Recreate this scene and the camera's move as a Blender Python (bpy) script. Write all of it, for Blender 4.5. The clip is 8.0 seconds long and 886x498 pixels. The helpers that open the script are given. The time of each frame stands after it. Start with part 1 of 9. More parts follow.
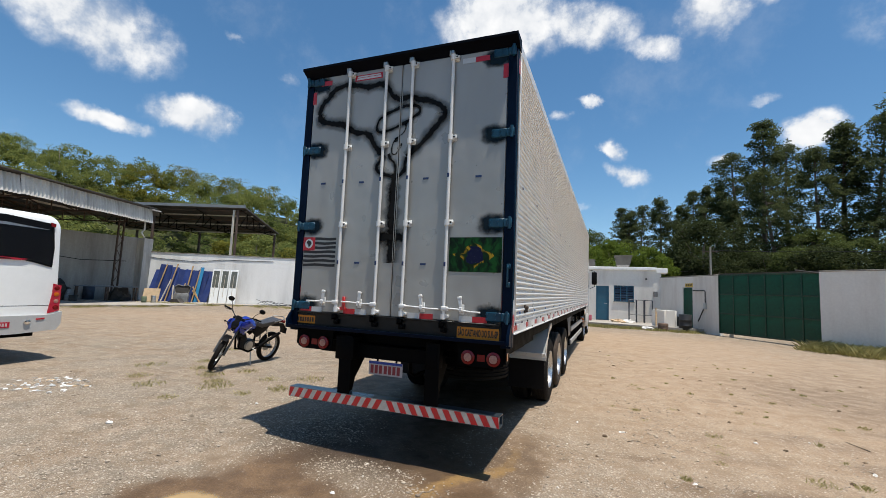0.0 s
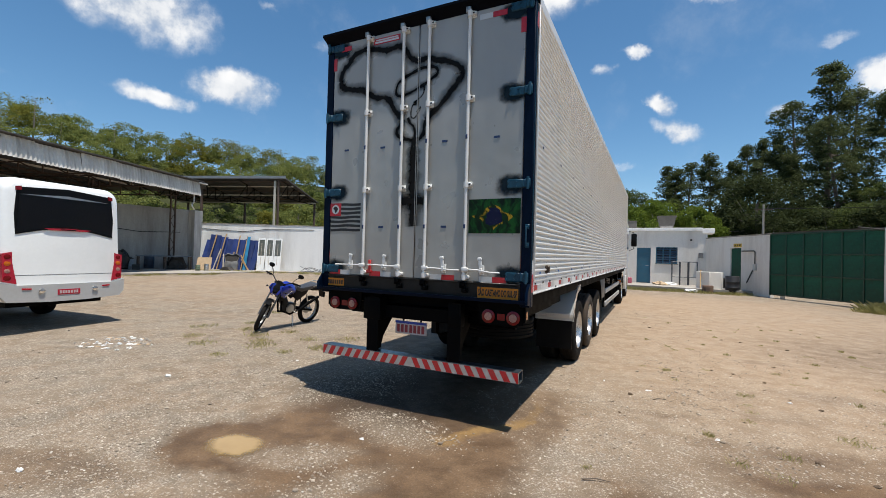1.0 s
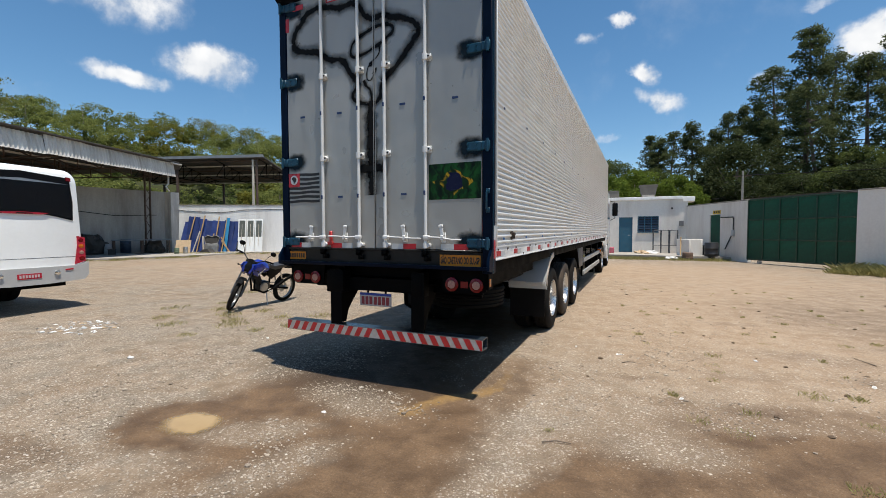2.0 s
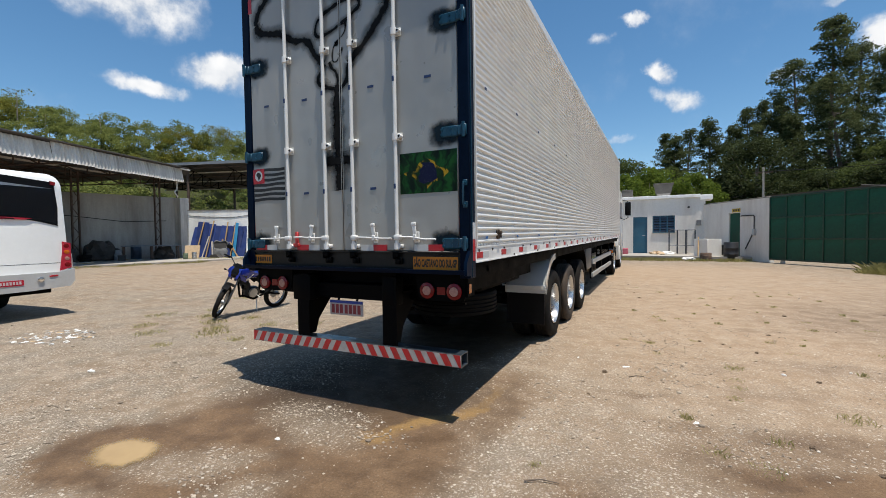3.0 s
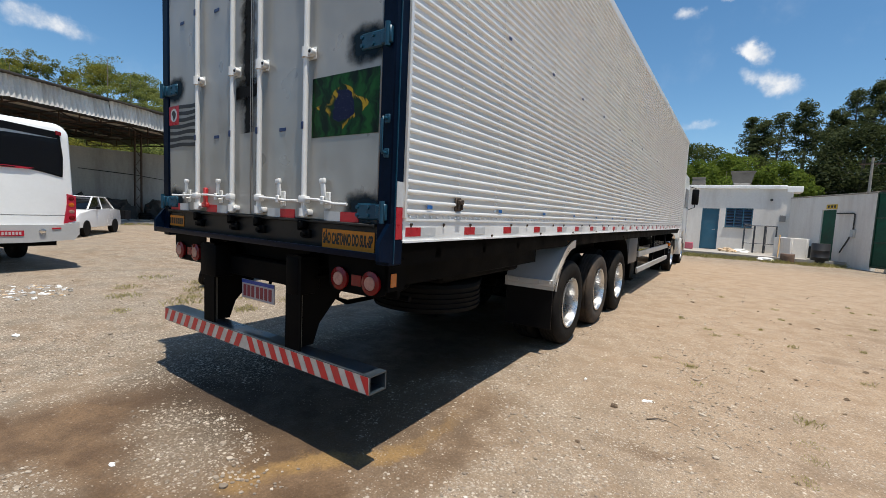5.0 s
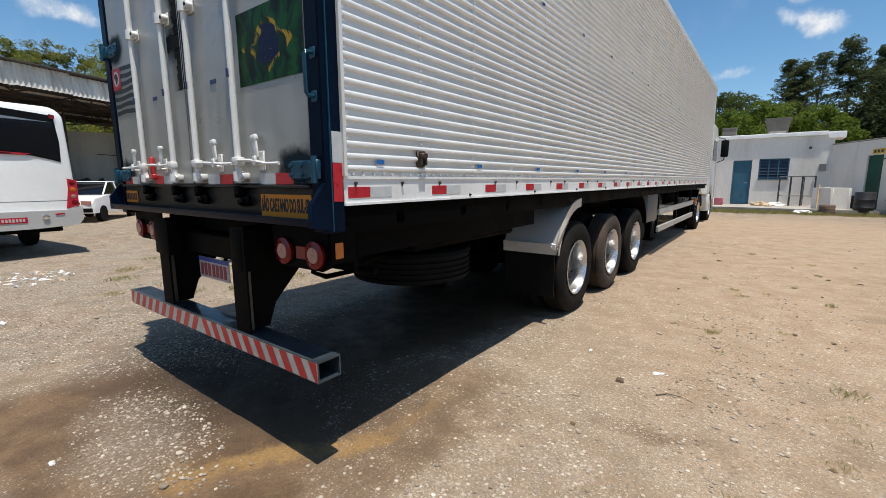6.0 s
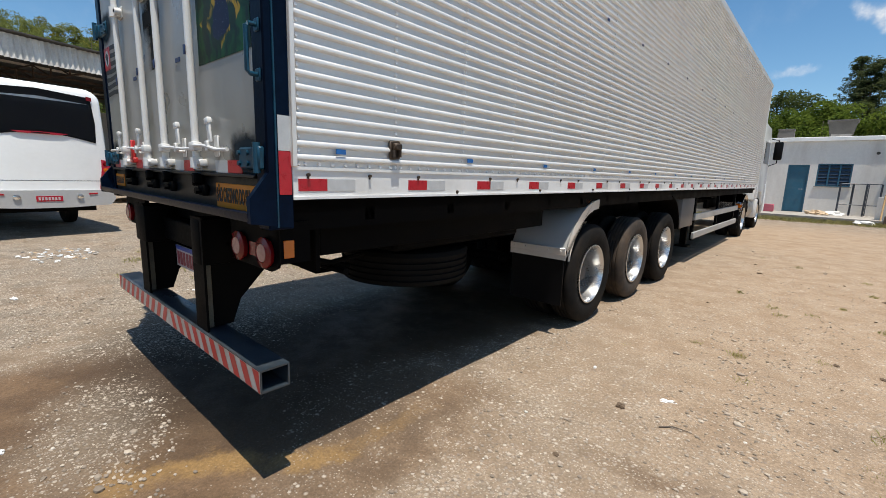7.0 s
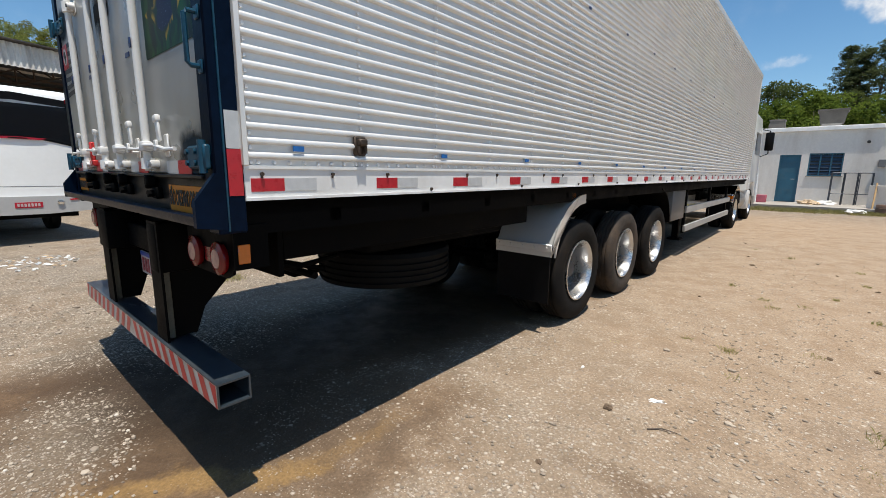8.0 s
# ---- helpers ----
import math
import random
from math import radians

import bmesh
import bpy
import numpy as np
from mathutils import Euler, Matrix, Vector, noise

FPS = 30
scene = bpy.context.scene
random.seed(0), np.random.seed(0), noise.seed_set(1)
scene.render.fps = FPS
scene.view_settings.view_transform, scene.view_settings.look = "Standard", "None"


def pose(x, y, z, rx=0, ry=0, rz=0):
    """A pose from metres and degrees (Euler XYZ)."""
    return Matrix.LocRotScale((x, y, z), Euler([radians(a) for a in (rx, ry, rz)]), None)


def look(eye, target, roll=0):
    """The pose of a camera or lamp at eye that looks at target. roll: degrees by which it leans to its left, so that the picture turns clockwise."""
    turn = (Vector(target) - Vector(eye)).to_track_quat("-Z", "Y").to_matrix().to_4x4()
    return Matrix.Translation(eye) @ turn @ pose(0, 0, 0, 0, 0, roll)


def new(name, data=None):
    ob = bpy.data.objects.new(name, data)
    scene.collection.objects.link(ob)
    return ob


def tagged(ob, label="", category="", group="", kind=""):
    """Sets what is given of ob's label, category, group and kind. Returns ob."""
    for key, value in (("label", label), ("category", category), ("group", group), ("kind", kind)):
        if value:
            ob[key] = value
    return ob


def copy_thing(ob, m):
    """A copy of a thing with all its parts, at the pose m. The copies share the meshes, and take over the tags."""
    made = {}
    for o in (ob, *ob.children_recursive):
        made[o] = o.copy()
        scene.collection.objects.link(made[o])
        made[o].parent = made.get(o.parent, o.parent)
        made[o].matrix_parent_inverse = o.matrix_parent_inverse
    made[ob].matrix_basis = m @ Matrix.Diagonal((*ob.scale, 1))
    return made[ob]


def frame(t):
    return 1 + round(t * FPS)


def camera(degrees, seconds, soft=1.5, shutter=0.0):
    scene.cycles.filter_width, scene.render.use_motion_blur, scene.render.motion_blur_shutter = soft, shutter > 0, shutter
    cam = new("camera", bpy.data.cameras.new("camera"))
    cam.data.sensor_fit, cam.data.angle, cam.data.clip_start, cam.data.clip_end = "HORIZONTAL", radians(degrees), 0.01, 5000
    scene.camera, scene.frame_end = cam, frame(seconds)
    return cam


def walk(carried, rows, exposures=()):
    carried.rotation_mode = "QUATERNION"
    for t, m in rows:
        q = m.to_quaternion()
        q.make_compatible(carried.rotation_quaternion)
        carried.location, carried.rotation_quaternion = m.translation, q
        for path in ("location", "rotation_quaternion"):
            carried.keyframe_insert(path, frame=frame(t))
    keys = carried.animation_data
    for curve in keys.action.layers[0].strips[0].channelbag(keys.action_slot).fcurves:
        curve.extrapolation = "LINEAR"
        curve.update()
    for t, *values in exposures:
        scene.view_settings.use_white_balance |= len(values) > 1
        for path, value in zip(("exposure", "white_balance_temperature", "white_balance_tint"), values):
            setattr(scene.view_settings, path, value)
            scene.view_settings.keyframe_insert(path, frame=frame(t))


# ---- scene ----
cam = camera(91.8, 8.0, 0.78)
PATH = [
    (0, (2.189, -4.131, 1.752), (1.457, -2.28, 1.95), 2.53),
    (0.5, (2.311, -4.139, 1.751), (1.46, -2.332, 1.846), 3.43),
    (1, (2.393, -4.125, 1.719), (1.5, -2.336, 1.751), 1.65),
    (1.5, (2.521, -4.051, 1.656), (1.667, -2.243, 1.631), 0.02),
    (2, (2.578, -3.889, 1.633), (1.738, -2.076, 1.557), -0.03),
    (2.2, (2.595, -3.784, 1.613), (1.773, -1.962, 1.56), 0.15),
    (3.3, (2.707, -3.037, 1.575), (1.753, -1.281, 1.483), 0.12),
    (3.5, (2.727, -2.893, 1.559), (1.749, -1.154, 1.408), 1.89),
    (4, (2.697, -2.484, 1.567), (1.644, -0.786, 1.491), 2.11),
    (4.5, (2.74, -2.148, 1.537), (1.589, -0.516, 1.428), -1.3),
    (4.7, (2.791, -1.994, 1.535), (1.691, -0.33, 1.39), 2.42),
    (5.8, (2.865, -1.351, 1.492), (1.7, 0.254, 1.233), 0.99),
    (6, (2.888, -1.265, 1.469), (1.695, 0.312, 1.166), -0.05),
    (6.5, (2.91, -1.037, 1.455), (1.568, 0.399, 1.088), 1.52),
    (7, (2.974, -0.858, 1.484), (1.663, 0.614, 1.149), 2.04),
    (7.5, (2.97, -0.743, 1.481), (1.685, 0.755, 1.153), 0.91),
    (8, (2.987, -0.689, 1.48), (1.69, 0.794, 1.135), 0.84),
]
walk(cam, [(t, look(eye, target, roll)) for t, eye, target, roll in PATH])

# ---- light ----
SUN = Vector((0.22, -0.10, 1.0)).normalized()
sun = new("sun", bpy.data.lights.new("sun", "SUN"))
sun.data.energy, sun.data.angle, sun.data.color = 6.6, radians(0.53), (1.0, 0.945, 0.855)
sun.matrix_world = look((0, 0, 60), Vector((0, 0, 60)) - SUN)


class Nodes:
    """A short hand for node trees."""

    def __init__(self, tree):
        self.t = tree

    def add(self, kind, **inputs):
        n = self.t.nodes.new(kind)
        for k, v in inputs.items():
            key = int(k[1:]) if k[0] == "i" and k[1:].isdigit() else k.replace("_", " ")
            self.put(n.inputs[key], v)
        return n

    def put(self, socket, v):
        if isinstance(v, bpy.types.NodeSocket):
            self.t.links.new(v, socket)
        else:
            socket.default_value = v

    def math(self, op, a, b=0.0, c=None, clamp=False):
        n = self.add("ShaderNodeMath", i0=a, i1=b)
        if c is not None:
            self.put(n.inputs[2], c)
        n.operation, n.use_clamp = op, clamp
        return n.outputs[0]

    def vec(self, op, a, b=(0, 0, 0)):
        n = self.add("ShaderNodeVectorMath", i0=a, i1=b)
        n.operation = op
        return n.outputs["Value" if op in ("LENGTH", "DOT_PRODUCT", "DISTANCE") else "Vector"]

    def noise(self, at, scale, detail=4.0, rough=0.55, color=False):
        n = self.add("ShaderNodeTexNoise", Vector=at, Scale=scale, Detail=detail, Roughness=rough)
        return n.outputs["Color" if color else "Fac"]

    def step(self, v, lo, hi, a=0.0, b=1.0):
        n = self.add("ShaderNodeMapRange", i0=v, i1=lo, i2=hi, i3=a, i4=b)
        n.interpolation_type = "SMOOTHSTEP"
        return n.outputs[0]

    def mix(self, fac, a, b, blend="MIX"):
        n = self.t.nodes.new("ShaderNodeMix")
        n.data_type, n.blend_type = "RGBA", blend
        self.put(n.inputs[0], fac)
        self.put(n.inputs[6], a)
        self.put(n.inputs[7], b)
        return n.outputs[2]

    def blobs(self, at, shapes, soft=0.45):
        """The greatest of several soft ellipses (cx, cy, rx, ry, turn, weight) in the plane of at."""
        best = None
        for cx, cy, rx, ry, turn, weight in shapes:
            m = self.add("ShaderNodeMapping", Vector=at, Location=(cx, cy, 0), Rotation=(0, 0, radians(turn)), Scale=(rx, ry, 1))
            m.vector_type = "TEXTURE"
            d = self.step(self.vec("LENGTH", m.outputs[0]), 1.0 - soft, 1.0 + soft, weight, 0.0)
            best = d if best is None else self.math("MAXIMUM", best, d)
        return best


def rgb(c):
    return (c[0], c[1], c[2], 1.0)


def times(c, k):
    return tuple(min(1.0, v * k) for v in c)


# sky with scattered fair-weather clouds
world = bpy.data.worlds.new("world")
scene.world = world
world.use_nodes = True
wn = Nodes(world.node_tree)
world.node_tree.nodes.clear()
sky = wn.add("ShaderNodeTexSky")
sky.sky_type, sky.sun_disc = "NISHITA", False
sky.sun_elevation, sky.sun_rotation = math.asin(SUN.z), math.atan2(SUN.x, SUN.y)
sky.altitude, sky.air_density, sky.dust_density, sky.ozone_density = 700, 1.0, 0.6, 2.0
way = wn.add("ShaderNodeTexCoord").outputs["Generated"]
xyz = wn.add("ShaderNodeSeparateXYZ", Vector=way)
az = wn.math("MULTIPLY", wn.math("ARCTAN2", xyz.outputs[0], xyz.outputs[1]), 57.3)
el = wn.math("MULTIPLY", wn.math("ARCSINE", xyz.outputs[2]), 57.3)
flat = wn.add("ShaderNodeCombineXYZ", X=az, Y=el).outputs[0]
warp = wn.vec("SUBTRACT", wn.noise(way, 9.0, 6.0, 0.6, color=True), (0.5, 0.5, 0.5))
warp2 = wn.vec("SUBTRACT", wn.noise(way, 38.0, 5.0, 0.6, color=True), (0.5, 0.5, 0.5))
shifted = wn.vec("ADD", wn.vec("ADD", flat, wn.vec("MULTIPLY", warp, (5.5, 3.2, 0))), wn.vec("MULTIPLY", warp2, (1.6, 1.2, 0)))
CLOUDS = [
    (-63.2, 25, 6.5, 3.2, -4, 1), (-69.4, 27.1, 5, 3, 0, 0.8), (-60.7, 16, 3.6, 0.9, -5, 0.8), (-53.2, 18.5, 4, 1.8, -2, 1.15),
    (-49.3, 28.1, 1.2, 0.6, 0, 0.45), (-43.6, 25, 1.6, 0.8, 0, 0.35), (-14.6, 33.8, 7, 4, -6, 1.1), (-3.3, 32.2, 6, 2, -8, 0.9),
    (5, 29.2, 3, 1.2, -10, 0.7), (11, 31.2, 3.8, 2.6, 0, 0.9), (19, 32.2, 4, 1.6, 0, 0.6), (-2.8, 24.2, 1.5, 0.6, -12, 0.7),
    (0.3, 18.4, 1.6, 0.9, -25, 0.85), (2, 15.4, 2.4, 1.1, -20, 0.75), (19.6, 17.9, 2.2, 1.6, 0, 1), (11.8, 16, 1.2, 0.7, -10, 0.8),
    (15.6, 21.8, 1.6, 0.5, 0, 0.4), (-4.5, 11.5, 1.8, 0.6, 0, 0.4), (-76.7, 15.8, 3, 0.9, 0, 0.6), (-6.4, 23, 1.4, 0.6, 0, 0.5),
    (35, 27, 9, 4, 0, 0.8), (60, 20, 8, 3, 10, 0.8), (95, 25, 10, 5, 0, 0.9), (130, 18, 8, 3, 0, 0.8), (168, 30, 11, 5, 0, 0.9),
    (-100, 28, 9, 4, 0, 0.9), (-135, 20, 10, 4, 0, 0.9),
]
body = wn.blobs(shifted, CLOUDS, soft=0.85)
wisp = wn.noise(way, 16.0, 6.0, 0.58)
cover = wn.step(wn.math("MULTIPLY", body, wn.step(wisp, 0.28, 0.72, 0.45, 1.25)), 0.12, 0.77)
thin = wn.math("MULTIPLY", wn.step(wn.noise(way, 5.0, 8.0, 0.65), 0.52, 0.85), 0.16)
cover = wn.math("MAXIMUM", cover, thin)
tone = wn.mix(wn.step(wisp, 0.3, 0.75), (12.5, 13.2, 14.2, 1), (18.0, 18.0, 18.0, 1))
vivid = wn.add("ShaderNodeHueSaturation", Hue=0.493, Saturation=1.2, Value=2.38, Fac=1.0, Color=sky.outputs[0])
shade = wn.mix(cover, vivid.outputs[0], tone)
back = wn.add("ShaderNodeBackground", Color=shade, Strength=0.066)
wn.t.links.new(back.outputs[0], wn.add("ShaderNodeOutputWorld").inputs[0])
scene.view_settings.exposure = -0.21


# ---- materials ----
def begin(name):
    m = bpy.data.materials.new(name)
    m.use_nodes = True
    m.node_tree.nodes.clear()
    n = Nodes(m.node_tree)
    shader = n.add("ShaderNodeBsdfPrincipled")
    out = n.add("ShaderNodeOutputMaterial")
    n.t.links.new(shader.outputs[0], out.inputs[0])
    return m, n, shader, out


def surface(name, col, rough=0.5, metal=0.0, var=0.18, scale=3.0, bump=0.0, bscale=60.0, dirt=None, dirt_amount=0.4, dirt_scale=2.0, coat=0.0, piece=0.0, streak=False, gloss=0.5):
    """A plain coloured surface with fine grain, broad blotches, optional dirt and relief."""
    m, n, s, _ = begin(name)
    at = n.add("ShaderNodeTexCoord").outputs["Object"]
    if streak:
        at_d = n.vec("MULTIPLY", at, (1, 1, 0.16))
    else:
        at_d = at
    broad, fine = n.noise(at_d, scale, 5.0), n.noise(at, scale * 14.0, 3.0)
    f = n.math("ADD", n.math("MULTIPLY", broad, 0.65), n.math("MULTIPLY", fine, 0.35))
    c = n.mix(n.step(f, 0.3, 0.7), rgb(times(col, 1 - var)), rgb(times(col, 1 + var)))
    if piece:
        r = n.add("ShaderNodeObjectInfo").outputs["Random"]
        c = n.mix(n.math("MULTIPLY", r, piece), c, rgb(times(col, 0.35)))
    rr = n.step(f, 0.2, 0.8, max(0.03, rough * 0.8), min(1, rough * 1.2))
    if dirt:
        d = n.math("MULTIPLY", n.step(n.noise(at_d, dirt_scale, 7.0, 0.65), 0.5 - 0.25 * dirt_amount, 0.78), dirt_amount, clamp=True)
        c = n.mix(d, c, rgb(dirt))
        rr = n.math("MAXIMUM", rr, n.math("MULTIPLY", d, 0.8))
    n.put(s.inputs["Base Color"], c)
    n.put(s.inputs["Roughness"], rr)
    s.inputs["Metallic"].default_value = metal
    s.inputs["Coat Weight"].default_value = coat
    s.inputs["Specular IOR Level"].default_value = gloss
    if bump:
        b = n.add("ShaderNodeBump", Strength=bump, Distance=0.01, Height=n.noise(at, bscale, 4.0))
        n.put(s.inputs["Normal"], b.outputs[0])
    return m


def glass_dark(name, col=(0.004, 0.0045, 0.006), rough=0.05):
    m, n, s, _ = begin(name)
    at = n.add("ShaderNodeTexCoord").outputs["Object"]
    n.put(s.inputs["Base Color"], rgb(col))
    n.put(s.inputs["Roughness"], n.step(n.noise(at, 4.0, 4.0), 0.3, 0.8, rough, rough * 2.5))
    s.inputs["Specular IOR Level"].default_value = 0.3
    return m


def foliage(name, dark, light, through_light=0.35):
    m, n, s, out = begin(name)
    g = n.add("ShaderNodeNewGeometry")
    at = n.add("ShaderNodeTexCoord").outputs["Object"]
    f = n.math("ADD", n.math("MULTIPLY", g.outputs["Random Per Island"], 0.6), n.math("MULTIPLY", n.noise(at, 0.35, 3.0), 0.6))
    c = n.mix(n.step(f, 0.25, 0.95), rgb(dark), rgb(light))
    n.put(s.inputs["Base Color"], c)
    s.inputs["Roughness"].default_value = 0.7
    s.inputs["Specular IOR Level"].default_value = 0.08
    tr = n.add("ShaderNodeBsdfTranslucent", Color=n.mix(0.5, c, rgb(times(light, 1.5))))
    mixer = n.add("ShaderNodeMixShader", i0=through_light, i1=s.outputs[0], i2=tr.outputs[0])
    n.t.links.new(mixer.outputs[0], out.inputs[0])
    return m


CLOD = surface("dry_clod_earth", (0.13, 0.088, 0.055), 0.95, 0.0, 0.3, 20.0, bump=0.4, bscale=60)
MUD, DUST = (0.10, 0.065, 0.04), (0.33, 0.25, 0.17)
ALU = surface("ribbed_aluminium", (0.78, 0.765, 0.73), 0.42, 0.36, 0.05, 1.2, dirt=(0.5, 0.47, 0.43), dirt_amount=0.22, dirt_scale=1.4)
RAIL = surface("white_rail_paint", (0.74, 0.74, 0.72), 0.42, 0.0, 0.05, 2.0, dirt=(0.4, 0.36, 0.3), dirt_amount=0.3, dirt_scale=3)
NAVY = surface("navy_gloss_paint", (0.0016, 0.0065, 0.019), 0.34, 0.0, 0.3, 3.0, bump=0.1, bscale=30, gloss=0.06)
HINGE = surface("teal_hinge_paint", (0.006, 0.048, 0.085), 0.35, 0.0, 0.35, 12.0, gloss=0.35)
BLACKTOP = surface("black_header_paint", (0.002, 0.003, 0.006), 0.45, 0.0, 0.3, 3.0, gloss=0.05)
WHITE = surface("white_enamel", (0.72, 0.715, 0.69), 0.33, 0.0, 0.05, 5.0, dirt=(0.5, 0.47, 0.42), dirt_amount=0.25, dirt_scale=6)
CHASSIS = surface("black_chassis_paint", (0.002, 0.0022, 0.0025), 0.6, 0.0, 0.3, 4.0, dirt=(0.006, 0.0045, 0.0035), dirt_amount=0.35, dirt_scale=5, gloss=0.05)
SILL = surface("grimy_black_sill", (0.010, 0.010, 0.010), 0.35, 0.0, 0.4, 6.0, dirt=(0.03, 0.027, 0.024), dirt_amount=0.4, dirt_scale=7, gloss=0.25)
DISC = surface("dull_wheel_disc", (0.12, 0.115, 0.11), 0.5, 0.3, 0.2, 8.0, dirt=(0.10, 0.075, 0.055), dirt_amount=0.5, dirt_scale=9)
STEEL = surface("bare_steel", (0.42, 0.42, 0.41), 0.4, 0.9, 0.15, 8.0)
SPRING = surface("dull_olive_steel", (0.085, 0.08, 0.06), 0.6, 0.2, 0.3, 8.0)
TYRE = surface("tyre_rubber", (0.011, 0.0105, 0.010), 0.8, 0.0, 0.3, 8.0, bump=0.2, bscale=90, dirt=(0.045, 0.031, 0.019), dirt_amount=0.35, dirt_scale=3.5, gloss=0.1)
MUDTYRE = surface("muddy_tyre_rubber", (0.022, 0.017, 0.013), 0.85, 0.0, 0.3, 8.0, bump=0.3, bscale=90, dirt=(0.11, 0.07, 0.04), dirt_amount=0.6, dirt_scale=3.5)
HUB = surface("dark_hub_steel", (0.10, 0.095, 0.09), 0.55, 0.4, 0.3, 12.0)
# tyre rubber without dirt, darkened for the shade under the deck
SPARE = surface("worn_spare_rubber", (0.006, 0.006, 0.006), 0.7, 0.0, 0.3, 8.0, bump=0.2, bscale=90, gloss=0.1)
RIM = surface("silver_rim_paint", (0.60, 0.60, 0.59), 0.28, 0.85, 0.06, 6.0, dirt=(0.3, 0.25, 0.2), dirt_amount=0.3, dirt_scale=8)
CHROME = surface("polished_stainless", (0.86, 0.86, 0.86), 0.14, 1.0, 0.03, 3.0)
REDTAPE = surface("red_reflective_tape", (0.42, 0.012, 0.022), 0.3, 0.0, 0.12, 20.0)
WHITETAPE = surface("silver_reflective_tape", (0.52, 0.53, 0.53), 0.34, 0.1, 0.08, 20.0)
STRIPE_RED = surface("red_stripe_tape", (0.44, 0.016, 0.018), 0.4, 0.0, 0.15, 14.0, dirt=(0.25, 0.13, 0.10), dirt_amount=0.25, dirt_scale=12)
STRIPE_WHITE = surface("white_stripe_tape", (0.44, 0.42, 0.39), 0.4, 0.0, 0.12, 14.0, dirt=(0.25, 0.2, 0.16), dirt_amount=0.45, dirt_scale=12)
YELLOW = surface("amber_plate_paint", (0.62, 0.20, 0.004), 0.45, 0.0, 0.12, 12.0)
INK = surface("black_ink", (0.012, 0.012, 0.013), 0.5, 0.0, 0.2, 20.0)
PLATE = surface("plate_white", (0.46, 0.41, 0.40), 0.4, 0.0, 0.08, 12.0, dirt=(0.3, 0.24, 0.2), dirt_amount=0.3, dirt_scale=10)
PLATEBLUE = surface("plate_blue", (0.02, 0.05, 0.28), 0.4, 0.0, 0.1, 12.0)
REDLENS = surface("red_lamp_lens", (0.17, 0.005, 0.007), 0.2, 0.0, 0.15, 25.0, gloss=0.4)
CLEARLENS = surface("clear_lamp_lens", (0.42, 0.22, 0.18), 0.2, 0.1, 0.2, 40.0, gloss=0.4)
AMBER = surface("amber_lens", (0.55, 0.13, 0.008), 0.18, 0.0, 0.1, 30.0, coat=0.6)
BLUETAPE = surface("blue_tape_mark", (0.012, 0.03, 0.10), 0.4, 0.0, 0.1, 30.0)
SIDETAPE = surface("blue_side_tape", (0.012, 0.12, 0.38), 0.4, 0.0, 0.15, 30.0)
LATCH = surface("rusty_latch", (0.06, 0.042, 0.03), 0.6, 0.4, 0.4, 30.0)
BUSWHITE = surface("bus_white_paint", (0.87, 0.88, 0.86), 0.25, 0.0, 0.03, 1.0, coat=0.4, dirt=(0.68, 0.67, 0.63), dirt_amount=0.2, dirt_scale=1.5)
BUSGREY = surface("bus_silver_bumper", (0.50, 0.50, 0.49), 0.35, 0.2, 0.06, 2.0, dirt=(0.35, 0.31, 0.26), dirt_amount=0.4, dirt_scale=2)
BUSRED = surface("bus_red_trim", (0.40, 0.012, 0.03), 0.3, 0.0, 0.1, 10.0, coat=0.5)
GLASS = glass_dark("dark_window_glass")
CARWHITE = surface("car_white_paint", (0.78, 0.78, 0.77), 0.25, 0.0, 0.03, 2.0, coat=0.5)
BLUEBIKE = surface("blue_bike_plastic", (0.010, 0.026, 0.27), 0.25, 0.0, 0.12, 8.0, coat=0.5)
BLACKPLASTIC = surface("black_plastic", (0.0035, 0.0035, 0.004), 0.45, 0.0, 0.3, 12.0, gloss=0.15)
SEAT = surface("grey_vinyl_seat", (0.045, 0.045, 0.048), 0.42, 0.0, 0.2, 10.0, bump=0.2, bscale=200)
PLASTER = surface("stained_white_plaster", (0.90, 0.89, 0.86), 0.85, 0.0, 0.06, 0.9, bump=0.25, bscale=25, dirt=(0.28, 0.25, 0.21), dirt_amount=0.42, dirt_scale=0.75, streak=True)
PLASTER2 = surface("cream_plaster", (0.77, 0.735, 0.675), 0.85, 0.0, 0.08, 0.9, bump=0.25, bscale=25, dirt=(0.32, 0.25, 0.19), dirt_amount=0.5, dirt_scale=0.9, streak=True)
# grimy plaster, its colour lowered further for the shade under the shed
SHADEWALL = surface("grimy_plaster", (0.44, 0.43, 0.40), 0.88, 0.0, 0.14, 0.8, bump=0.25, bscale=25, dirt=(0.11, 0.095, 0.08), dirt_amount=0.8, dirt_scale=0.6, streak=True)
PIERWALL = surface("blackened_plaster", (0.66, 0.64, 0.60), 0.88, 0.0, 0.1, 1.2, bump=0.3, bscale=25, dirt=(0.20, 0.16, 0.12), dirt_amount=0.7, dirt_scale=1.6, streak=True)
# opaque panes coloured pale, like the wall that would show through them
PALEGLASS = surface("dusty_pale_glass", (0.13, 0.14, 0.125), 0.15, 0.0, 0.2, 6.0)
COPING = surface("mossy_coping", (0.24, 0.22, 0.19), 0.9, 0.0, 0.4, 3.0, bump=0.4, bscale=30)
CONCRETE = surface("weathered_concrete", (0.36, 0.33, 0.29), 0.9, 0.0, 0.2, 1.5, bump=0.4, bscale=30, dirt=(0.17, 0.14, 0.11), dirt_amount=0.5, dirt_scale=1.8)
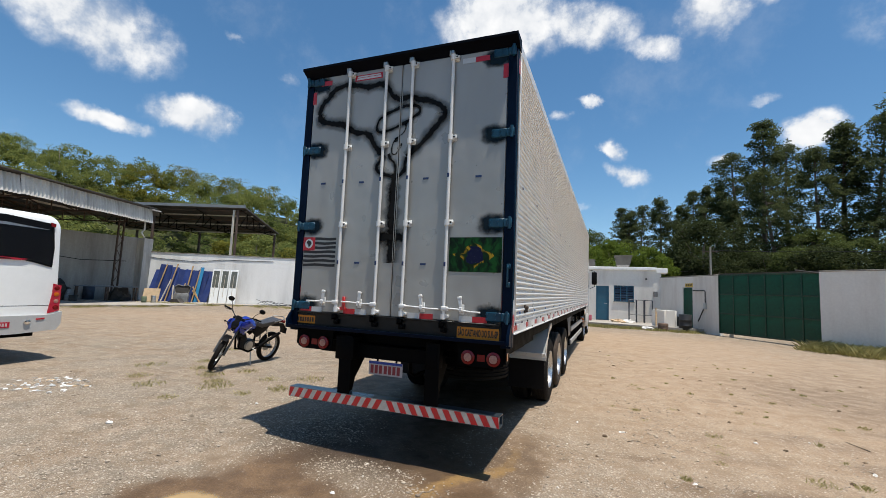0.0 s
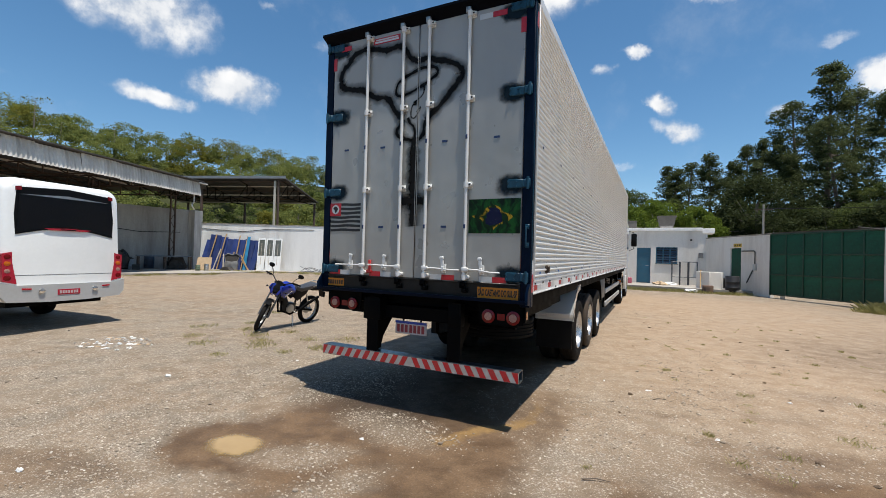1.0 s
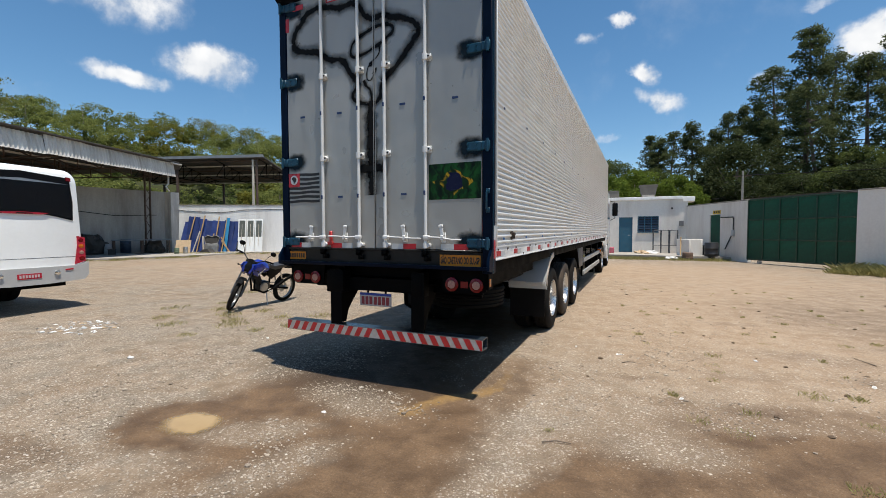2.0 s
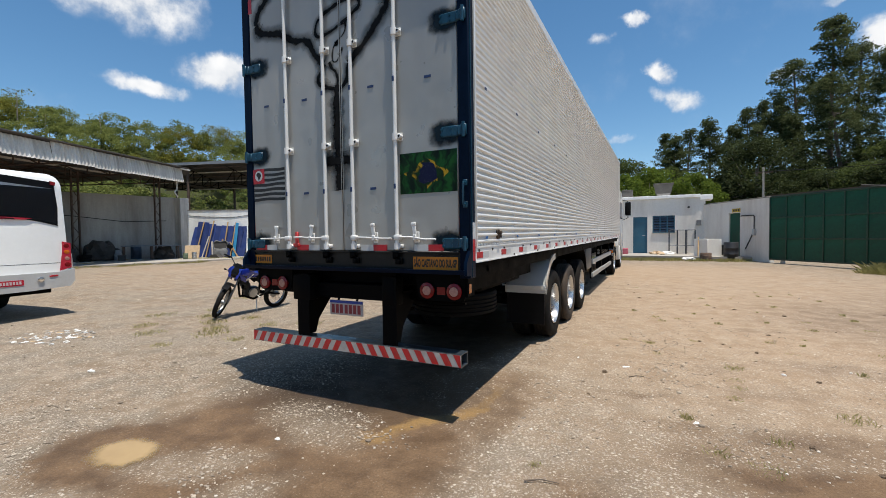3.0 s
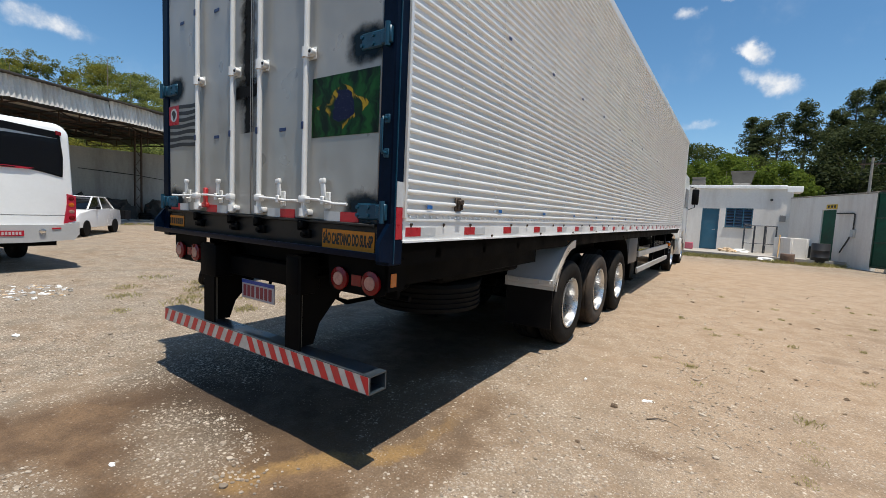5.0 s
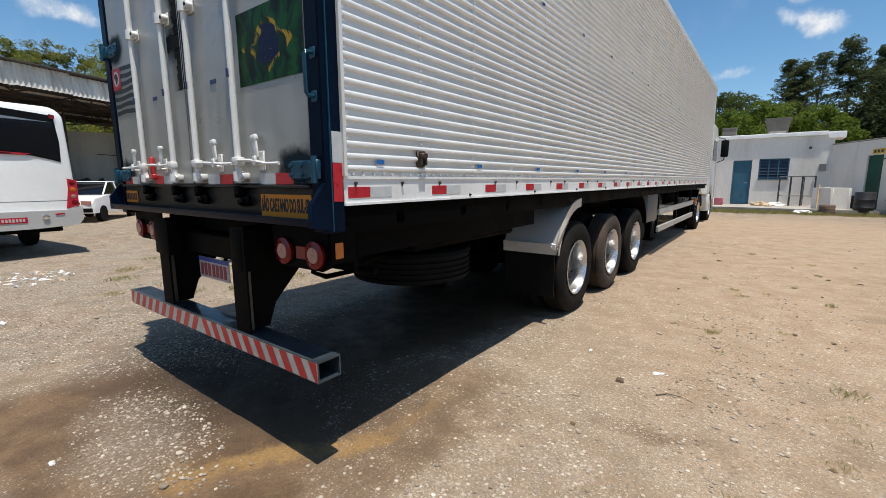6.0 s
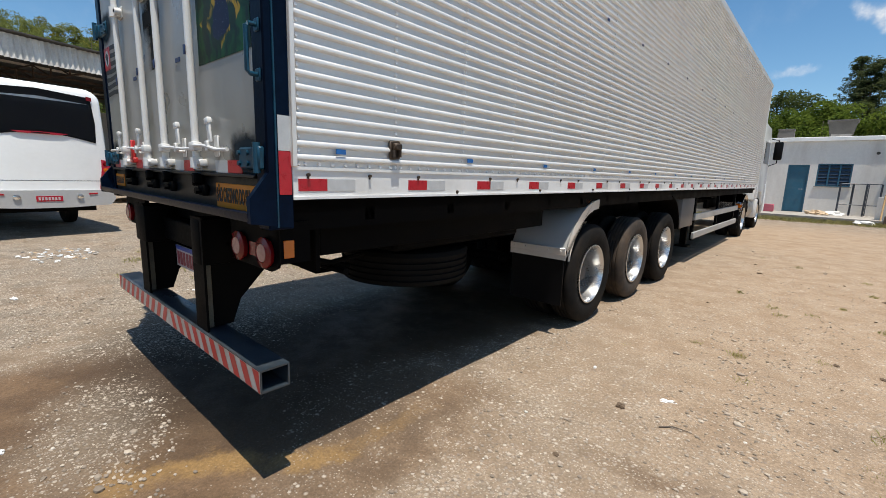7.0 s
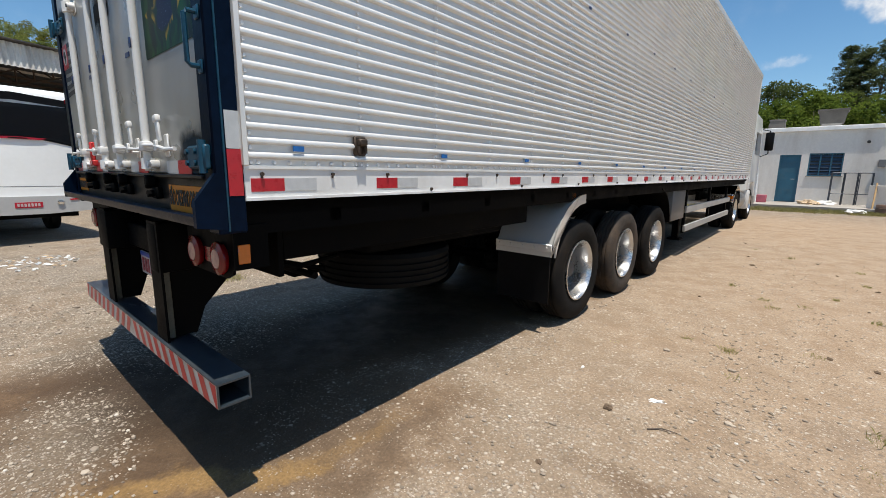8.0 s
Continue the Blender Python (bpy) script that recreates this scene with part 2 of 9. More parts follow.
SHEETROOF = surface("grey_corrugated_sheet", (0.68, 0.66, 0.61), 0.8, 0.0, 0.2, 1.6, dirt=(0.22, 0.19, 0.155), dirt_amount=0.6, dirt_scale=2.6, streak=True, piece=0.25)
RUST = surface("rusty_roof_steel", (0.10, 0.066, 0.048), 0.75, 0.2, 0.35, 4.0)
DARKROOF = surface("old_roof_sheet", (0.085, 0.078, 0.07), 0.8, 0.0, 0.3, 1.2)
GATE = surface("green_gate_paint", (0.004, 0.080, 0.046), 0.42, 0.0, 0.4, 0.9, bump=0.2, bscale=12, piece=0.35, gloss=0.3, dirt=(0.012, 0.035, 0.02), dirt_amount=0.5, dirt_scale=2.5)
GATEFRAME = surface("green_frame_paint", (0.004, 0.042, 0.022), 0.45, 0.0, 0.3, 4.0, dirt=(0.09, 0.05, 0.03), dirt_amount=0.4, dirt_scale=8)
TEAL = surface("teal_door_paint", (0.018, 0.10, 0.16), 0.5, 0.0, 0.15, 2.0, dirt=(0.10, 0.12, 0.12), dirt_amount=0.3, dirt_scale=3)
BLUEPANEL = surface("blue_panel_paint", (0.02, 0.05, 0.22), 0.5, 0.0, 0.25, 2.0, dirt=(0.10, 0.10, 0.12), dirt_amount=0.45, dirt_scale=2, piece=0.6)
CYANPANEL = surface("cyan_panel_paint", (0.03, 0.22, 0.42), 0.5, 0.0, 0.2, 2.0)
LOUVRE = surface("dark_blue_louvre_paint", (0.012, 0.035, 0.07), 0.5, 0.0, 0.2, 3.0)
TIMBER = surface("raw_timber", (0.40, 0.26, 0.12), 0.75, 0.0, 0.25, 6.0, streak=True)
PALETIMBER = surface("pale_timber", (0.55, 0.50, 0.42), 0.75, 0.0, 0.2, 6.0, streak=True)
DARKJUNK = surface("dark_scrap", (0.05, 0.045, 0.04), 0.7, 0.1, 0.4, 4.0)
YELLOWPAINT = surface("yellow_paint", (0.62, 0.40, 0.03), 0.5, 0.0, 0.15, 8.0)
TANK = surface("fibre_cement_tank", (0.10, 0.092, 0.082), 0.9, 0.0, 0.25, 2.5, bump=0.3, bscale=20)
PAPER = surface("littered_paper", (0.74, 0.73, 0.70), 0.8, 0.0, 0.1, 8.0)
SACK = surface("tan_paper_sack", (0.52, 0.38, 0.24), 0.8, 0.0, 0.2, 5.0)
GUARD = surface("satin_aluminium_guard", (0.72, 0.71, 0.68), 0.24, 0.45, 0.012, 1.2)
BARK = surface("tree_bark", (0.105, 0.08, 0.06), 0.9, 0.0, 0.3, 3.0, bump=0.4, bscale=20)
PALEBARK = surface("pale_bark", (0.20, 0.175, 0.14), 0.9, 0.0, 0.25, 3.0, bump=0.3, bscale=20)
LEAF = foliage("broad_leaves", (0.026, 0.044, 0.014), (0.098, 0.122, 0.036))
LIME = foliage("lime_leaves", (0.035, 0.068, 0.010), (0.125, 0.165, 0.026), 0.4)
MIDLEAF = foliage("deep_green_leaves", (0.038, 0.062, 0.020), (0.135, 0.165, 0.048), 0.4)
# leaf green darkened in its colour to carry the shade beneath the pines
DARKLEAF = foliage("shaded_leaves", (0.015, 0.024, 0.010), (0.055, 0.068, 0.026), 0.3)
OLIVE = foliage("olive_leaves", (0.07, 0.075, 0.016), (0.20, 0.19, 0.035), 0.4)
WOODS = foliage("hill_woods_leaves", (0.060, 0.088, 0.026), (0.215, 0.235, 0.068), 0.4)
NEEDLE = foliage("pine_needles", (0.028, 0.043, 0.020), (0.105, 0.125, 0.052), 0.4)
GRASS = foliage("dry_grass", (0.16, 0.155, 0.05), (0.42, 0.38, 0.17), 0.45)
SPRAY = None


# ---- mesh helpers ----
def box(bm, a, b, bevel=0.0, seg=1):
    lo, hi = [min(p, q) for p, q in zip(a, b)], [max(p, q) for p, q in zip(a, b)]
    m = Matrix.Translation([(p + q) / 2 for p, q in zip(lo, hi)]) @ Matrix.Diagonal([max(q - p, 1e-5) for p, q in zip(lo, hi)] + [1])
    v = bmesh.ops.create_cube(bm, size=1, matrix=m)["verts"]
    if bevel:
        e = list({e for p in v for e in p.link_edges})
        bmesh.ops.bevel(bm, geom=e, offset=bevel, segments=seg, affect="EDGES", profile=0.5)


def rod(bm, p, q, r, n=12, r2=None, caps=True):
    p, q = Vector(p), Vector(q)
    d = q - p
    m = Matrix.Translation((p + q) / 2) @ d.to_track_quat("Z", "Y").to_matrix().to_4x4()
    return bmesh.ops.create_cone(bm, cap_ends=caps, segments=n, radius1=r, radius2=r if r2 is None else r2, depth=d.length, matrix=m)["verts"]


def tube(bm, pts, r, n=8, taper=1.0):
    """A round bar swept along points."""
    pts = [Vector(p) for p in pts]
    rings, up = [], Vector((0.1, 0.2, 1)).normalized()
    for i, p in enumerate(pts):
        d = (pts[min(i + 1, len(pts) - 1)] - pts[max(i - 1, 0)]).normalized()
        side = d.cross(up)
        side = side.normalized() if side.length > 1e-3 else Vector((1, 0, 0))
        other = side.cross(d).normalized()
        k = r * (1 + (taper - 1) * i / max(1, len(pts) - 1))
        rings.append([bm.verts.new(p + (side * math.cos(a) + other * math.sin(a)) * k) for a in [2 * math.pi * j / n for j in range(n)]])
    for a, b in zip(rings, rings[1:]):
        for j in range(n):
            bm.faces.new((a[j], a[(j + 1) % n], b[(j + 1) % n], b[j]))
    bm.faces.new(rings[0][::-1])
    bm.faces.new(rings[-1])


def prism(bm, pts, axis, lo, hi):
    """An outline pushed from lo to hi along an axis; the outline lies in the other two, in order."""
    def at(p, h):
        return {"x": (h, p[0], p[1]), "y": (p[0], h, p[1]), "z": (p[0], p[1], h)}[axis]
    a, b = [bm.verts.new(at(p, lo)) for p in pts], [bm.verts.new(at(p, hi)) for p in pts]
    n = len(pts)
    new_faces = [bm.faces.new(a), bm.faces.new(b[::-1])] + [bm.faces.new((a[i], b[i], b[(i + 1) % n], a[(i + 1) % n])) for i in range(n)]
    bmesh.ops.recalc_face_normals(bm, faces=new_faces)


def lathe(bm, prof, centre, axis="x", n=32):
    """Turn a profile of (radius, height) round an axis through centre."""
    c = Vector(centre)
    turn = {"x": Matrix.Rotation(radians(90), 3, "Y"), "y": Matrix.Rotation(radians(-90), 3, "X"), "z": Matrix.Identity(3)}[axis]
    rings = []
    for r, h in prof:
        rings.append([bm.verts.new(c + turn @ Vector((r * math.cos(2 * math.pi * j / n), r * math.sin(2 * math.pi * j / n), h))) for j in range(n)])
    made = []
    for a, b in zip(rings, rings[1:]):
        for j in range(n):
            made.append(bm.faces.new((a[j], a[(j + 1) % n], b[(j + 1) % n], b[j])))
    if prof[0][0] > 1e-4:
        made.append(bm.faces.new(rings[0][::-1]))
    if prof[-1][0] > 1e-4:
        made.append(bm.faces.new(rings[-1]))
    bmesh.ops.recalc_face_normals(bm, faces=made)


def quad(bm, a, b, c, d):
    bm.faces.new([bm.verts.new(p) for p in (a, b, c, d)])


def mesh_of(name, bm, material, smooth=True):
    me = bpy.data.meshes.new(name)
    bmesh.ops.recalc_face_normals(bm, faces=bm.faces)
    for f in bm.faces:
        f.smooth = smooth
    bm.to_mesh(me)
    bm.free()
    if smooth:
        me.set_sharp_from_angle(angle=radians(38))
    me.materials.append(material)
    return me


def part(name, bm, material, parent, label="", smooth=True):
    """Link a bmesh as one mesh under a thing or a part."""
    ob = new(name, mesh_of(name, bm, material, smooth))
    ob.parent = parent
    if label:
        tagged(ob, label)
    return ob


def again(ob, at, turn=None):
    """The same piece once more, elsewhere under the same parent."""
    o = new(ob.name.split(".")[0], ob.data)
    o.parent = ob.parent
    o.matrix_basis = Matrix.Translation(at) @ (turn or Matrix.Identity(4))
    for k in ("label",):
        if k in ob:
            o[k] = ob[k]
    return o


def thing(name, label, category, group="", at=(0, 0, 0), turn=0.0, kind=""):
    ob = new(name)
    ob.empty_display_size = 0.2
    ob.matrix_basis = pose(*at, 0, 0, turn)
    return tagged(ob, label, category, group, kind)


def solid(name, bm, material, label, category, group="", kind="", smooth=True):
    ob = new(name, mesh_of(name, bm, material, smooth))
    return tagged(ob, label, category, group, kind)


def raw(name, verts, faces, material, smooth=False):
    me = bpy.data.meshes.new(name)
    me.from_pydata(verts, [], faces)
    me.materials.append(material)
    if smooth:
        me.shade_smooth()
    return me


def ground_z(x, y):
    """The height of the yard: level behind the trailer, rising gently outwards and to the buildings at its end."""
    t = min(1.0, max(0.0, (y - 12.0) / 9.0))
    rise = 0.045 * t * t * (3 - 2 * t)
    if x < -6:
        rise *= 1 - min(1.0, (-6 - x) / 22.0)
    return rise + 0.0072 * min(60.0, max(0.0, math.hypot(x - 2, y + 3) - 4.0))


def about_eye(scale, turn, dz):
    """Turns and scales a side of the yard about the middle of the walk, and lifts it by dz."""
    return Matrix.Translation((2.6, -3.9, dz)) @ Matrix.Rotation(radians(turn), 4, "Z") @ Matrix.Diagonal((scale, scale, scale, 1)) @ Matrix.Translation((-2.6, 4.1, 0))


WEST, NORTH = about_eye(1.058, 1.8, 0.19), about_eye(1.045, 0.15, 0.06)


def settle(before, m):
    """Sets all top-level things made since before into the yard by m."""
    for ob in [o for o in scene.objects if o not in before and o.parent is None]:
        ob.matrix_basis = m @ ob.matrix_basis


# ---- ground ----
def ground_material():
    m, n, s, _ = begin("gravel_and_mud")
    at = n.add("ShaderNodeTexCoord").outputs["Object"]
    wob = n.vec("SUBTRACT", n.noise(at, 0.8, 5.0, 0.6, color=True), (0.5, 0.5, 0.5))
    wob2 = n.vec("SUBTRACT", n.noise(at, 5.0, 5.0, 0.65, color=True), (0.5, 0.5, 0.5))
    pos = n.vec("ADD", n.vec("ADD", at, n.vec("MULTIPLY", wob, (0.55, 0.55, 0))), n.vec("MULTIPLY", wob2, (0.34, 0.34, 0)))
    # moist brown ground behind and under the trailer and in the wheel tracks
    # the first ellipse also darkens the ground for the trailer's shade
    moist = n.blobs(pos, [(-0.05, 5.5, 1.12, 6.0, 0, 1.0), (0.15, -0.75, 1.42, 1.30, 6, 1.0), (1.0, 0.38, 0.62, 1.20, -4, 0.72), (0.72, -2.2, 1.05, 1.6, -8, 1.0), (-0.98, -1.48, 0.62, 0.52, 0, 1.0),
                          (1.3, -4.2, 2.6, 1.6, -8, 1.0), (3.5, -0.55, 2.6, 0.92, 27, 1.0), (2.35, 1.36, 0.28, 0.10, 10, 0.7), (5.0, -1.1, 2.6, 1.1, 20, 0.9), (3.0, -1.6, 1.4, 0.9, 0, 0.95), (-2.4, -2.9, 1.5, 0.35, 28, 0.6), (0.0, -6.5, 5.0, 2.2, 0, 0.8), (3.8, 0.38, 1.5, 0.62, 20, 0.62), (2.7, 0.7, 0.45, 0.16, 10, 0.55), (3.4, 0.1, 0.7, 0.2, 15, 0.5)], 0.24)
    stony = n.blobs(pos, [(0.0, -0.45, 0.62, 0.30, -20, 0.75), (-0.30, -1.35, 0.45, 0.20, 30, 0.85), (0.25, -1.75, 0.22, 0.5, -22, 0.7), (1.85, -0.75, 0.2, 0.9, -14, 0.9), (2.25, 0.6, 0.4, 0.8, 0, 0.9), (-0.3, -2.5, 0.7, 0.3, 20, 0.9), (2.6, -0.3, 0.6, 0.3, 10, 0.8), (-2.9, -0.7, 1.0, 0.8, 20, 0.8)], 0.6)
    moist = n.math("MULTIPLY", moist, n.math("SUBTRACT", 1.0, n.math("MULTIPLY", stony, 0.85)), clamp=True)
    ochre = n.math("MULTIPLY", n.blobs(pos, [(0.84, -0.20, 0.10, 0.26, -30, 1.0), (0.70, -0.46, 0.09, 0.16, -34, 0.8), (1.12, 0.24, 0.07, 0.30, -18, 0.9), (1.2, 0.7, 0.06, 0.3, -8, 0.4)], 0.6), 0.74)
    sandy = n.blobs(pos, [(6.5, 7, 6.3, 7.5, 0, 1.0), (3.5, 14, 5, 5, 0, 1.0), (-9, 9, 9, 4, 20, 0.5), (-14, 11, 7, 3.5, 20, 0.7)], 0.5)
    worn = n.blobs(pos, [(6.2, 6.4, 1.7, 2.0, 20, 0.9), (4.6, 3.0, 0.7, 0.28, 0, 0.7), (7.4, 9.0, 1.3, 2.6, -20, 0.5), (3.6, 1.9, 0.5, 0.2, 20, 0.6), (9, 5, 1.5, 1.0, 0, 0.6), (3.3, 2.6, 0.28, 0.12, 30, 0.7), (5.0, 2.2, 0.5, 0.2, -10, 0.7), (2.6, 1.4, 0.2, 0.1, 0, 0.6), (5.8, 3.9, 0.6, 0.25, 10, 0.7), (4.2, 5.0, 0.5, 0.2, 0, 0.6), (7.8, 2.8, 0.8, 0.3, 10, 0.7), (3.6, 0.9, 0.35, 0.15, 10, 0.7), (6.8, 1.5, 0.9, 0.3, 15, 0.8), (-6.0, 4.5, 2.2, 0.7, 10, 0.35)], 0.7)
    broad = n.noise(at, 0.5, 6.0, 0.62)
    mid = n.noise(at, 3.2, 7.0, 0.66)
    grain = n.noise(at, 60.0, 4.0, 0.7)
    speck = n.noise(at, 170.0, 2.0, 0.6)
    # crushed stones of two sizes
    v1 = n.add("ShaderNodeTexVoronoi", Vector=at, Scale=40.0)
    v2 = n.add("ShaderNodeTexVoronoi", Vector=at, Scale=105.0)
    stone1 = n.step(v1.outputs["Distance"], 0.25, 0.62, 1.0, 0.0)
    stone2 = n.step(v2.outputs["Distance"], 0.25, 0.65, 1.0, 0.0)
    pick = n.add("ShaderNodeSeparateColor", Color=v1.outputs["Color"])
    pick2 = n.add("ShaderNodeSeparateColor", Color=v2.outputs["Color"])
    dirt = n.mix(n.step(mid, 0.3, 0.7), (0.225, 0.165, 0.113, 1), (0.36, 0.277, 0.196, 1))
    dirt = n.mix(n.step(broad, 0.38, 0.66), dirt, (0.280, 0.226, 0.166, 1))
    sand = n.mix(n.step(mid, 0.28, 0.72), (0.335, 0.238, 0.157, 1), (0.435, 0.327, 0.226, 1))
    # cooler, darker gravel in loose patches
    patch = n.step(n.noise(at, 1.7, 6.0, 0.7), 0.44, 0.62, 0.0, 0.62)
    dirt = n.mix(patch, dirt, (0.215, 0.188, 0.150, 1))
    base = n.mix(sandy, dirt, sand)
    base = n.mix(n.math("MULTIPLY", worn, n.step(mid, 0.25, 0.7, 0.95, 0.35), clamp=True), base, (0.20, 0.148, 0.108, 1))
    mud = n.mix(n.step(mid, 0.3, 0.7), (0.100, 0.060, 0.034, 1), (0.195, 0.122, 0.069, 1))
    col = n.mix(n.math("MULTIPLY", moist, 0.95), base, mud)
    # shade under the trailer, painted into the ground colour as dark patches
    trailer_shade = n.math("MULTIPLY", n.blobs(pos, [(-0.40, 0.45, 1.35, 0.85, 0, 0.85), (-0.25, 2.3, 0.9, 2.3, 4, 0.85), (-0.1, 6.5, 0.8, 2.0, 0, 0.7), (0.2, 10.5, 0.7, 1.6, 0, 0.6)], 0.5), n.step(mid, 0.3, 0.6, 0.6, 1.0))
    col = n.mix(trailer_shade, col, (0.022, 0.015, 0.010, 1))
    col = n.mix(ochre, col, (0.33, 0.20, 0.075, 1))
    col = n.mix(n.step(grain, 0.32, 0.68, 0.75, 0.0), col, n.mix(0.5, col, (0.03, 0.02, 0.012, 1)))
    col = n.mix(n.step(speck, 0.6, 0.85, 0.0, 0.4), col, n.mix(0.5, col, (0.75, 0.66, 0.54, 1)))
    grey = n.mix(pick.outputs[0], (0.19, 0.15, 0.115, 1), (0.60, 0.525, 0.43, 1))
    grey2 = n.mix(pick2.outputs[0], (0.17, 0.13, 0.097, 1), (0.56, 0.485, 0.395, 1))
    many = n.step(n.math("ADD", mid, n.math("MULTIPLY", broad, 0.6)), 0.55, 1.0, 0.12, 0.95)
    few = n.math("SUBTRACT", 1.0, n.math("MAXIMUM", n.math("MULTIPLY", sandy, 0.55), n.math("MULTIPLY", moist, 0.93)))
    amount = n.math("MAXIMUM", n.math("MULTIPLY", many, few), n.math("MULTIPLY", stony, n.step(mid, 0.35, 0.6, 0.3, 0.95)))
    on1 = n.math("MULTIPLY", stone1, n.step(pick.outputs[1], n.math("SUBTRACT", 1.0, n.math("MULTIPLY", amount, 0.6)), n.math("SUBTRACT", 1.1, n.math("MULTIPLY", amount, 0.6))))
    on2 = n.math("MULTIPLY", stone2, n.step(pick2.outputs[1], n.math("SUBTRACT", 1.0, amount), n.math("SUBTRACT", 1.1, amount)))
    col = n.mix(n.math("MULTIPLY", on2, 0.85), col, grey2)
    col = n.mix(n.math("MULTIPLY", on1, 0.88), col, grey)
    up = n.add("ShaderNodeSeparateXYZ", Vector=at).outputs[2]
    col = n.mix(n.step(up, 0.6, 2.5), col, n.mix(mid, (0.020, 0.026, 0.010, 1), (0.06, 0.065, 0.025, 1)))
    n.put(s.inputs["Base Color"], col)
    n.put(s.inputs["Roughness"], n.math("SUBTRACT", 0.95, n.math("MULTIPLY", moist, n.step(mid, 0.35, 0.65, 0.42, 0.2))))
    s.inputs["Specular IOR Level"].default_value = 0.14
    h = n.math("ADD", n.math("ADD", n.math("MULTIPLY", on1, 0.9), n.math("MULTIPLY", on2, 0.4)), n.math("ADD", n.math("MULTIPLY", grain, 0.8), n.math("MULTIPLY", mid, 0.7)))
    n.put(s.inputs["Normal"], n.add("ShaderNodeBump", Strength=0.8, Distance=0.008, Height=h).outputs[0])
    return m


def hill_z(x, y):
    """The wooded hill beyond the back wall."""
    r = math.hypot(x - 2, y + 4)
    a = math.degrees(math.atan2(x - 2, y + 4))
    side = min(1.0, max(0.0, (-28 - a) / 14.0)) * min(1.0, max(0.0, (a + 140) / 30.0))
    up = min(1.0, max(0.0, (r - 44) / 60.0))
    return side * up * up * (3 - 2 * up) * (16.3 + 2.8 * min(1.0, max(0.0, (-46 - a) / 22.0)))


def spread(edges):
    """Stations along one axis: (from, to, step) stretches."""
    out = []
    for a, b, st in edges:
        k = max(1, round((b - a) / st))
        out += [a + (b - a) * i / k for i in range(k)]
    return out + [edges[-1][1]]


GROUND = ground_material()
PUDDLE = (-0.93, -1.49)
gx = spread([(-900, -150, 75), (-150, -40, 6), (-40, -8, 1.0), (-8, -4, 0.25), (-4, 5, 0.07), (5, 9, 0.25), (9, 40, 1.0), (40, 150, 8), (150, 900, 75)])
gy = spread([(-600, -60, 60), (-60, -10, 5), (-10, -5, 0.25), (-5, 4, 0.07), (4, 10, 0.2), (10, 30, 0.7), (30, 150, 5), (150, 1200, 100)])
verts = []
for y in gy:
    for x in gx:
        z = ground_z(x, y) + hill_z(x, y)
        if -8 <= x <= 9 and -10 <= y <= 12:
            d = math.hypot((x - PUDDLE[0]) / 1.15, (y - PUDDLE[1]) / 0.9)
            fine = min(1.0, max(0.0, (4.0 + x) / 0.5), max(0.0, (5.0 - x) / 0.5)) * min(1.0, max(0.0, (4.0 - y) / 0.5))
            fine = max(0.0, fine) * min(1.0, 0.45 + d)
            z += min(1.0, 0.3 + d) * 0.010 * noise.noise((x * 0.8, y * 0.8, 0)) + 0.006 * fine * noise.noise((x * 3.1, y * 3.1, 4)) + 0.004 * fine * noise.noise((x * 9, y * 9, 9))
            z -= 0.030 * max(0.0, 1 - (d / 0.42) ** 2)
        verts.append((x, y, z))
w = len(gx)
faces = [(j * w + i, j * w + i + 1, (j + 1) * w + i + 1, (j + 1) * w + i) for j in range(len(gy) - 1) for i in range(w - 1)]
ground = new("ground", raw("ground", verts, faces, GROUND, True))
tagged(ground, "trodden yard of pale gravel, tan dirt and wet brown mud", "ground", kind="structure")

# the muddy puddle
m_water, n, s, _ = begin("muddy_water")
at = n.add("ShaderNodeTexCoord").outputs["Object"]
n.put(s.inputs["Base Color"], n.mix(n.noise(at, 6.0, 3.0), (0.33, 0.215, 0.090, 1), (0.42, 0.285, 0.120, 1)))
s.inputs["Roughness"].default_value = 0.08
off = n.vec("MULTIPLY", n.vec("SUBTRACT", at, (PUDDLE[0], PUDDLE[1], 0)), (1.0, 1.28, 0))
far = n.math("ADD", n.vec("LENGTH", off), n.math("MULTIPLY", n.math("SUBTRACT", n.noise(at, 7.0, 5.0, 0.65), 0.5), 0.16))
n.put(s.inputs["Alpha"], n.step(far, 0.17, 0.31, 1.0, 0.0))
bm = bmesh.new()
ring = []
for i in range(96):
    a = 2 * math.pi * i / 96
    r = 0.36 * (1 + 0.05 * noise.noise((math.cos(a) * 1.3, math.sin(a) * 1.3, 2)) + 0.02 * noise.noise((math.cos(a) * 4, math.sin(a) * 4, 7)) + 0.05 * noise.noise((math.cos(a) * 11, math.sin(a) * 11, 3)))
    ring.append(bm.verts.new((PUDDLE[0] + 1.0 * r * math.cos(a), PUDDLE[1] + 0.78 * r * math.sin(a), -0.0085)))
bm.faces.new(ring)
solid("puddle", bm, m_water, "shallow puddle of opaque tan water in the gravel", "puddle", kind="structure")

# ---- box trailer ----
TOP, RAIL0, RAIL1, FRONT = 4.36, 1.37, 1.50, 15.3


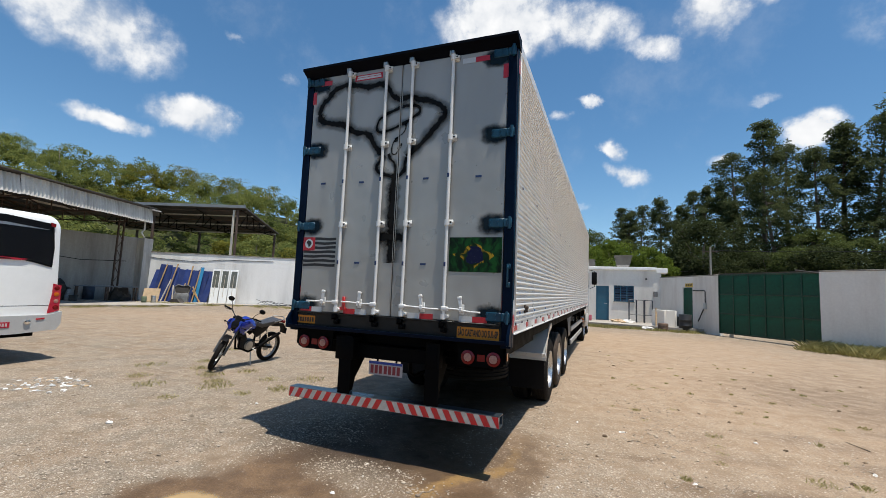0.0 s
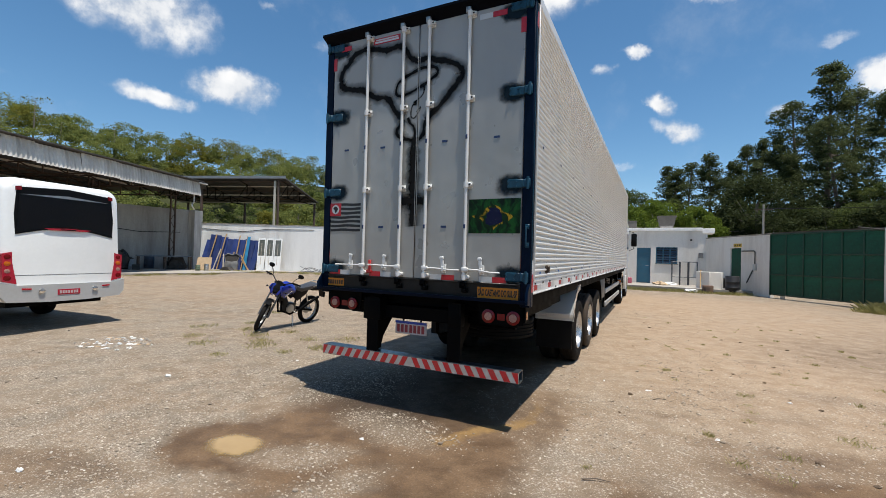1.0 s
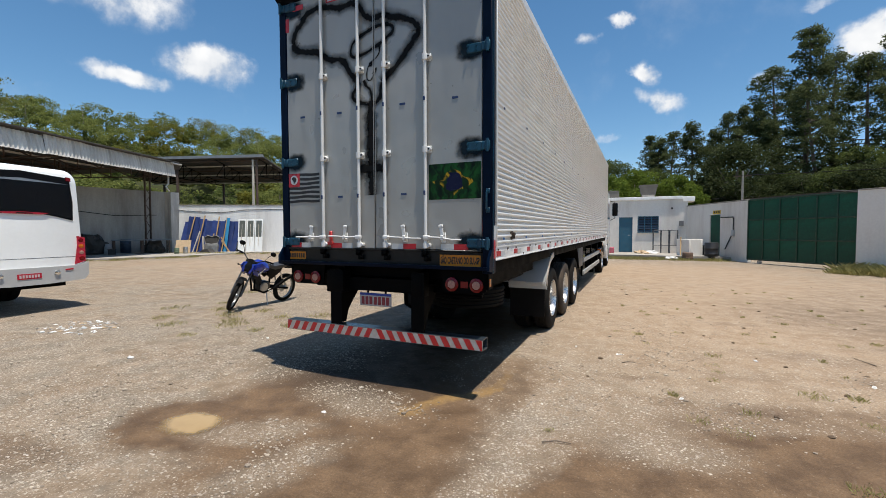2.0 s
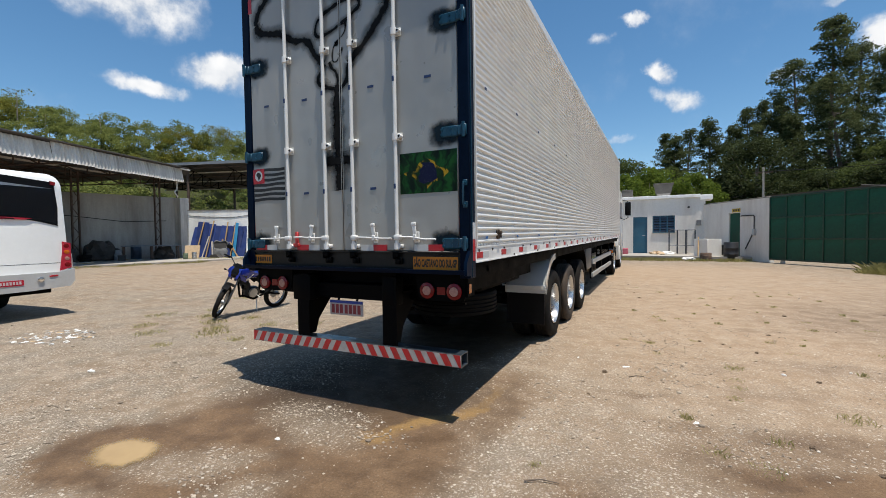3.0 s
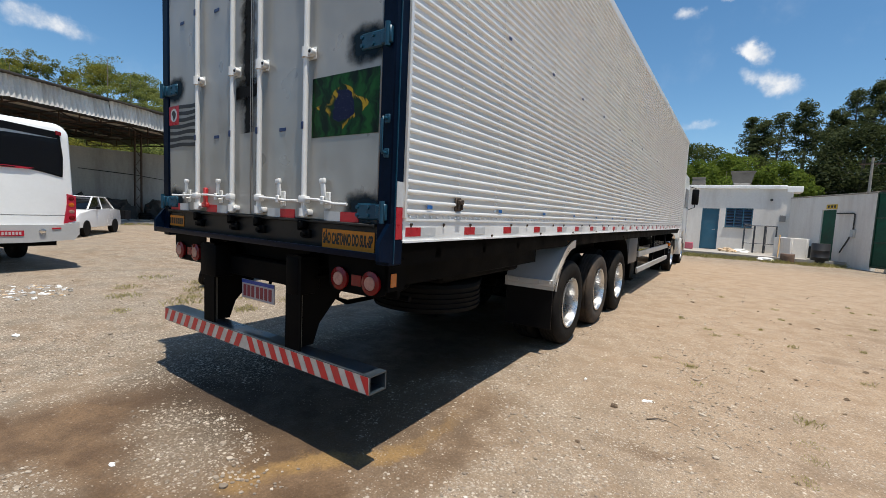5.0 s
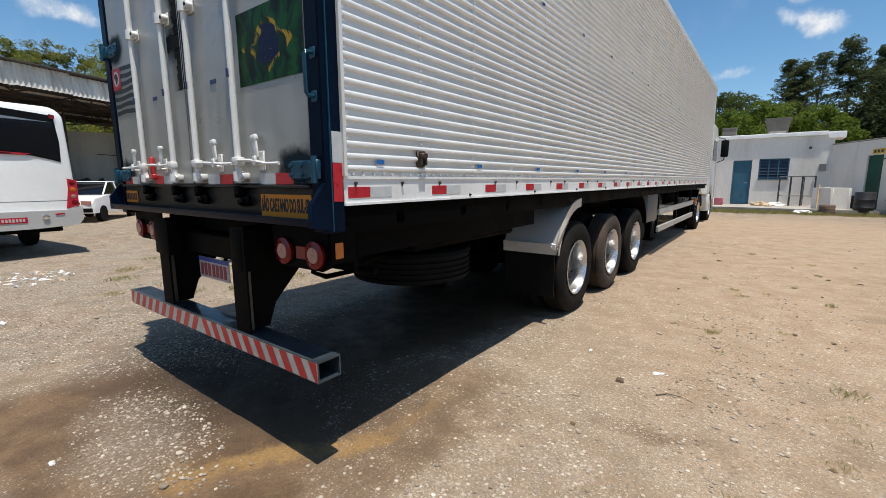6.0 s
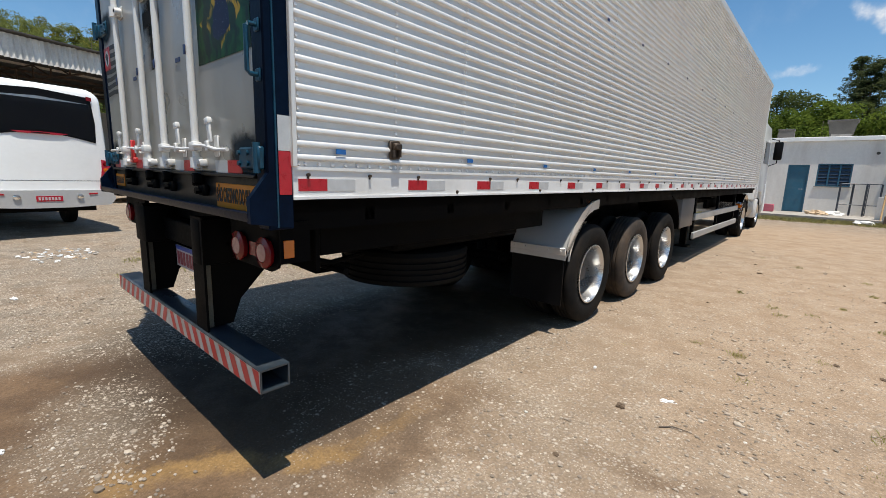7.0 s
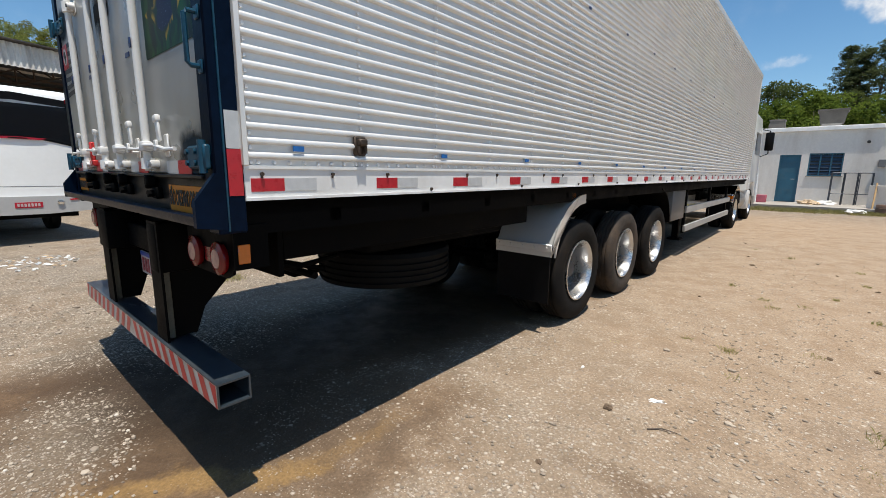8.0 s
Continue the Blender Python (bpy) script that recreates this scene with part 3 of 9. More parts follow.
def door_material():
    m, n, s, _ = begin("silver_door_paint")
    at = n.add("ShaderNodeTexCoord").outputs["Object"]
    tall = n.vec("MULTIPLY", at, (1, 1, 0.35))
    broad, mid = n.noise(tall, 1.6, 3.0), n.noise(at, 4.0, 3.0, 0.5)
    f = n.math("ADD", n.math("MULTIPLY", broad, 0.85), n.math("MULTIPLY", mid, 0.15))
    n.put(s.inputs["Base Color"], n.mix(n.step(f, 0.3, 0.7), (0.315, 0.305, 0.28, 1), (0.365, 0.355, 0.33, 1)))
    n.put(s.inputs["Roughness"], n.step(mid, 0.25, 0.75, 0.26, 0.40))
    s.inputs["Metallic"].default_value = 0.22
    dent = n.math("ADD", n.math("MULTIPLY", n.noise(tall, 2.4, 2.0, 0.45), 1.0), n.math("MULTIPLY", n.noise(at, 5.0, 1.0), 0.12))
    n.put(s.inputs["Normal"], n.add("ShaderNodeBump", Strength=0.7, Distance=0.05, Height=dent).outputs[0])
    return m


def spray_material():
    """Black spray paint: dense in the middle of the stroke, misty at its sides (u across the stroke)."""
    m, n, s, out = begin("black_spray_paint")
    uv = n.add("ShaderNodeUVMap").outputs[0]
    at = n.add("ShaderNodeTexCoord").outputs["Object"]
    u = n.add("ShaderNodeSeparateXYZ", Vector=uv).outputs[0]
    d = n.math("ABSOLUTE", n.math("SUBTRACT", n.math("MULTIPLY", u, 2.0), 1.0))
    d = n.math("ADD", d, n.math("MULTIPLY", n.math("SUBTRACT", n.noise(at, 20.0, 4.0, 0.6), 0.5), 0.5))
    core = n.step(d, 0.16, 0.52, 1.0, 0.0)
    mist = n.math("MULTIPLY", n.step(d, 0.25, 1.05, 1.0, 0.0), 0.42)
    a = n.math("MULTIPLY", n.math("MAXIMUM", core, mist), n.step(n.math("ABSOLUTE", n.math("SUBTRACT", n.math("MULTIPLY", u, 2.0), 1.0)), 0.7, 1.0, 1.0, 0.0))
    n.put(s.inputs["Base Color"], (0.004, 0.004, 0.004, 1))
    s.inputs["Roughness"].default_value = 0.7
    s.inputs["Specular IOR Level"].default_value = 0.15
    n.put(s.inputs["Alpha"], a)
    return m


DOOR = door_material()
SPRAY = spray_material()

trailer = thing("box_trailer", "long ribbed aluminium box trailer with silver rear doors and navy frame", "trailer")
RIG = pose(0, 0, 0, 0.35, 0, 0.15)  # the rig stands on the gentle rise
trailer.matrix_basis = RIG


def side_panel_mesh():
    """One ribbed sheet, 1.07 m long, ribs along the trailer."""
    pitch, prof, z = 0.056, [], RAIL1
    while z < 4.20:
        prof += [(0.0, z), (0.0, z + 0.026), (0.008, z + 0.028), (0.0145, z + 0.034), (0.0155, z + 0.042), (0.011, z + 0.050), (0.004, z + 0.0545)]
        z += pitch
    prof.append((0.0, 4.24))
    bm = bmesh.new()
    a = [bm.verts.new((x, 0.0, z)) for x, z in prof]
    b = [bm.verts.new((x, 1.0725, z)) for x, z in prof]
    for i in range(len(prof) - 1):
        bm.faces.new((a[i], b[i], b[i + 1], a[i + 1]))
    # turned-back edges
    back = [bm.verts.new((-0.03, y, z)) for y, z in ((0.0, prof[0][1]), (1.0725, prof[0][1]), (1.0725, 4.24), (0.0, 4.24))]
    bm.faces.new((a[0], back[0], back[1], b[0]))
    bm.faces.new((a[-1], b[-1], back[2], back[3]))
    return mesh_of("side_panel", bm, ALU)


panel = side_panel_mesh()
for side in (1, -1):
    for k in range(14):
        o = new("side_panel", panel)
        o.parent = trailer
        y = 0.075 + 1.0725 * k
        lift = 0.0015 * (k % 2)
        o.matrix_basis = Matrix.Translation((1.30 + lift, y, 0)) if side > 0 else Matrix.Translation((-1.30 - lift, y + 1.0725, 0)) @ Matrix.Rotation(math.pi, 4, "Z")

# rivets down the joints and the bottom seam
bm = bmesh.new()


def rivet(bm, x, y, z, r=0.0105, out=1):
    n = 6
    base = [bm.verts.new((x, y + r * math.cos(6.283 * i / n), z + r * math.sin(6.283 * i / n))) for i in range(n)]
    top = [bm.verts.new((x + out * r * 0.75, y + r * 0.6 * math.cos(6.283 * i / n), z + r * 0.6 * math.sin(6.283 * i / n))) for i in range(n)]
    for i in range(n):
        bm.faces.new((base[i], base[(i + 1) % n], top[(i + 1) % n], top[i]))
    bm.faces.new(top)


for k in range(28):
    y = 0.10 + 0.5362 * k
    for j in range(49):
        rivet(bm, 1.3015, y, RAIL1 + 0.013 + 0.056 * j)
k = 0
while 0.13 + 0.068 * k < FRONT - 0.1:
    rivet(bm, 1.3015, 0.13 + 0.068 * k, RAIL1 + 0.013)
    k += 1
rv = part("rivet", bm, surface("rivet_heads", (0.88, 0.88, 0.87), 0.4, 0.2, 0.05, 9), trailer, "rows of small domed aluminium rivets", smooth=False)
tagged(rv, kind="stuff")

# rails, roof, ends and floor
for side in (1, -1):
    bm = bmesh.new()
    x0, x1 = (1.24, 1.304) if side > 0 else (-1.304, -1.24)
    box(bm, (x0, 0.07, RAIL0), (x1, FRONT, RAIL1), 0.004)
    box(bm, (side * 1.304, 0.07, RAIL1 - 0.012), (side * 1.310, FRONT, RAIL1 + 0.002), 0.0)
    box(bm, (side * 1.304, 0.07, RAIL0 - 0.006), (side * 1.312, FRONT, RAIL0 + 0.006), 0.0)
    part("bottom_rail", bm, RAIL, trailer, "white painted bottom rail")
    bm = bmesh.new()
    box(bm, (side * 1.25, 0.05, 4.235), (side * 1.312, FRONT, 4.345), 0.012)
    part("top_rail", bm, ALU, trailer)
bm = bmesh.new()
box(bm, (-1.25, 0.05, 4.30), (1.25, FRONT, 4.35), 0.01)
part("roof", bm, ALU, trailer)
bm = bmesh.new()
box(bm, (-1.30, FRONT - 0.07, RAIL0), (1.30, FRONT + 0.02, 4.34), 0.02)
part("front_wall", bm, ALU, trailer)
bm = bmesh.new()
box(bm, (-1.235, 0.07, 1.30), (1.235, FRONT, 1.40))
part("floor_deck", bm, CHASSIS, trailer)

# conspicuity tape along the rail, bolts, tape marks and a latch
bm = bmesh.new()
box(bm, (0, 0, -0.026), (0.002, 0.14, 0.026))
red = part("red_tape", bm, REDTAPE, trailer)
red.location = (1.3042, 0.095, 1.425)
bm = bmesh.new()
box(bm, (0, 0, -0.026), (0.002, 0.15, 0.026))
silver = part("silver_tape", bm, WHITETAPE, trailer)
silver.location = (1.3042, 0.237, 1.425)
for k in range(1, 24):
    y = 0.10 + 0.62 * k + 0.012 * math.sin(k * 2.1)
    again(red, (1.3042, y, 1.425))
    again(silver, (1.3042, y + 0.142, 1.425))
bm = bmesh.new()
rod(bm, (0, 0, 0), (0.012, 0, 0), 0.008, 6)
rod(bm, (0.002, 0, -0.012), (0.006, 0, -0.012), 0.005, 6)
bolt = part("rail_bolt", bm, LATCH, trailer)
bolt.location = (1.304, 0.14, 1.468)
for k in range(1, 46):
    again(bolt, (1.304, 0.14 + 0.33 * k, 1.468 if k % 3 else 1.388))
bm = bmesh.new()
box(bm, (0, -0.025, -0.011), (0.0035, 0.025, 0.011))
mark = part("tape_mark", bm, SIDETAPE, trailer, "small blue tape marks")
mark.location = (1.3160, 0.30, 1.572)
for k in range(1, 15):
    again(mark, (1.3160, 0.30 + 0.93 * k, 1.572))
bm = bmesh.new()
box(bm, (0, -0.022, -0.011), (0.0035, 0.022, 0.011))
mark = part("tape_mark", bm, BLUETAPE, trailer, "small dark tape marks")
mark.location = (1.3160, 0.31, 2.866)
for k in range(1, 15):
    again(mark, (1.3160, 0.31 + 0.93 * k, 2.866))
latch = bmesh.new()
box(latch, (1.30, 0.59, 1.555), (1.318, 0.66, 1.645), 0.006)
box(latch, (1.316, 0.602, 1.60), (1.345, 0.65, 1.632), 0.006)
rod(latch, (1.33, 0.605, 1.60), (1.33, 0.605, 1.565), 0.008, 8)
rod(latch, (1.33, 0.645, 1.60), (1.33, 0.645, 1.565), 0.008, 8)
part("side_latch", latch, LATCH, trailer, "small rusty latch on the side")
bm = bmesh.new()
box(bm, (1.304, 0.615, 1.49), (1.3062, 0.645, 1.55))
part("latch_strip", bm, WHITETAPE, trailer)

# rear frame: header, posts, sill and lip
bm = bmesh.new()
prism(bm, [(-0.12, 4.372), (-0.12, 4.345), (-0.045, 4.30), (-0.02, 4.265), (0.07, 4.24), (0.07, 4.372)], "x", -1.315, 1.315)
part("header", bm, BLACKTOP, trailer, "black overhanging header")
for side in (1, -1):
    bm = bmesh.new()
    box(bm, (side * 1.205, -0.035, 1.24), (side * 1.30, 0.075, 4.24), 0.006)
    part("rear_post", bm, NAVY, trailer)
    bm = bmesh.new()
    box(bm, (side * 1.299, 0.0, 1.25), (side * 1.306, 0.006, 4.24))
    part("post_bead", bm, HINGE, trailer)
    bm = bmesh.new()
    prism(bm, [(-0.035, 1.47), (-0.112, 1.37), (-0.112, 1.272), (0.07, 1.245), (0.07, 1.47)], "x", side * 1.275, side * 1.303)
    part("end_gusset", bm, NAVY, trailer)
    bm = bmesh.new()
    box(bm, (side * 1.302, 0.012, 1.385), (side * 1.3045, 0.066, 1.56))
    part("red_tape", bm, REDTAPE, trailer)
    bm = bmesh.new()
    box(bm, (side * 1.302, 0.012, 1.562), (side * 1.3045, 0.066, 1.70))
    part("silver_tape", bm, WHITETAPE, trailer)
    bm = bmesh.new()
    box(bm, (side * 1.302, 0.012, 4.00), (side * 1.3045, 0.066, 4.15))
    part("red_tape", bm, REDTAPE, trailer)
bm = bmesh.new()
box(bm, (-1.275, -0.02, 1.285), (1.275, 0.07, 1.455), 0.006)
box(bm, (-1.20, -0.045, 1.445), (1.20, 0.0, 1.462), 0.004)
part("sill", bm, SILL, trailer, "grimy black sill under the doors")
bm = bmesh.new()
prism(bm, [(-0.113, 1.29), (-0.113, 1.312), (-0.10, 1.312), (-0.096, 1.300), (0.0, 1.300), (0.0, 1.275), (-0.104, 1.275)], "x", -1.28, 1.28)
part("lip", bm, NAVY, trailer)

# two doors with a centre seam
for side in (1, -1):
    bm = bmesh.new()
    x0, x1 = (0.006, 1.20) if side > 0 else (-1.20, -0.006)
    box(bm, (x0, -0.025, 1.465), (x1, 0.05, 4.27), 0.006)
    leaf = part("rear_door", bm, DOOR, trailer, "dented silver-painted door leaf")
    bm = bmesh.new()
    rubber = side * 0.0105
    box(bm, (rubber - 0.004, -0.029, 1.47), (rubber + 0.004, -0.025, 4.23), 0.001)
    part("door_seal", bm, DOOR, leaf)

# locking rods with guides, cams, brackets and handles
ROD_Y = -0.058
for i, x in enumerate((-0.67, -0.185, 0.142, 0.615)):
    bm = bmesh.new()
    rod(bm, (x, ROD_Y, 1.475), (x, ROD_Y, 4.275), 0.0170, 14)
    bar = part("locking_rod", bm, WHITE, trailer, "white tubular locking rod")
    for z in (2.46, 3.36, 4.235):
        bm = bmesh.new()
        box(bm, (x - 0.036, -0.033, z - 0.036), (x + 0.058, -0.025, z + 0.036), 0.006)
        rod(bm, (x, ROD_Y, z - 0.030), (x, ROD_Y, z + 0.030), 0.028, 16)
        box(bm, (x - 0.022, ROD_Y + 0.004, z - 0.026), (x + 0.044, -0.03, z + 0.026), 0.006)
        rod(bm, (x + 0.042, -0.033, z), (x + 0.042, -0.068, z), 0.019, 12)
        part("rod_guide", bm, WHITE, bar)
        bm = bmesh.new()
        rod(bm, (x + 0.042, -0.067, z), (x + 0.042, -0.072, z), 0.010, 8)
        part("guide_bolt", bm, BLACKPLASTIC, bar)
    bm = bmesh.new()
    rod(bm, (x, ROD_Y, 1.482), (x, ROD_Y, 1.532), 0.029, 16)
    box(bm, (x - 0.032, -0.062, 1.489), (x + 0.050, -0.02, 1.525), 0.009, 2)
    rod(bm, (x + 0.035, -0.05, 1.507), (x + 0.035, -0.072, 1.507), 0.014, 10)
    part("lower_guide", bm, WHITE, bar)
    for z, k in ((1.43, 1), (4.29, -1)):
        bm = bmesh.new()
        box(bm, (x - 0.026, ROD_Y - 0.020, z - 0.022), (x + 0.012, ROD_Y + 0.02, z + 0.022), 0.006)
        box(bm, (x - 0.046, ROD_Y - 0.014, z - 0.038), (x - 0.026, -0.01, z + 0.026), 0.005)
        if k > 0:
            box(bm, (x - 0.030, -0.052, z - 0.085), (x + 0.036, -0.018, z - 0.03), 0.008, 2)
            rod(bm, (x + 0.01, -0.05, z - 0.06), (x + 0.01, -0.078, z - 0.06), 0.016, 8)
        part("cam", bm, CHASSIS if k > 0 else STEEL, bar)
# handles: (from, to, catch)
for x0, x1, xc, tilt in ((-0.67, -1.07, -0.86, 0.0), (-0.185, -0.60, -0.385, 0.01), (0.142, 0.56, 0.37, -0.01), (0.615, 1.00, 0.80, -0.02)):
    hz = 1.585
    bm = bmesh.new()
    d = 1 if x1 > x0 else -1
    box(bm, (x0 - d * 0.022, -0.085, hz - 0.022), (x0 + d * 0.045, -0.042, hz + 0.022), 0.008, 2)
    tube(bm, [(x0 + d * 0.035, -0.078, hz + 0.004), (x0 + d * 0.15, -0.072, hz), (x1 - d * 0.1, -0.068, hz + tilt), (x1, -0.064, hz + tilt)], 0.0085, 8)
    handle = part("handle", bm, WHITE, trailer, "white lever handle")
    bm = bmesh.new()
    box(bm, (xc - 0.026, -0.034, hz - 0.05), (xc + 0.026, -0.025, hz + 0.05), 0.006)
    box(bm, (xc - 0.018, -0.066, hz - 0.026), (xc + 0.018, -0.03, hz - 0.014), 0.004)
    box(bm, (xc - 0.016, -0.078, hz - 0.026), (xc + 0.016, -0.066, hz + 0.022), 0.004)
    part("catch", bm, WHITE, handle)
    bm = bmesh.new()
    box(bm, (xc - 0.019, -0.062, hz + 0.015), (xc + 0.019, -0.050, hz + 0.125), 0.006, 2)
    box(bm, (xc - 0.023, -0.068, hz + 0.098), (xc + 0.023, -0.044, hz + 0.13), 0.008, 2)
    bmesh.ops.rotate(bm, cent=(xc, -0.05, hz), matrix=Matrix.Rotation(radians(-9 if d > 0 else 5), 3, "Y"), verts=bm.verts)
    part("hasp", bm, WHITE, handle)
bm = bmesh.new()
box(bm, (-0.60, -0.055, 1.52), (-0.565, -0.03, 1.65), 0.006)
box(bm, (-0.63, -0.055, 1.50), (-0.56, -0.02, 1.535), 0.006)
part("seal_lever", bm, surface("red_lever", (0.5, 0.03, 0.03), 0.4), trailer, "red lever")

# hinges
for side in (1, -1):
    for z in (4.215, 3.365, 2.45, 1.53):
        bm = bmesh.new()
        box(bm, (side * 1.05, -0.039, z - 0.045), (side * 1.245, -0.02, z + 0.045), 0.008)
        box(bm, (side * 1.235, -0.062, z - 0.045), (side * 1.285, -0.035, z + 0.045), 0.006)
        rod(bm, (side * 1.262, -0.058, z - 0.06), (side * 1.262, -0.058, z + 0.06), 0.015, 12)
        box(bm, (side * 1.20, -0.05, z - 0.04), (side * 1.25, -0.008, z + 0.04), 0.008)
        for px, pz in ((1.06, 0.022), (1.06, -0.022), (1.14, 0.022), (1.14, -0.022)):
            rod(bm, (side * px, -0.037, z + pz), (side * px, -0.047, z + pz), 0.011, 8)
        part("hinge", bm, HINGE, trailer, "teal painted hinge")
# overspray round the hinges
hz_m, n, s, _ = begin("hinge_overspray")
uv = n.add("ShaderNodeSeparateXYZ", Vector=n.add("ShaderNodeUVMap").outputs[0])
dx = n.math("ABSOLUTE", n.math("SUBTRACT", n.math("MULTIPLY", uv.outputs[0], 2), 1))
dy = n.math("ABSOLUTE", n.math("SUBTRACT", n.math("MULTIPLY", uv.outputs[1], 2), 1))
grain = n.math("MULTIPLY", n.math("SUBTRACT", n.noise(n.add("ShaderNodeTexCoord").outputs["Object"], 18.0, 4.0), 0.5), 0.5)
edge = n.math("ADD", n.math("POWER", n.math("ADD", n.math("POWER", dx, 3.0), n.math("POWER", dy, 3.0)), 0.3333), grain)
n.put(s.inputs["Base Color"], (0.003, 0.012, 0.02, 1))
s.inputs["Roughness"].default_value = 0.6
s.inputs["Specular IOR Level"].default_value = 0.15
n.put(s.inputs["Alpha"], n.math("MULTIPLY", n.step(edge, 0.40, 0.92, 1.0, 0.0), n.step(n.math("MAXIMUM", dx, dy), 0.85, 1.0, 1.0, 0.0)))


def film(name, corners, material, parent, uvs=((0, 0), (1, 0), (1, 1), (0, 1)), label=""):
    """A thin coat of paint or a sticker, with its own u and v."""
    me = raw(name, corners, [tuple(range(len(corners)))], material)
    lay = me.uv_layers.new()
    for i, uv in enumerate(uvs):
        lay.data[i].uv = uv
    ob = new(name, me)
    ob.parent = parent
    if label:
        tagged(ob, label)
    return ob


for side in (1, -1):
    for z in (4.18, 3.365, 2.45, 1.545):
        x0, x1 = sorted((side * 0.89, side * 1.30))
        film("overspray", [(x0, -0.0272, z - 0.14), (x1, -0.0272, z - 0.14), (x1, -0.0272, z + 0.13), (x0, -0.0272, z + 0.13)], hz_m, trailer)

# door tape and marks
bm = bmesh.new()
box(bm, (-0.075, -0.003, -0.028), (0.075, 0, 0.028))
tape = part("red_tape", bm, REDTAPE, trailer)
tape.location = (-1.10, -0.026, 1.492)
for x, z in ((-0.52, 1.492), (0.415, 1.492), (0.985, 1.492), (0.93, 4.19), (-1.02, 4.19)):
    again(tape, (x, -0.026, z))
up_turn = Matrix.Rotation(radians(90), 4, "Y")
for x, z in ((1.175, 1.68), (-1.19, 1.68), (1.18, 4.02), (-1.185, 4.02)):
    again(tape, (x, -0.016 if z < 2 else -0.026, z), up_turn)
bm = bmesh.new()
box(bm, (-0.07, -0.003, -0.028), (0.07, 0, 0.028))
tape = part("silver_tape", bm, WHITETAPE, trailer)
tape.location = (-0.95, -0.026, 1.492)
for x, z in ((-0.37, 1.492), (0.27, 1.492), (0.84, 1.492), (0.78, 4.19)):
    again(tape, (x, -0.026, z))
bm = bmesh.new()
box(bm, (-0.032, -0.003, -0.011), (0.032, 0, 0.011))
dm = part("tape_mark", bm, BLUETAPE, trailer, "small dark blue tape mark")
dm.location = (-0.975, -0.026, 2.955)
for x, z in ((-0.455, 2.945), (0.34, 2.945), (0.925, 2.935), (-0.455, 2.03), (0.35, 2.03)):
    again(dm, (x, -0.026, z))
bm = bmesh.new()
box(bm, (-0.012, -0.0245, -0.022), (0.010, -0.019, 0.022), 0.002)
rm = part("tape_band", bm, BLUETAPE, trailer)
rm.location = (-0.67, ROD_Y, 2.955)
for x in (-0.67, -0.185, 0.142, 0.615):
    for z in (2.955, 2.03):
        if (x, z) != (-0.67, 2.955):
            again(rm, (x, ROD_Y, z))

# painted strokes on the doors
COATS = iter(range(1000))


def stroke(name, pts, width, parent, closed=False, wobble=0.22, rounded=False):
    """A sprayed line along (x, z) points, smoothed, of uneven width; each coat lies a hair above the last."""
    lift = -0.0276 - 0.00008 * next(COATS)
    pts = [Vector((p[0], p[1])) for p in pts]
    n = len(pts)
    line = []
    segs = n if closed else n - 1
    for i in range(segs):
        p0, p1, p2, p3 = [pts[(i + k) % n] if closed else pts[min(max(i + k, 0), n - 1)] for k in (-1, 0, 1, 2)]
        for j in range(8):
            t = j / 8
            line.append(0.5 * ((2 * p1) + (p2 - p0) * t + (2 * p0 - 5 * p1 + 4 * p2 - p3) * t * t + (3 * p1 - p0 - 3 * p2 + p3) * t ** 3))
    line.append(pts[0] if closed else pts[-1])
    vs, fs, us = [], [], []
    for i, p in enumerate(line):
        d = (line[min(i + 1, len(line) - 1)] - line[max(i - 1, 0)])
        side = Vector((-d.y, d.x)).normalized() * width * (0.56 + wobble * noise.noise((p.x * 13, p.y * 13, 3)))
        if rounded:
            side *= math.sqrt(max(0.0, 1 - (2 * i / (len(line) - 1) - 1) ** 2))
        vs += [(p.x - side.x, lift, p.y - side.y), (p.x + side.x, lift, p.y + side.y)]
    for i in range(len(line) - 1):
        fs.append((2 * i, 2 * i + 1, 2 * i + 3, 2 * i + 2))
        us += [(0, 0), (1, 0), (1, 0), (0, 0)]
    me = raw(name, vs, fs, SPRAY)
    lay = me.uv_layers.new()
    for i, uv in enumerate(us):
        lay.data[i].uv = uv
    ob = new(name, me)
    ob.parent = parent
    return ob


stroke("painted_outline", [(-1.10, 3.80), (-1.07, 3.91), (-0.97, 4.01), (-0.89, 4.09), (-0.79, 4.12), (-0.69, 4.13), (-0.56, 4.10), (-0.46, 4.07), (-0.37, 4.07), (-0.27, 4.08), (-0.18, 4.03), (-0.12, 3.93),
                           (-0.05, 3.88), (0.03, 3.87), (0.12, 3.88), (0.22, 3.84), (0.33, 3.81), (0.42, 3.77), (0.50, 3.71), (0.53, 3.64), (0.47, 3.56), (0.41, 3.49), (0.35, 3.42), (0.26, 3.33), (0.18, 3.27), (0.10, 3.20)], 0.18, trailer)
stroke("painted_outline", [(-1.10, 3.80), (-1.06, 3.73), (-0.96, 3.69), (-0.85, 3.67), (-0.75, 3.65), (-0.66, 3.59), (-0.56, 3.53), (-0.46, 3.52), (-0.38, 3.48), (-0.33, 3.39), (-0.27, 3.31), (-0.19, 3.25)], 0.18, trailer)
stroke("painted_outline", [(-0.18, 3.24), (-0.23, 3.18), (-0.27, 3.11), (-0.24, 3.05), (-0.16, 3.02), (-0.06, 2.99), (0.02, 3.00), (0.07, 3.05), (0.08, 3.12), (0.10, 3.20)], 0.12, trailer)
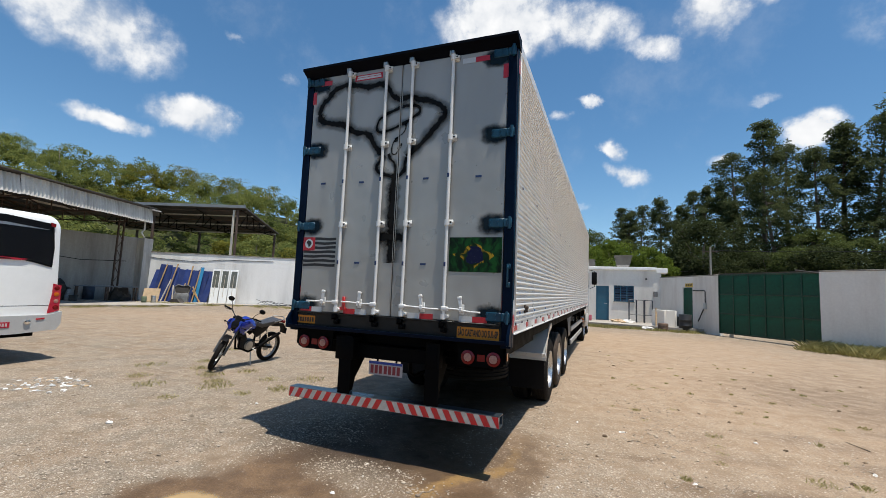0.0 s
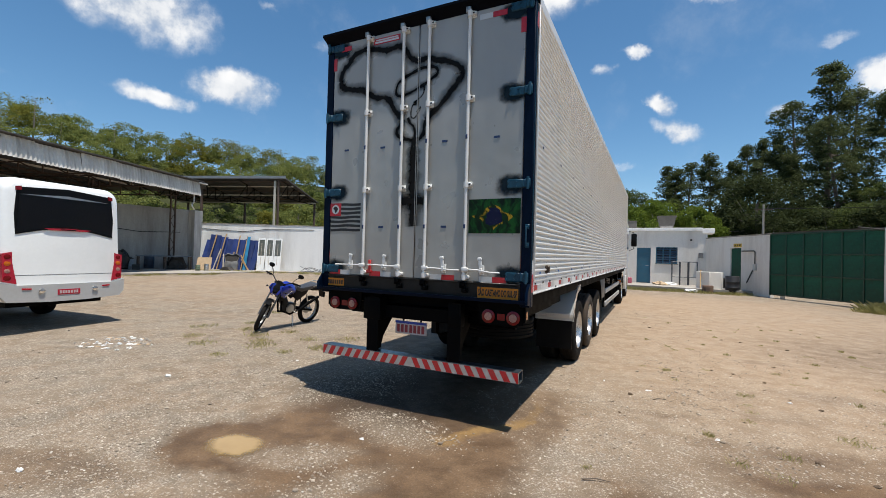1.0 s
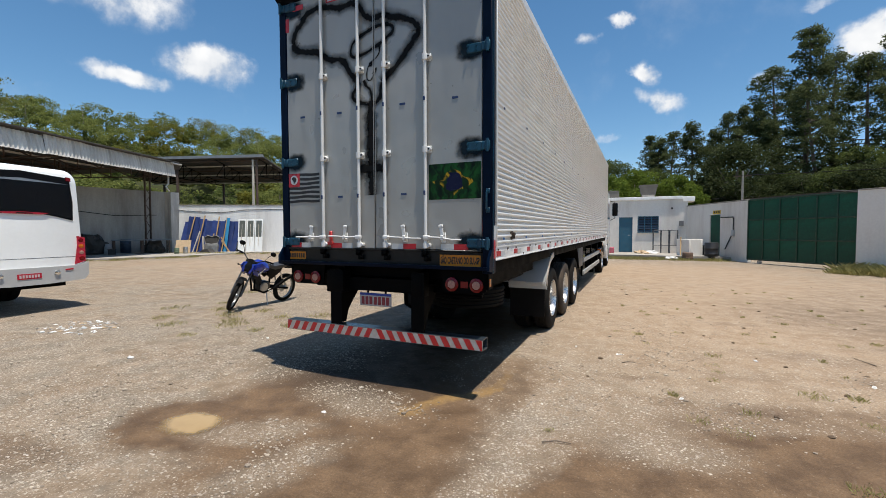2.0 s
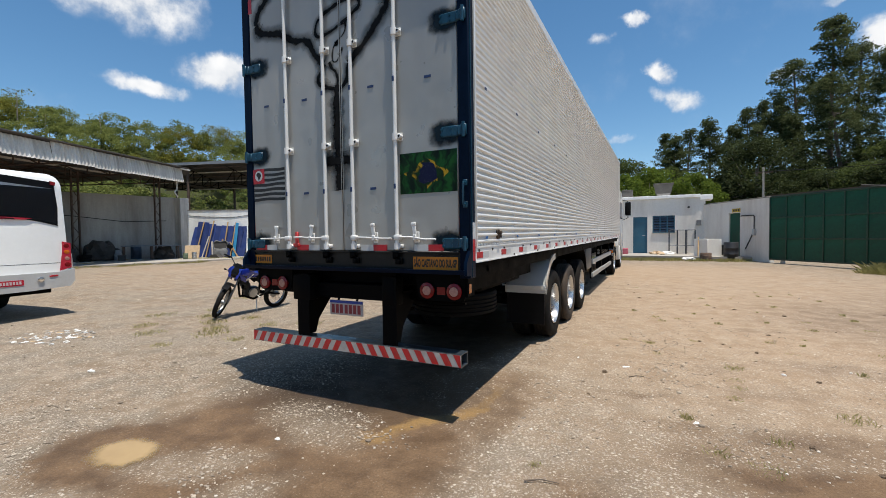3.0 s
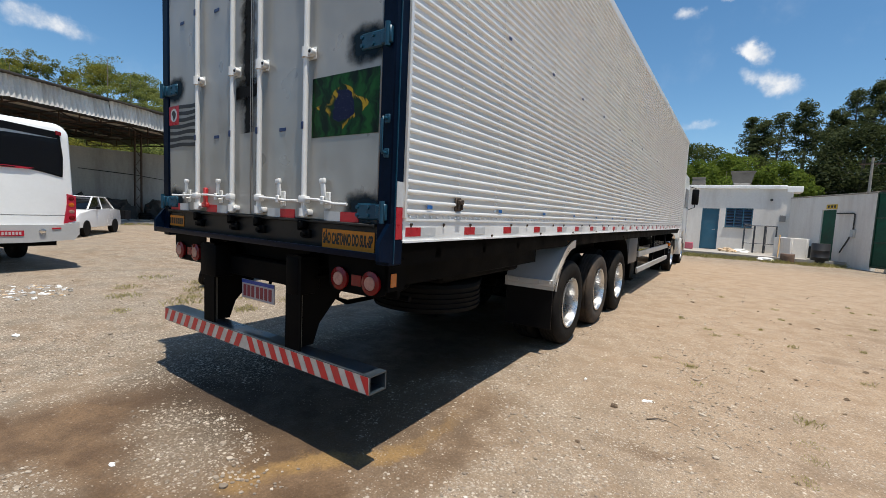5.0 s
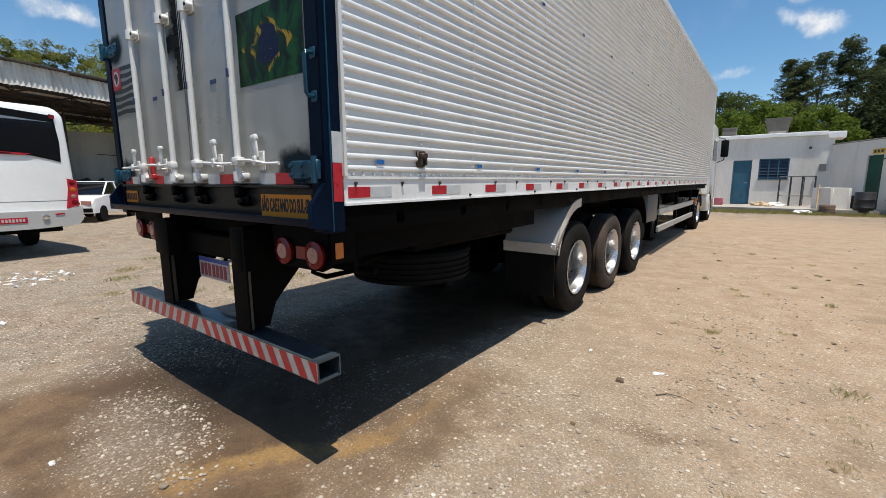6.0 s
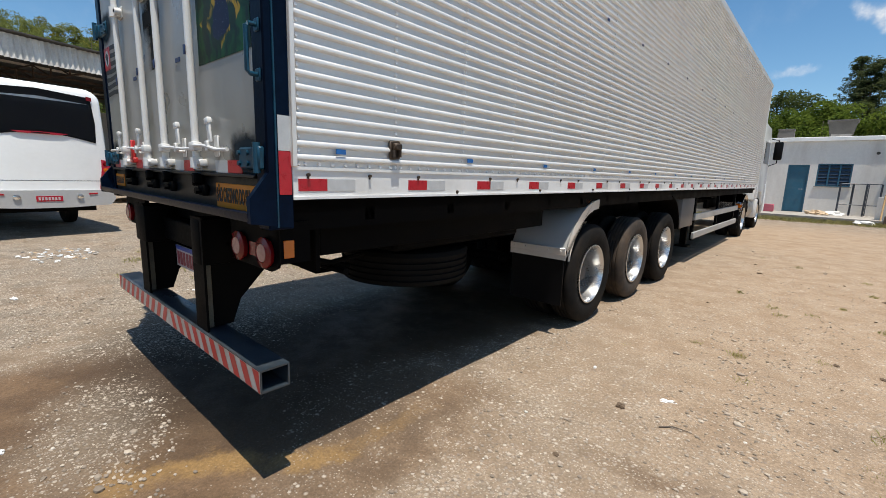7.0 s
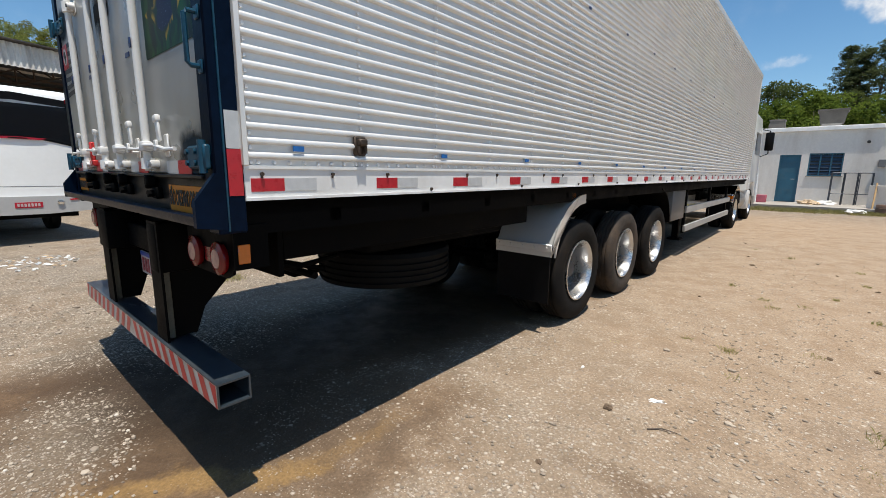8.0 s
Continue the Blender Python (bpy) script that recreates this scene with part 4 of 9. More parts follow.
stroke("painted_loop", [(-0.29, 3.60), (-0.26, 3.66), (-0.18, 3.71), (-0.07, 3.75), (0.04, 3.78), (0.14, 3.78), (0.22, 3.75), (0.23, 3.69), (0.17, 3.65), (0.08, 3.60), (-0.02, 3.56), (-0.14, 3.52), (-0.25, 3.51), (-0.29, 3.55)], 0.095, trailer, True)
stroke("painted_curl", [(0.07, 3.59), (0.07, 3.52), (0.04, 3.47), (-0.02, 3.43), (-0.07, 3.38), (-0.09, 3.31), (-0.08, 3.25), (-0.04, 3.24), (0.00, 3.29), (0.03, 3.35), (-0.02, 3.30)], 0.03, trailer)
stroke("painted_curl", [(-0.06, 3.41), (-0.03, 3.42), (-0.03, 3.39), (-0.06, 3.39)], 0.035, trailer)
stroke("painted_curl", [(-0.13, 3.25), (-0.10, 3.19), (-0.05, 3.14), (-0.03, 3.07), (-0.04, 2.99)], 0.08, trailer)
stroke("painted_line", [(-0.04, 3.02), (-0.05, 2.92), (-0.05, 2.80), (-0.05, 2.66), (-0.045, 2.52), (-0.04, 2.37)], 0.175, trailer, False, 0.12)
for z, r_ in ((2.86, 0.22), (2.77, 0.19), (2.69, 0.19), (2.585, 0.27), (2.48, 0.19)):
    stroke("painted_bead", [(-0.048, z - 0.3 * r_), (-0.048, z), (-0.048, z + 0.3 * r_)], r_, trailer, rounded=True)
stroke("painted_cross", [(-0.04, 2.40), (-0.04, 2.30), (-0.035, 2.17), (-0.03, 2.035)], 0.25, trailer, False, 0.02)
stroke("painted_cross", [(-0.19, 2.315), (-0.10, 2.315), (0.0, 2.315), (0.10, 2.315)], 0.27, trailer, False, 0.02)

# stickers: a green and yellow flag with a blue disc, a striped flag with a red canton, a red badge
fl_m, n, s, _ = begin("waving_flag_print")
uv = n.add("ShaderNodeUVMap").outputs[0]
w1 = n.vec("ADD", uv, n.vec("MULTIPLY", n.vec("SUBTRACT", n.noise(uv, 2.6, 2.0, color=True), (0.5, 0.5, 0.5)), (0.35, 0.35, 0)))
p = n.vec("SUBTRACT", w1, (0.49, 0.5, 0))
sx = n.add("ShaderNodeSeparateXYZ", Vector=p)
diamond = n.math("ADD", n.math("MULTIPLY", n.math("ABSOLUTE", sx.outputs[0]), 2.3), n.math("MULTIPLY", n.math("ABSOLUTE", sx.outputs[1]), 2.5))
disc = n.vec("LENGTH", n.vec("MULTIPLY", p, (1.0, 0.62, 0)))
rip = n.step(n.noise(n.add("ShaderNodeMapping", Vector=w1, Rotation=(0, 0, 0.7), Scale=(7, 1.6, 1)).outputs[0], 1.3, 3.0), 0.36, 0.66)
green = n.mix(rip, (0.0015, 0.008, 0.003, 1), (0.008, 0.066, 0.012, 1))
gold = n.mix(n.step(rip, 0.5, 0.95), (0.004, 0.018, 0.004, 1), (0.36, 0.23, 0.014, 1))
c = n.mix(n.step(diamond, 0.92, 0.98, 1, 0), green, n.mix(n.step(diamond, 0.55, 0.75), (0.004, 0.026, 0.006, 1), gold))
c = n.mix(n.step(disc, 0.165, 0.175, 1, 0), c, (0.004, 0.006, 0.032, 1))
c = n.mix(n.math("MULTIPLY", n.step(disc, 0.165, 0.175, 1, 0), n.step(n.noise(uv, 46.0, 0), 0.72, 0.78)), c, (0.09, 0.10, 0.14, 1))
n.put(s.inputs["Base Color"], c)
s.inputs["Specular IOR Level"].default_value = 0.15
s.inputs["Roughness"].default_value = 0.4
film("flag_sticker", [(0.64, -0.028, 1.96), (1.19, -0.028, 1.96), (1.19, -0.028, 2.31), (0.64, -0.028, 2.31)], fl_m, trailer, label="green and yellow flag sticker with blue disc")
for k in range(7):
    bm = bmesh.new()
    z = 2.315 - 0.0505 * k
    x0 = -1.19 if k > 2 else -1.04
    pts = [(x0 + (-0.745 - x0) * i / 8) for i in range(9)]
    for a, b in zip(pts, pts[1:]):
        wob = lambda x: 0.004 * math.sin(x * 17 + k)
        quad(bm, (a, -0.028, z - 0.030 + wob(a)), (b, -0.028, z - 0.030 + wob(b)), (b, -0.028, z + wob(b)), (a, -0.028, z + wob(a)))
    part("black_stripe", bm, INK, trailer, "black stripe of a flag sticker")
film("canton", [(-1.20, -0.0285, 2.165), (-1.035, -0.0285, 2.165), (-1.035, -0.0285, 2.32), (-1.20, -0.0285, 2.32)], REDTAPE, trailer, label="red canton")
bm = bmesh.new()
bmesh.ops.create_circle(bm, cap_ends=True, segments=20, radius=0.055, matrix=Matrix.Translation((-1.118, -0.0295, 2.245)) @ Matrix.Rotation(radians(90), 4, "X"))
part("canton_disc", bm, WHITETAPE, trailer)
bm = bmesh.new()
prism(bm, [(-1.155, 2.26), (-1.13, 2.285), (-1.10, 2.275), (-1.08, 2.25), (-1.10, 2.22), (-1.12, 2.20), (-1.13, 2.235)], "y", -0.0315, -0.0296)
part("canton_map", bm, INK, trailer)
film("badge", [(-0.62, -0.028, 4.155), (-0.255, -0.028, 4.155), (-0.255, -0.028, 4.225), (-0.62, -0.028, 4.225)], REDTAPE, trailer, label="red badge with pale bars")
bm = bmesh.new()
box(bm, (-0.60, -0.0295, 4.168), (-0.275, -0.0284, 4.19))
box(bm, (-0.59, -0.0295, 4.197), (-0.285, -0.0284, 4.212))
part("badge_bars", bm, WHITETAPE, trailer)

# the two amber plates on the sill
bm = bmesh.new()
box(bm, (-1.225, -0.026, 1.325), (-0.965, -0.021, 1.415), 0.002)
yp = part("amber_plate", bm, YELLOW, trailer, "amber plate with dark bars")
bm = bmesh.new()
for i in range(7):
    x = -1.205 + 0.0335 * i
    box(bm, (x, -0.0275, 1.345), (x + 0.022, -0.0262, 1.395))
part("plate_bars", bm, INK, yp)
bm = bmesh.new()
box(bm, (0.755, -0.026, 1.300), (1.185, -0.021, 1.415), 0.002)
cp = part("amber_plate", bm, YELLOW, trailer, "amber plate with the town's name in dark letters")
curve = bpy.data.curves.new("town_name", "FONT")
curve.body, curve.size, curve.align_x, curve.align_y, curve.extrude = "SÃO CAETANO DO SUL-SP", 0.062, "CENTER", "CENTER", 0.0008
curve.offset = 0.0022
text = new("town_name", curve)
bpy.context.view_layer.update()
letters = bpy.data.meshes.new_from_object(text.evaluated_get(bpy.context.evaluated_depsgraph_get()))
bpy.data.objects.remove(text)
wide = max(v.co.x for v in letters.vertices) - min(v.co.x for v in letters.vertices)
letters.transform(Matrix.Diagonal((0.41 / wide, 1.45, 1, 1)))
letters.materials.clear()
letters.materials.append(INK)
lo = new("letters", letters)
lo.parent = cp
lo.matrix_basis = pose(0.97, -0.0275, 1.357, 90, 0, 0)

# number plate hung under the sill
bm = bmesh.new()
box(bm, (-0.29, 0.085, 0.82), (0.12, 0.095, 0.965), 0.003)
npl = part("number_plate", bm, PLATE, trailer, "white number plate with a blue strip and red bars")
bm = bmesh.new()
box(bm, (-0.288, 0.0825, 0.938), (0.118, 0.0848, 0.963))
part("plate_strip", bm, PLATEBLUE, npl)
bm = bmesh.new()
for i in range(7):
    x = -0.265 + 0.052 * i + (0.008 if i > 2 else 0)
    box(bm, (x, 0.0825, 0.838), (x + 0.036, 0.0848, 0.925))
part("plate_bars", bm, surface("dark_red_ink", (0.28, 0.03, 0.04), 0.5), npl)
bm = bmesh.new()
box(bm, (-0.22, 0.096, 0.93), (0.05, 0.105, 0.95))
tube(bm, [(-0.2, 0.11, 0.95), (-0.2, 0.14, 1.06), (-0.2, 0.14, 1.12)], 0.012, 6)
tube(bm, [(0.03, 0.11, 0.95), (0.03, 0.14, 1.06), (0.03, 0.14, 1.12)], 0.012, 6)
part("plate_bracket", bm, CHASSIS, npl)

# grab handle on the right post
bm = bmesh.new()
tube(bm, [(1.262, -0.03, 2.025), (1.262, -0.070, 2.025), (1.262, -0.080, 2.015), (1.262, -0.080, 1.855), (1.262, -0.070, 1.845), (1.262, -0.03, 1.845)], 0.009, 8)
for z in (2.025, 1.845):
    box(bm, (1.242, -0.042, z - 0.024), (1.282, -0.034, z + 0.024), 0.004)
part("grab_handle", bm, HINGE, trailer)

# rear bumper: square tube, diagonal stripes, two hangers
BX, BY0, BY1, BZ0, BZ1 = 1.22, -0.065, 0.075, 0.502, 0.612
bm = bmesh.new()
t = 0.008
loops = []
for x in (-BX, BX):
    for g in (0.0, t):
        loops.append([bm.verts.new((x, y, z)) for y, z in ((BY0 + g, BZ0 + g), (BY1 - g, BZ0 + g), (BY1 - g, BZ1 - g), (BY0 + g, BZ1 - g))])
for p, q in ((0, 2), (1, 3), (0, 1), (2, 3)):
    for k in range(4):
        bm.faces.new((loops[p][k], loops[p][(k + 1) % 4], loops[q][(k + 1) % 4], loops[q][k]))
bumper = part("bumper", bm, surface("bumper_paint", (0.022, 0.032, 0.042), 0.3, 0.0, 0.4, 4.0, coat=0.3, dirt=(0.10, 0.095, 0.09), dirt_amount=0.4, dirt_scale=6), trailer, "hollow square bumper beam")
film("bumper_face", [(-BX, BY0 - 0.001, BZ0 + 0.004), (BX, BY0 - 0.001, BZ0 + 0.004), (BX, BY0 - 0.001, BZ1 - 0.004), (-BX, BY0 - 0.001, BZ1 - 0.004)], STRIPE_WHITE, bumper)
for side in (1, -1):
    k = 0
    while True:
        x = 0.02 + 0.125 * k
        if x + 0.01 > BX:
            break
        sl = 0.055
        z0, z1 = BZ0 + 0.005, BZ1 - 0.005
        hi = min(x + 0.066, BX)
        pts = [(side * min(x + sl, BX - 0.002), -0.0672, z0), (side * min(x + sl + 0.066, BX - 0.001), -0.0672, z0), (side * hi, -0.0672, z1), (side * x, -0.0672, z1)]
        film("red_stripe", pts, STRIPE_RED, bumper)
        k += 1
for side in (1, -1):
    x = side * 0.515
    bm = bmesh.new()
    prism(bm, [(-0.045, 1.23), (-0.045, 0.615), (0.11, 0.615), (0.16, 0.75), (0.38, 0.98), (0.42, 1.23)], "x", x - 0.012, x + 0.012)
    box(bm, (x - 0.075, -0.05, 0.612), (x + 0.075, -0.038, 1.23))
    hang = part("bumper_hanger", bm, CHASSIS, trailer, "black steel bumper hanger")
    bm = bmesh.new()
    box(bm, (x + 0.014, -0.035, 0.62), (x + 0.036, 0.0, 0.98), 0.003)
    part("hanger_edge", bm, SPRING, hang)
    bm = bmesh.new()
    box(bm, (x - (0.13 if side < 0 else 0.075), -0.055, 0.97), (x + (0.10 if side < 0 else 0.055), 0.11, 1.22), 0.014, 2)
    part("rubber_buffer", bm, CHASSIS, hang)
bm = bmesh.new()
box(bm, (-0.55, 0.06, 0.99), (0.55, 0.14, 1.14), 0.01)
box(bm, (-0.9, 0.15, 1.14), (0.9, 0.24, 1.262), 0.01)
part("rear_crossmember", bm, CHASSIS, trailer)
bm = bmesh.new()
box(bm, (-1.09, 0.30, 0.98), (1.09, 0.33, 1.262), 0.004)
part("valance", bm, CHASSIS, trailer, "black sheet valance behind the lamps")
# solid black block added to keep the space over the spare dark
bm = bmesh.new()
box(bm, (-0.95, 0.90, 1.0), (1.02, 2.30, 1.19), 0.02)
part("spare_platform", bm, CHASSIS, trailer, "black block added to fill the shade over the spare wheel")
for side in (1, -1):
    # black plate added so the gap below the rail reads as shade
    bm = bmesh.new()
    box(bm, (side * 1.07, 0.332, 1.06), (side * 1.085, 2.6, 1.30), 0.004)
    part("side_skirt", bm, CHASSIS, trailer)
    bm = bmesh.new()
    box(bm, (side * 1.300, 0.064, RAIL1), (side * 1.3185, 0.088, 4.236), 0.003)
    part("edge_strip", bm, ALU, trailer)

# tail lamps on curved black brackets
for side in (1, -1):
    bm = bmesh.new()
    prism(bm, [(0.74, 1.262), (0.76, 1.07), (0.80, 1.035), (1.16, 1.035), (1.22, 1.06), (1.235, 1.12), (1.235, 1.262)], "y", 0.036, 0.048)
    prism(bm, [(1.215, 1.262), (1.215, 1.08), (1.245, 1.08), (1.245, 1.262)], "y", 0.036, 0.18)
    if side < 0:
        bmesh.ops.scale(bm, vec=(-1, 1, 1), verts=bm.verts)
    br = part("lamp_bracket", bm, CHASSIS, trailer, "black lamp bracket")
    for x in (0.865, 1.125):
        bm = bmesh.new()
        lathe(bm, [(0.062, -0.03), (0.066, 0.0), (0.072, 0.012), (0.070, 0.022), (0.045, 0.03), (0.042, 0.026)], (side * x, 0.036, 1.118), "y", 28)
        bmesh.ops.rotate(bm, cent=(side * x, 0.036, 1.118), matrix=Matrix.Rotation(math.pi, 3, "Z"), verts=bm.verts)
        lamp = part("tail_lamp", bm, REDLENS, br, "round red tail lamp")
        bm = bmesh.new()
        lathe(bm, [(0.042, 0.0), (0.040, 0.006), (0.020, 0.008), (0.0, 0.009)], (side * x, 0.012, 1.118), "y", 20)
        bmesh.ops.rotate(bm, cent=(side * x, 0.012, 1.118), matrix=Matrix.Rotation(math.pi, 3, "Z"), verts=bm.verts)
        part("lamp_core", bm, CLEARLENS, br)
    bm = bmesh.new()
    box(bm, (side * 0.955, 0.031, 1.085), (side * 1.035, 0.0355, 1.15), 0.0)
    part("reflector", bm, REDLENS, br)
    bm = bmesh.new()
    box(bm, (side * 1.2455, 0.050, 1.105), (side * 1.252, 0.10, 1.185), 0.003)
    part("side_marker", bm, AMBER, br, "amber side marker")

# chassis beams and cross members
for x in (-0.5, 0.5):
    bm = bmesh.new()
    prism(bm, [(0.08, 1.30), (0.08, 1.08), (2.2, 0.93), (9.0, 0.93), (11.4, 1.12), (FRONT - 0.3, 1.12), (FRONT - 0.3, 1.30)], "x", x - 0.012, x + 0.012)
    prism(bm, [(0.08, 1.09), (0.08, 1.07), (2.2, 0.92), (9.0, 0.92), (11.4, 1.11), (FRONT - 0.3, 1.11), (FRONT - 0.3, 1.13), (11.4, 1.13), (9.0, 0.94), (2.2, 0.94)], "x", x - 0.07, x + 0.07)
    part("chassis_beam", bm, CHASSIS, trailer)
bm = bmesh.new()
prism(bm, [(-1.235, 1.31), (-1.235, 1.25), (-0.5, 1.20), (0.5, 1.20), (1.235, 1.25), (1.235, 1.31)], "y", 0, 0.06)
cross = part("cross_member", bm, CHASSIS, trailer)
cross.location = (0, 0.5, 0)
for k in range(1, 23):
    again(cross, (0, 0.5 + 0.63 * k, 0))
for side in (1, -1):
    bm = bmesh.new()
    box(bm, (side * 1.17, 0.1, 1.22), (side * 1.235, 15.0, 1.372))
    part("side_bearer", bm, CHASSIS, trailer)
# spare wheel slung flat under the rear
bm = bmesh.new()
lathe(bm, [(0.29, -0.12), (0.45, -0.135), (0.50, -0.12), (0.515, -0.085), (0.50, -0.08), (0.515, -0.04), (0.502, -0.036), (0.516, 0.0), (0.502, 0.005), (0.515, 0.045), (0.50, 0.05), (0.515, 0.09), (0.50, 0.12), (0.45, 0.135), (0.29, 0.12)], (0.42, 1.55, 0.80), "z", 48)
spare = part("spare_tyre", bm, SPARE, trailer, "spare tyre slung flat under the deck")
bm = bmesh.new()
lathe(bm, [(0.285, -0.10), (0.27, -0.02), (0.12, 0.03), (0.0, 0.03)], (0.42, 1.55, 0.80), "z", 32)
part("spare_rim", bm, HUB, spare)
bm = bmesh.new()
tube(bm, [(-0.2, 0.95, 1.2), (-0.2, 0.97, 0.70), (-0.2, 1.1, 0.64), (-0.2, 2.05, 0.64), (-0.2, 2.15, 1.2)], 0.025, 8)
tube(bm, [(-1.0, 0.55, 0.93), (1.0, 0.55, 0.93)], 0.02, 8)
tube(bm, [(0.3, 0.55, 0.93), (0.4, 1.0, 0.80)], 0.02, 8)
tube(bm, [(0.85, 0.35, 1.16), (0.9, 0.33, 1.02), (0.9, 0.5, 0.97), (0.7, 0.9, 0.95)], 0.016, 8)
part("spare_carrier", bm, CHASSIS, trailer)


# wheels
def tyre_mesh(name, mat, r=0.515, w=0.27):
    bm = bmesh.new()
    h = w / 2
    prof = [(0.30, -h + 0.03), (0.36, -h + 0.004), (0.43, -h), (0.475, -h + 0.012), (r - 0.012, -h + 0.03), (r, -h + 0.05)]
    for g in (-0.06, -0.02, 0.02, 0.06):
        prof += [(r, g - 0.008), (r - 0.012, g - 0.005), (r - 0.012, g + 0.005), (r, g + 0.008)]
    prof += [(r, h - 0.05), (r - 0.012, h - 0.03), (0.475, h - 0.012), (0.43, h), (0.36, h - 0.004), (0.30, h - 0.03)]
    lathe(bm, prof, (0, 0, 0), "x", 56)
    bmesh.ops.delete(bm, geom=[f for f in bm.faces if len(f.verts) > 6], context="FACES")
    return mesh_of(name, bm, mat)


def rim_mesh(name, front=1):
    """A dished steel disc rim; the outer side lies at +x."""
    bm = bmesh.new()
    lathe(bm, [(0.302, 0.115), (0.308, 0.125), (0.296, 0.128), (0.286, 0.112), (0.276, 0.085), (0.268, 0.0), (0.262, -0.095)], (0, 0, 0), "x", 48)
    bmesh.ops.delete(bm, geom=[f for f in bm.faces if len(f.verts) > 6], context="FACES")
    return mesh_of(name, bm, RIM)


def disc_mesh(name):
    bm = bmesh.new()
    lathe(bm, [(0.264, -0.08), (0.245, -0.105), (0.215, -0.118), (0.18, -0.112), (0.155, -0.09), (0.10, -0.085)], (0, 0, 0), "x", 48)
    bmesh.ops.delete(bm, geom=[f for f in bm.faces if len(f.verts) > 6], context="FACES")
    for k in range(10):
        a = 2 * math.pi * k / 10
        rod(bm, (-0.10, 0.128 * math.cos(a), 0.128 * math.sin(a)), (-0.055, 0.128 * math.cos(a), 0.128 * math.sin(a)), 0.014, 6)
    return mesh_of(name, bm, DISC)


def hole_mesh(name):
    bm = bmesh.new()
    for k in range(10):
        a = 2 * math.pi * (k + 0.5) / 10
        rod(bm, (-0.125, 0.20 * math.cos(a), 0.20 * math.sin(a)), (-0.1135, 0.20 * math.cos(a), 0.20 * math.sin(a)), 0.028, 10)
    return mesh_of(name, bm, BLACKPLASTIC)


def hub_mesh(name):
    bm = bmesh.new()
    lathe(bm, [(0.112, -0.09), (0.108, -0.06), (0.092, -0.05), (0.088, 0.01), (0.075, 0.025), (0.0, 0.03)], (0, 0, 0), "x", 28)
    return mesh_of(name, bm, HUB)


HUB_ME, DISC_ME = hub_mesh("hub"), disc_mesh("disc")
TYRE_ME, MUD_ME, RIM_ME, HOLE_ME = tyre_mesh("tyre", TYRE), tyre_mesh("tyre", MUDTYRE), rim_mesh("rim"), hole_mesh("hand_holes")


def wheel(parent, x, y, z, side, tyre_me, name="wheel"):
    hub = new(name)
    hub.parent = parent
    hub.matrix_basis = Matrix.Translation((x, y, z)) @ (Matrix.Identity(4) if side > 0 else Matrix.Rotation(math.pi, 4, "Z"))
    for nm, me in (("tyre", tyre_me), ("rim", RIM_ME), ("hand_holes", HOLE_ME), ("hub", HUB_ME), ("disc", DISC_ME)):
        o = new(nm, me)
        o.parent = hub
    return hub


AXLES = (3.44, 4.77, 6.08)
for i, y in enumerate(AXLES):
    bm = bmesh.new()
    rod(bm, (-1.0, y, 0.515), (1.0, y, 0.515), 0.065, 16)
    box(bm, (-0.56, y - 0.6, 0.60), (-0.46, y + 0.6, 0.68), 0.02)
    box(bm, (0.46, y - 0.6, 0.60), (0.56, y + 0.6, 0.68), 0.02)
    part("axle", bm, CHASSIS, trailer)
    for side in (1, -1):
        wheel(trailer, side * 1.115, y, 0.513, side, MUD_ME if i == 1 else TYRE_ME)
        inner = new("inner_tyre", TYRE_ME)
        inner.parent = trailer
        inner.location = (side * 0.785, y, 0.513)

